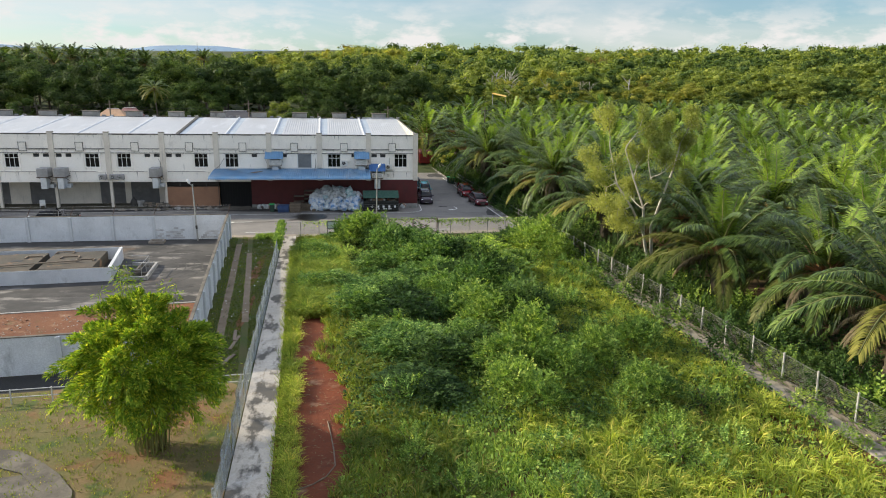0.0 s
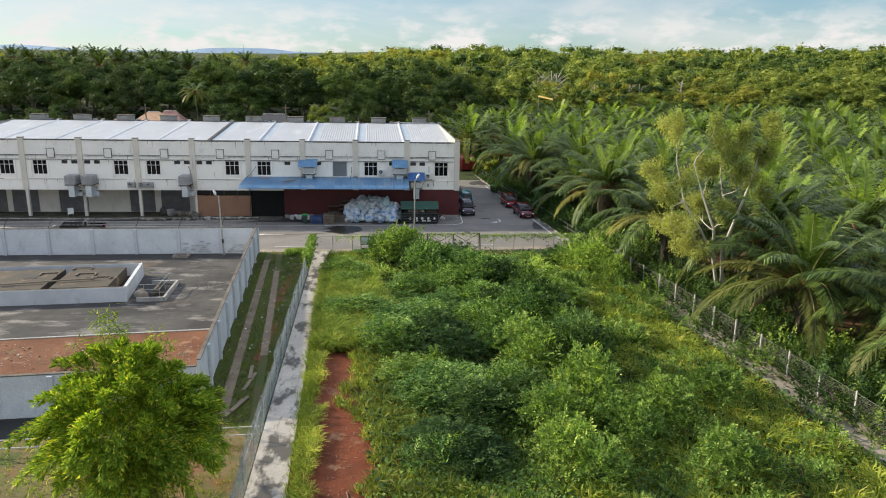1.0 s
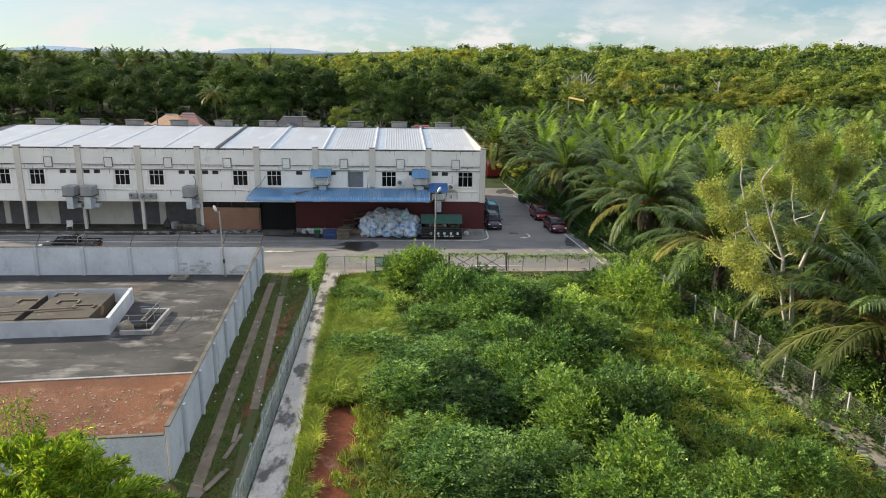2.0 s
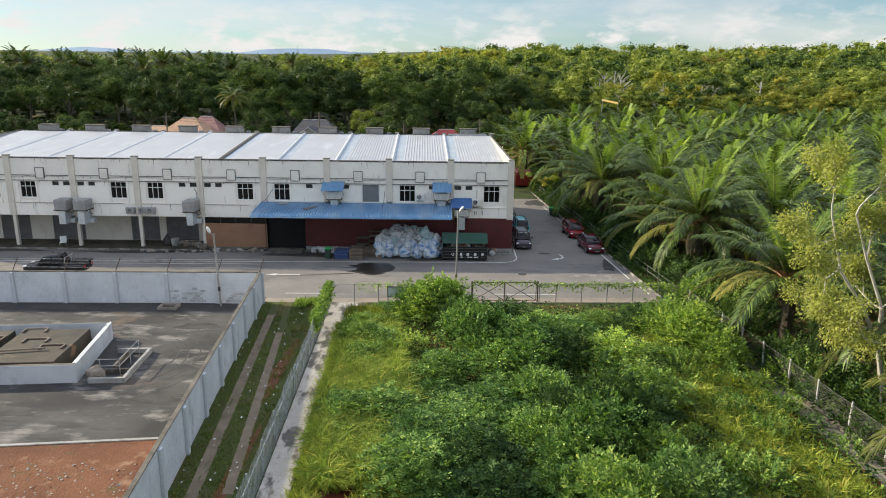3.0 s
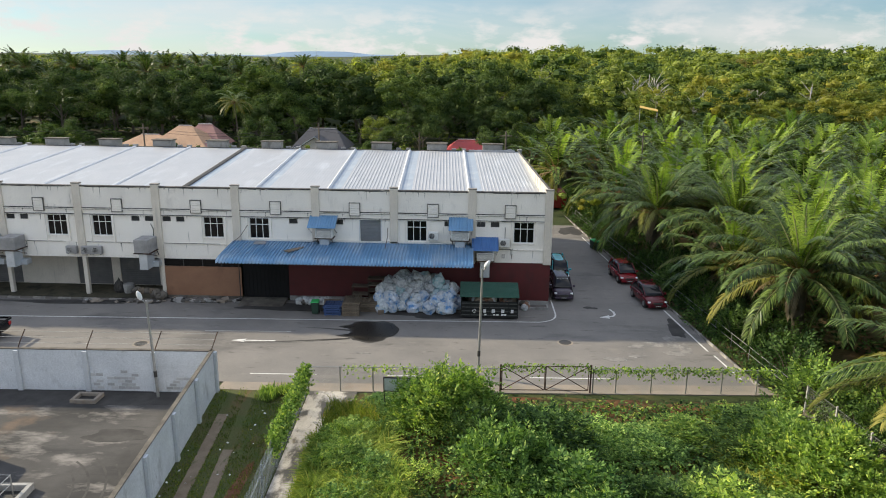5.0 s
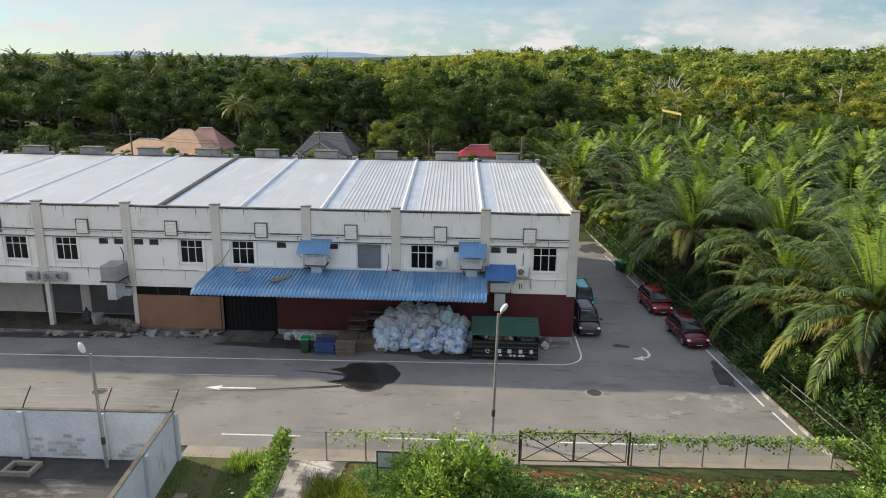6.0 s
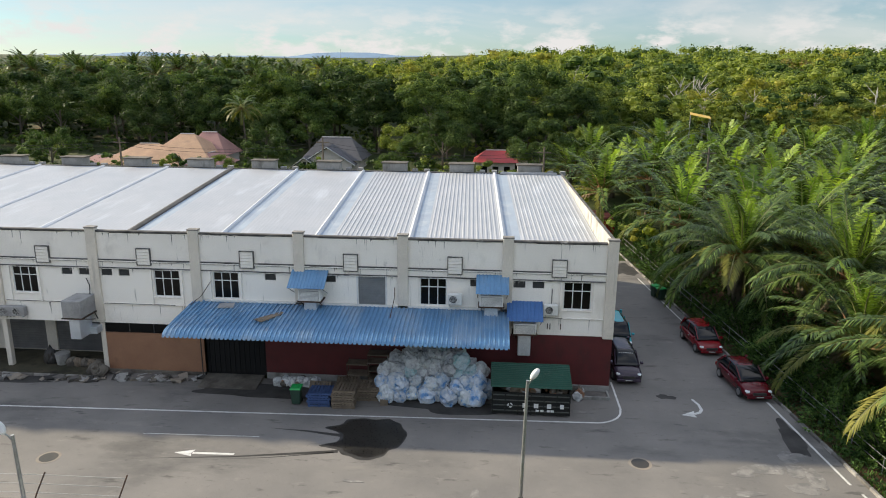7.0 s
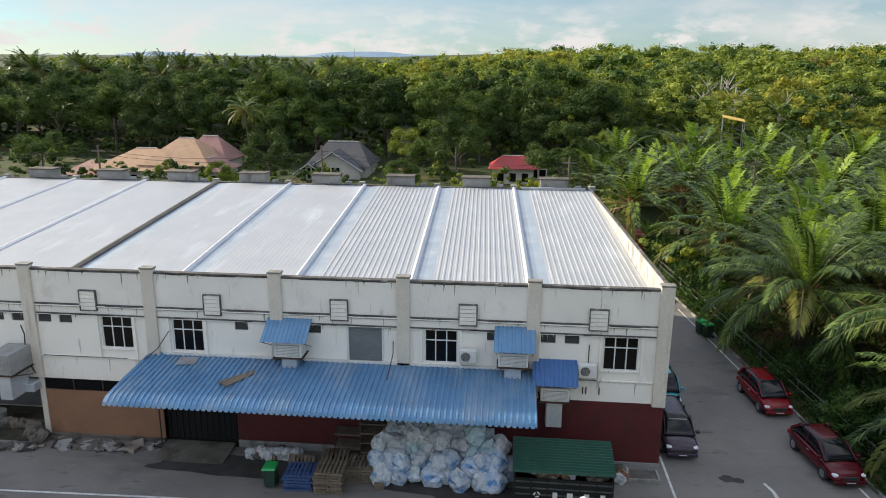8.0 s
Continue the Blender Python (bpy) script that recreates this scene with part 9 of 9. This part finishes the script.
coco = thing("coconut_palm", pose(-45.0, 182, float(land(-46, 182)) - 1.5), "tall coconut palm with drooping golden fronds", "palm")
part("trunk", tubed([(0.8, 0, -0.3), (0.3, 0.1, 5.5), (0, 0, 11.0)], 0.2, 8, 0.13), M["bark"], coco)
_rc = np.random.default_rng(90)
vs, fs, ms, k = [], [], [], 0
for j in range(26):
    q = j / 25
    v, f, m = frond_arrays(4.2, radians(75 - 95 * q), 1.3, 22, 0.9, 0.16, _rc, 2 if q > 0.35 else 0, 1.2, 6)
    v = spin(v, j * 2.4)
    vs.append(v), fs.append(f + k), ms.append(m)
    k += len(v)
part("crown", np_mesh("crown", np.concatenate(vs), np.concatenate(fs), PALM_MATS, np.concatenate(ms)), None, coco, m=Matrix.Translation((0, 0, 11.0)))

rdt = np.random.default_rng(19)
slim = [(rdt.uniform(16, 95), rdt.uniform(204, 244), rdt.uniform(8, 12.5)) for k in range(16)]
for x, y, h in (*slim, (23.8, 235, 14), (26.0, 238, 12.5), (18.5, 228, 10.5), (54.5, 236, 13), (57.5, 240, 12), (40.0, 236, 11)):
    bm = bmesh.new()
    rd = np.random.default_rng(int(x * 7))
    limbs(bm, h * 1.1, rd, 9, 0.26, h * 0.27)
    limbs(bm, h * 0.85, rd, 6, 0.2, h * 0.2)
    solid("dead_tree", bm, M["bark_pale"], "bare pale dead tree standing over the canopy", "dead tree", group="dead trees", m=pose(x, y, float(land(x, y)) - 0.3))
yt = thing("canopy_tent", pose(39.9, 176.0, 6.3), "small yellow sheet canopy among the palms", "canopy")
M["yellow_sheet"] = plain("yellow_sheet", (0.75, 0.45, 0.03), 0.5)
bm = bmesh.new()
a = [bm.verts.new(q) for q in ((-2, -1.2, 5.3), (1.6, -1.4, 4.6), (2.1, 1.2, 4.9), (-1.4, 1.4, 5.6))]
bm.faces.new(a)
b = [bm.verts.new(q.co - Vector((0, 0, 0.05))) for q in a]
bm.faces.new(list(reversed(b)))
for k in range(4):
    bm.faces.new((a[k], b[k], b[(k + 1) % 4], a[(k + 1) % 4]))
part("sheet", bm, M["yellow_sheet"], yt)
for x, y, h in ((-1.9, -1.1, 5.25), (1.5, -1.3, 4.6), (2.0, 1.1, 4.9), (-1.3, 1.3, 5.55)):
    part("pole", tubed([(x, y, -4.5), (x, y, h)], 0.05, 6), M["steel"], yt)
mast = thing("radio_mast", pose(-140, 700, float(land(0, 700))), "thin far radio mast over the woods", "mast")
part("lattice", tubed([(0, 0, 0), (0, 0, 21)], 0.35, 4, 0.15), M["steel"], mast)

# far hills, the blue haze of distance put into their colour
M["far_hill_hazed"] = surf("far_hill_hazed", (0.14, 0.22, 0.32), (0.16, 0.25, 0.36), 0.002, 1.0, 0, 0.0, 0.01)
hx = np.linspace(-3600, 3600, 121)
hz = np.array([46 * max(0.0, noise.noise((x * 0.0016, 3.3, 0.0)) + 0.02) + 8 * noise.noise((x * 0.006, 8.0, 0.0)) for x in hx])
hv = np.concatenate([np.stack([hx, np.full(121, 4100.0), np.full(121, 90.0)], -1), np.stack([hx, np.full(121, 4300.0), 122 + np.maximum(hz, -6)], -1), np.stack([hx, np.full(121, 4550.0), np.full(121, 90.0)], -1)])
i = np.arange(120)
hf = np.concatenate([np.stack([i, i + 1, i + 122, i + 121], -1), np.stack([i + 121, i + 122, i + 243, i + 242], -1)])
solid("backdrop", np_mesh("backdrop", hv, hf, [M["far_hill_hazed"]]), None, "far hills on the horizon, blue haze put into their colour", "hills", "structure")
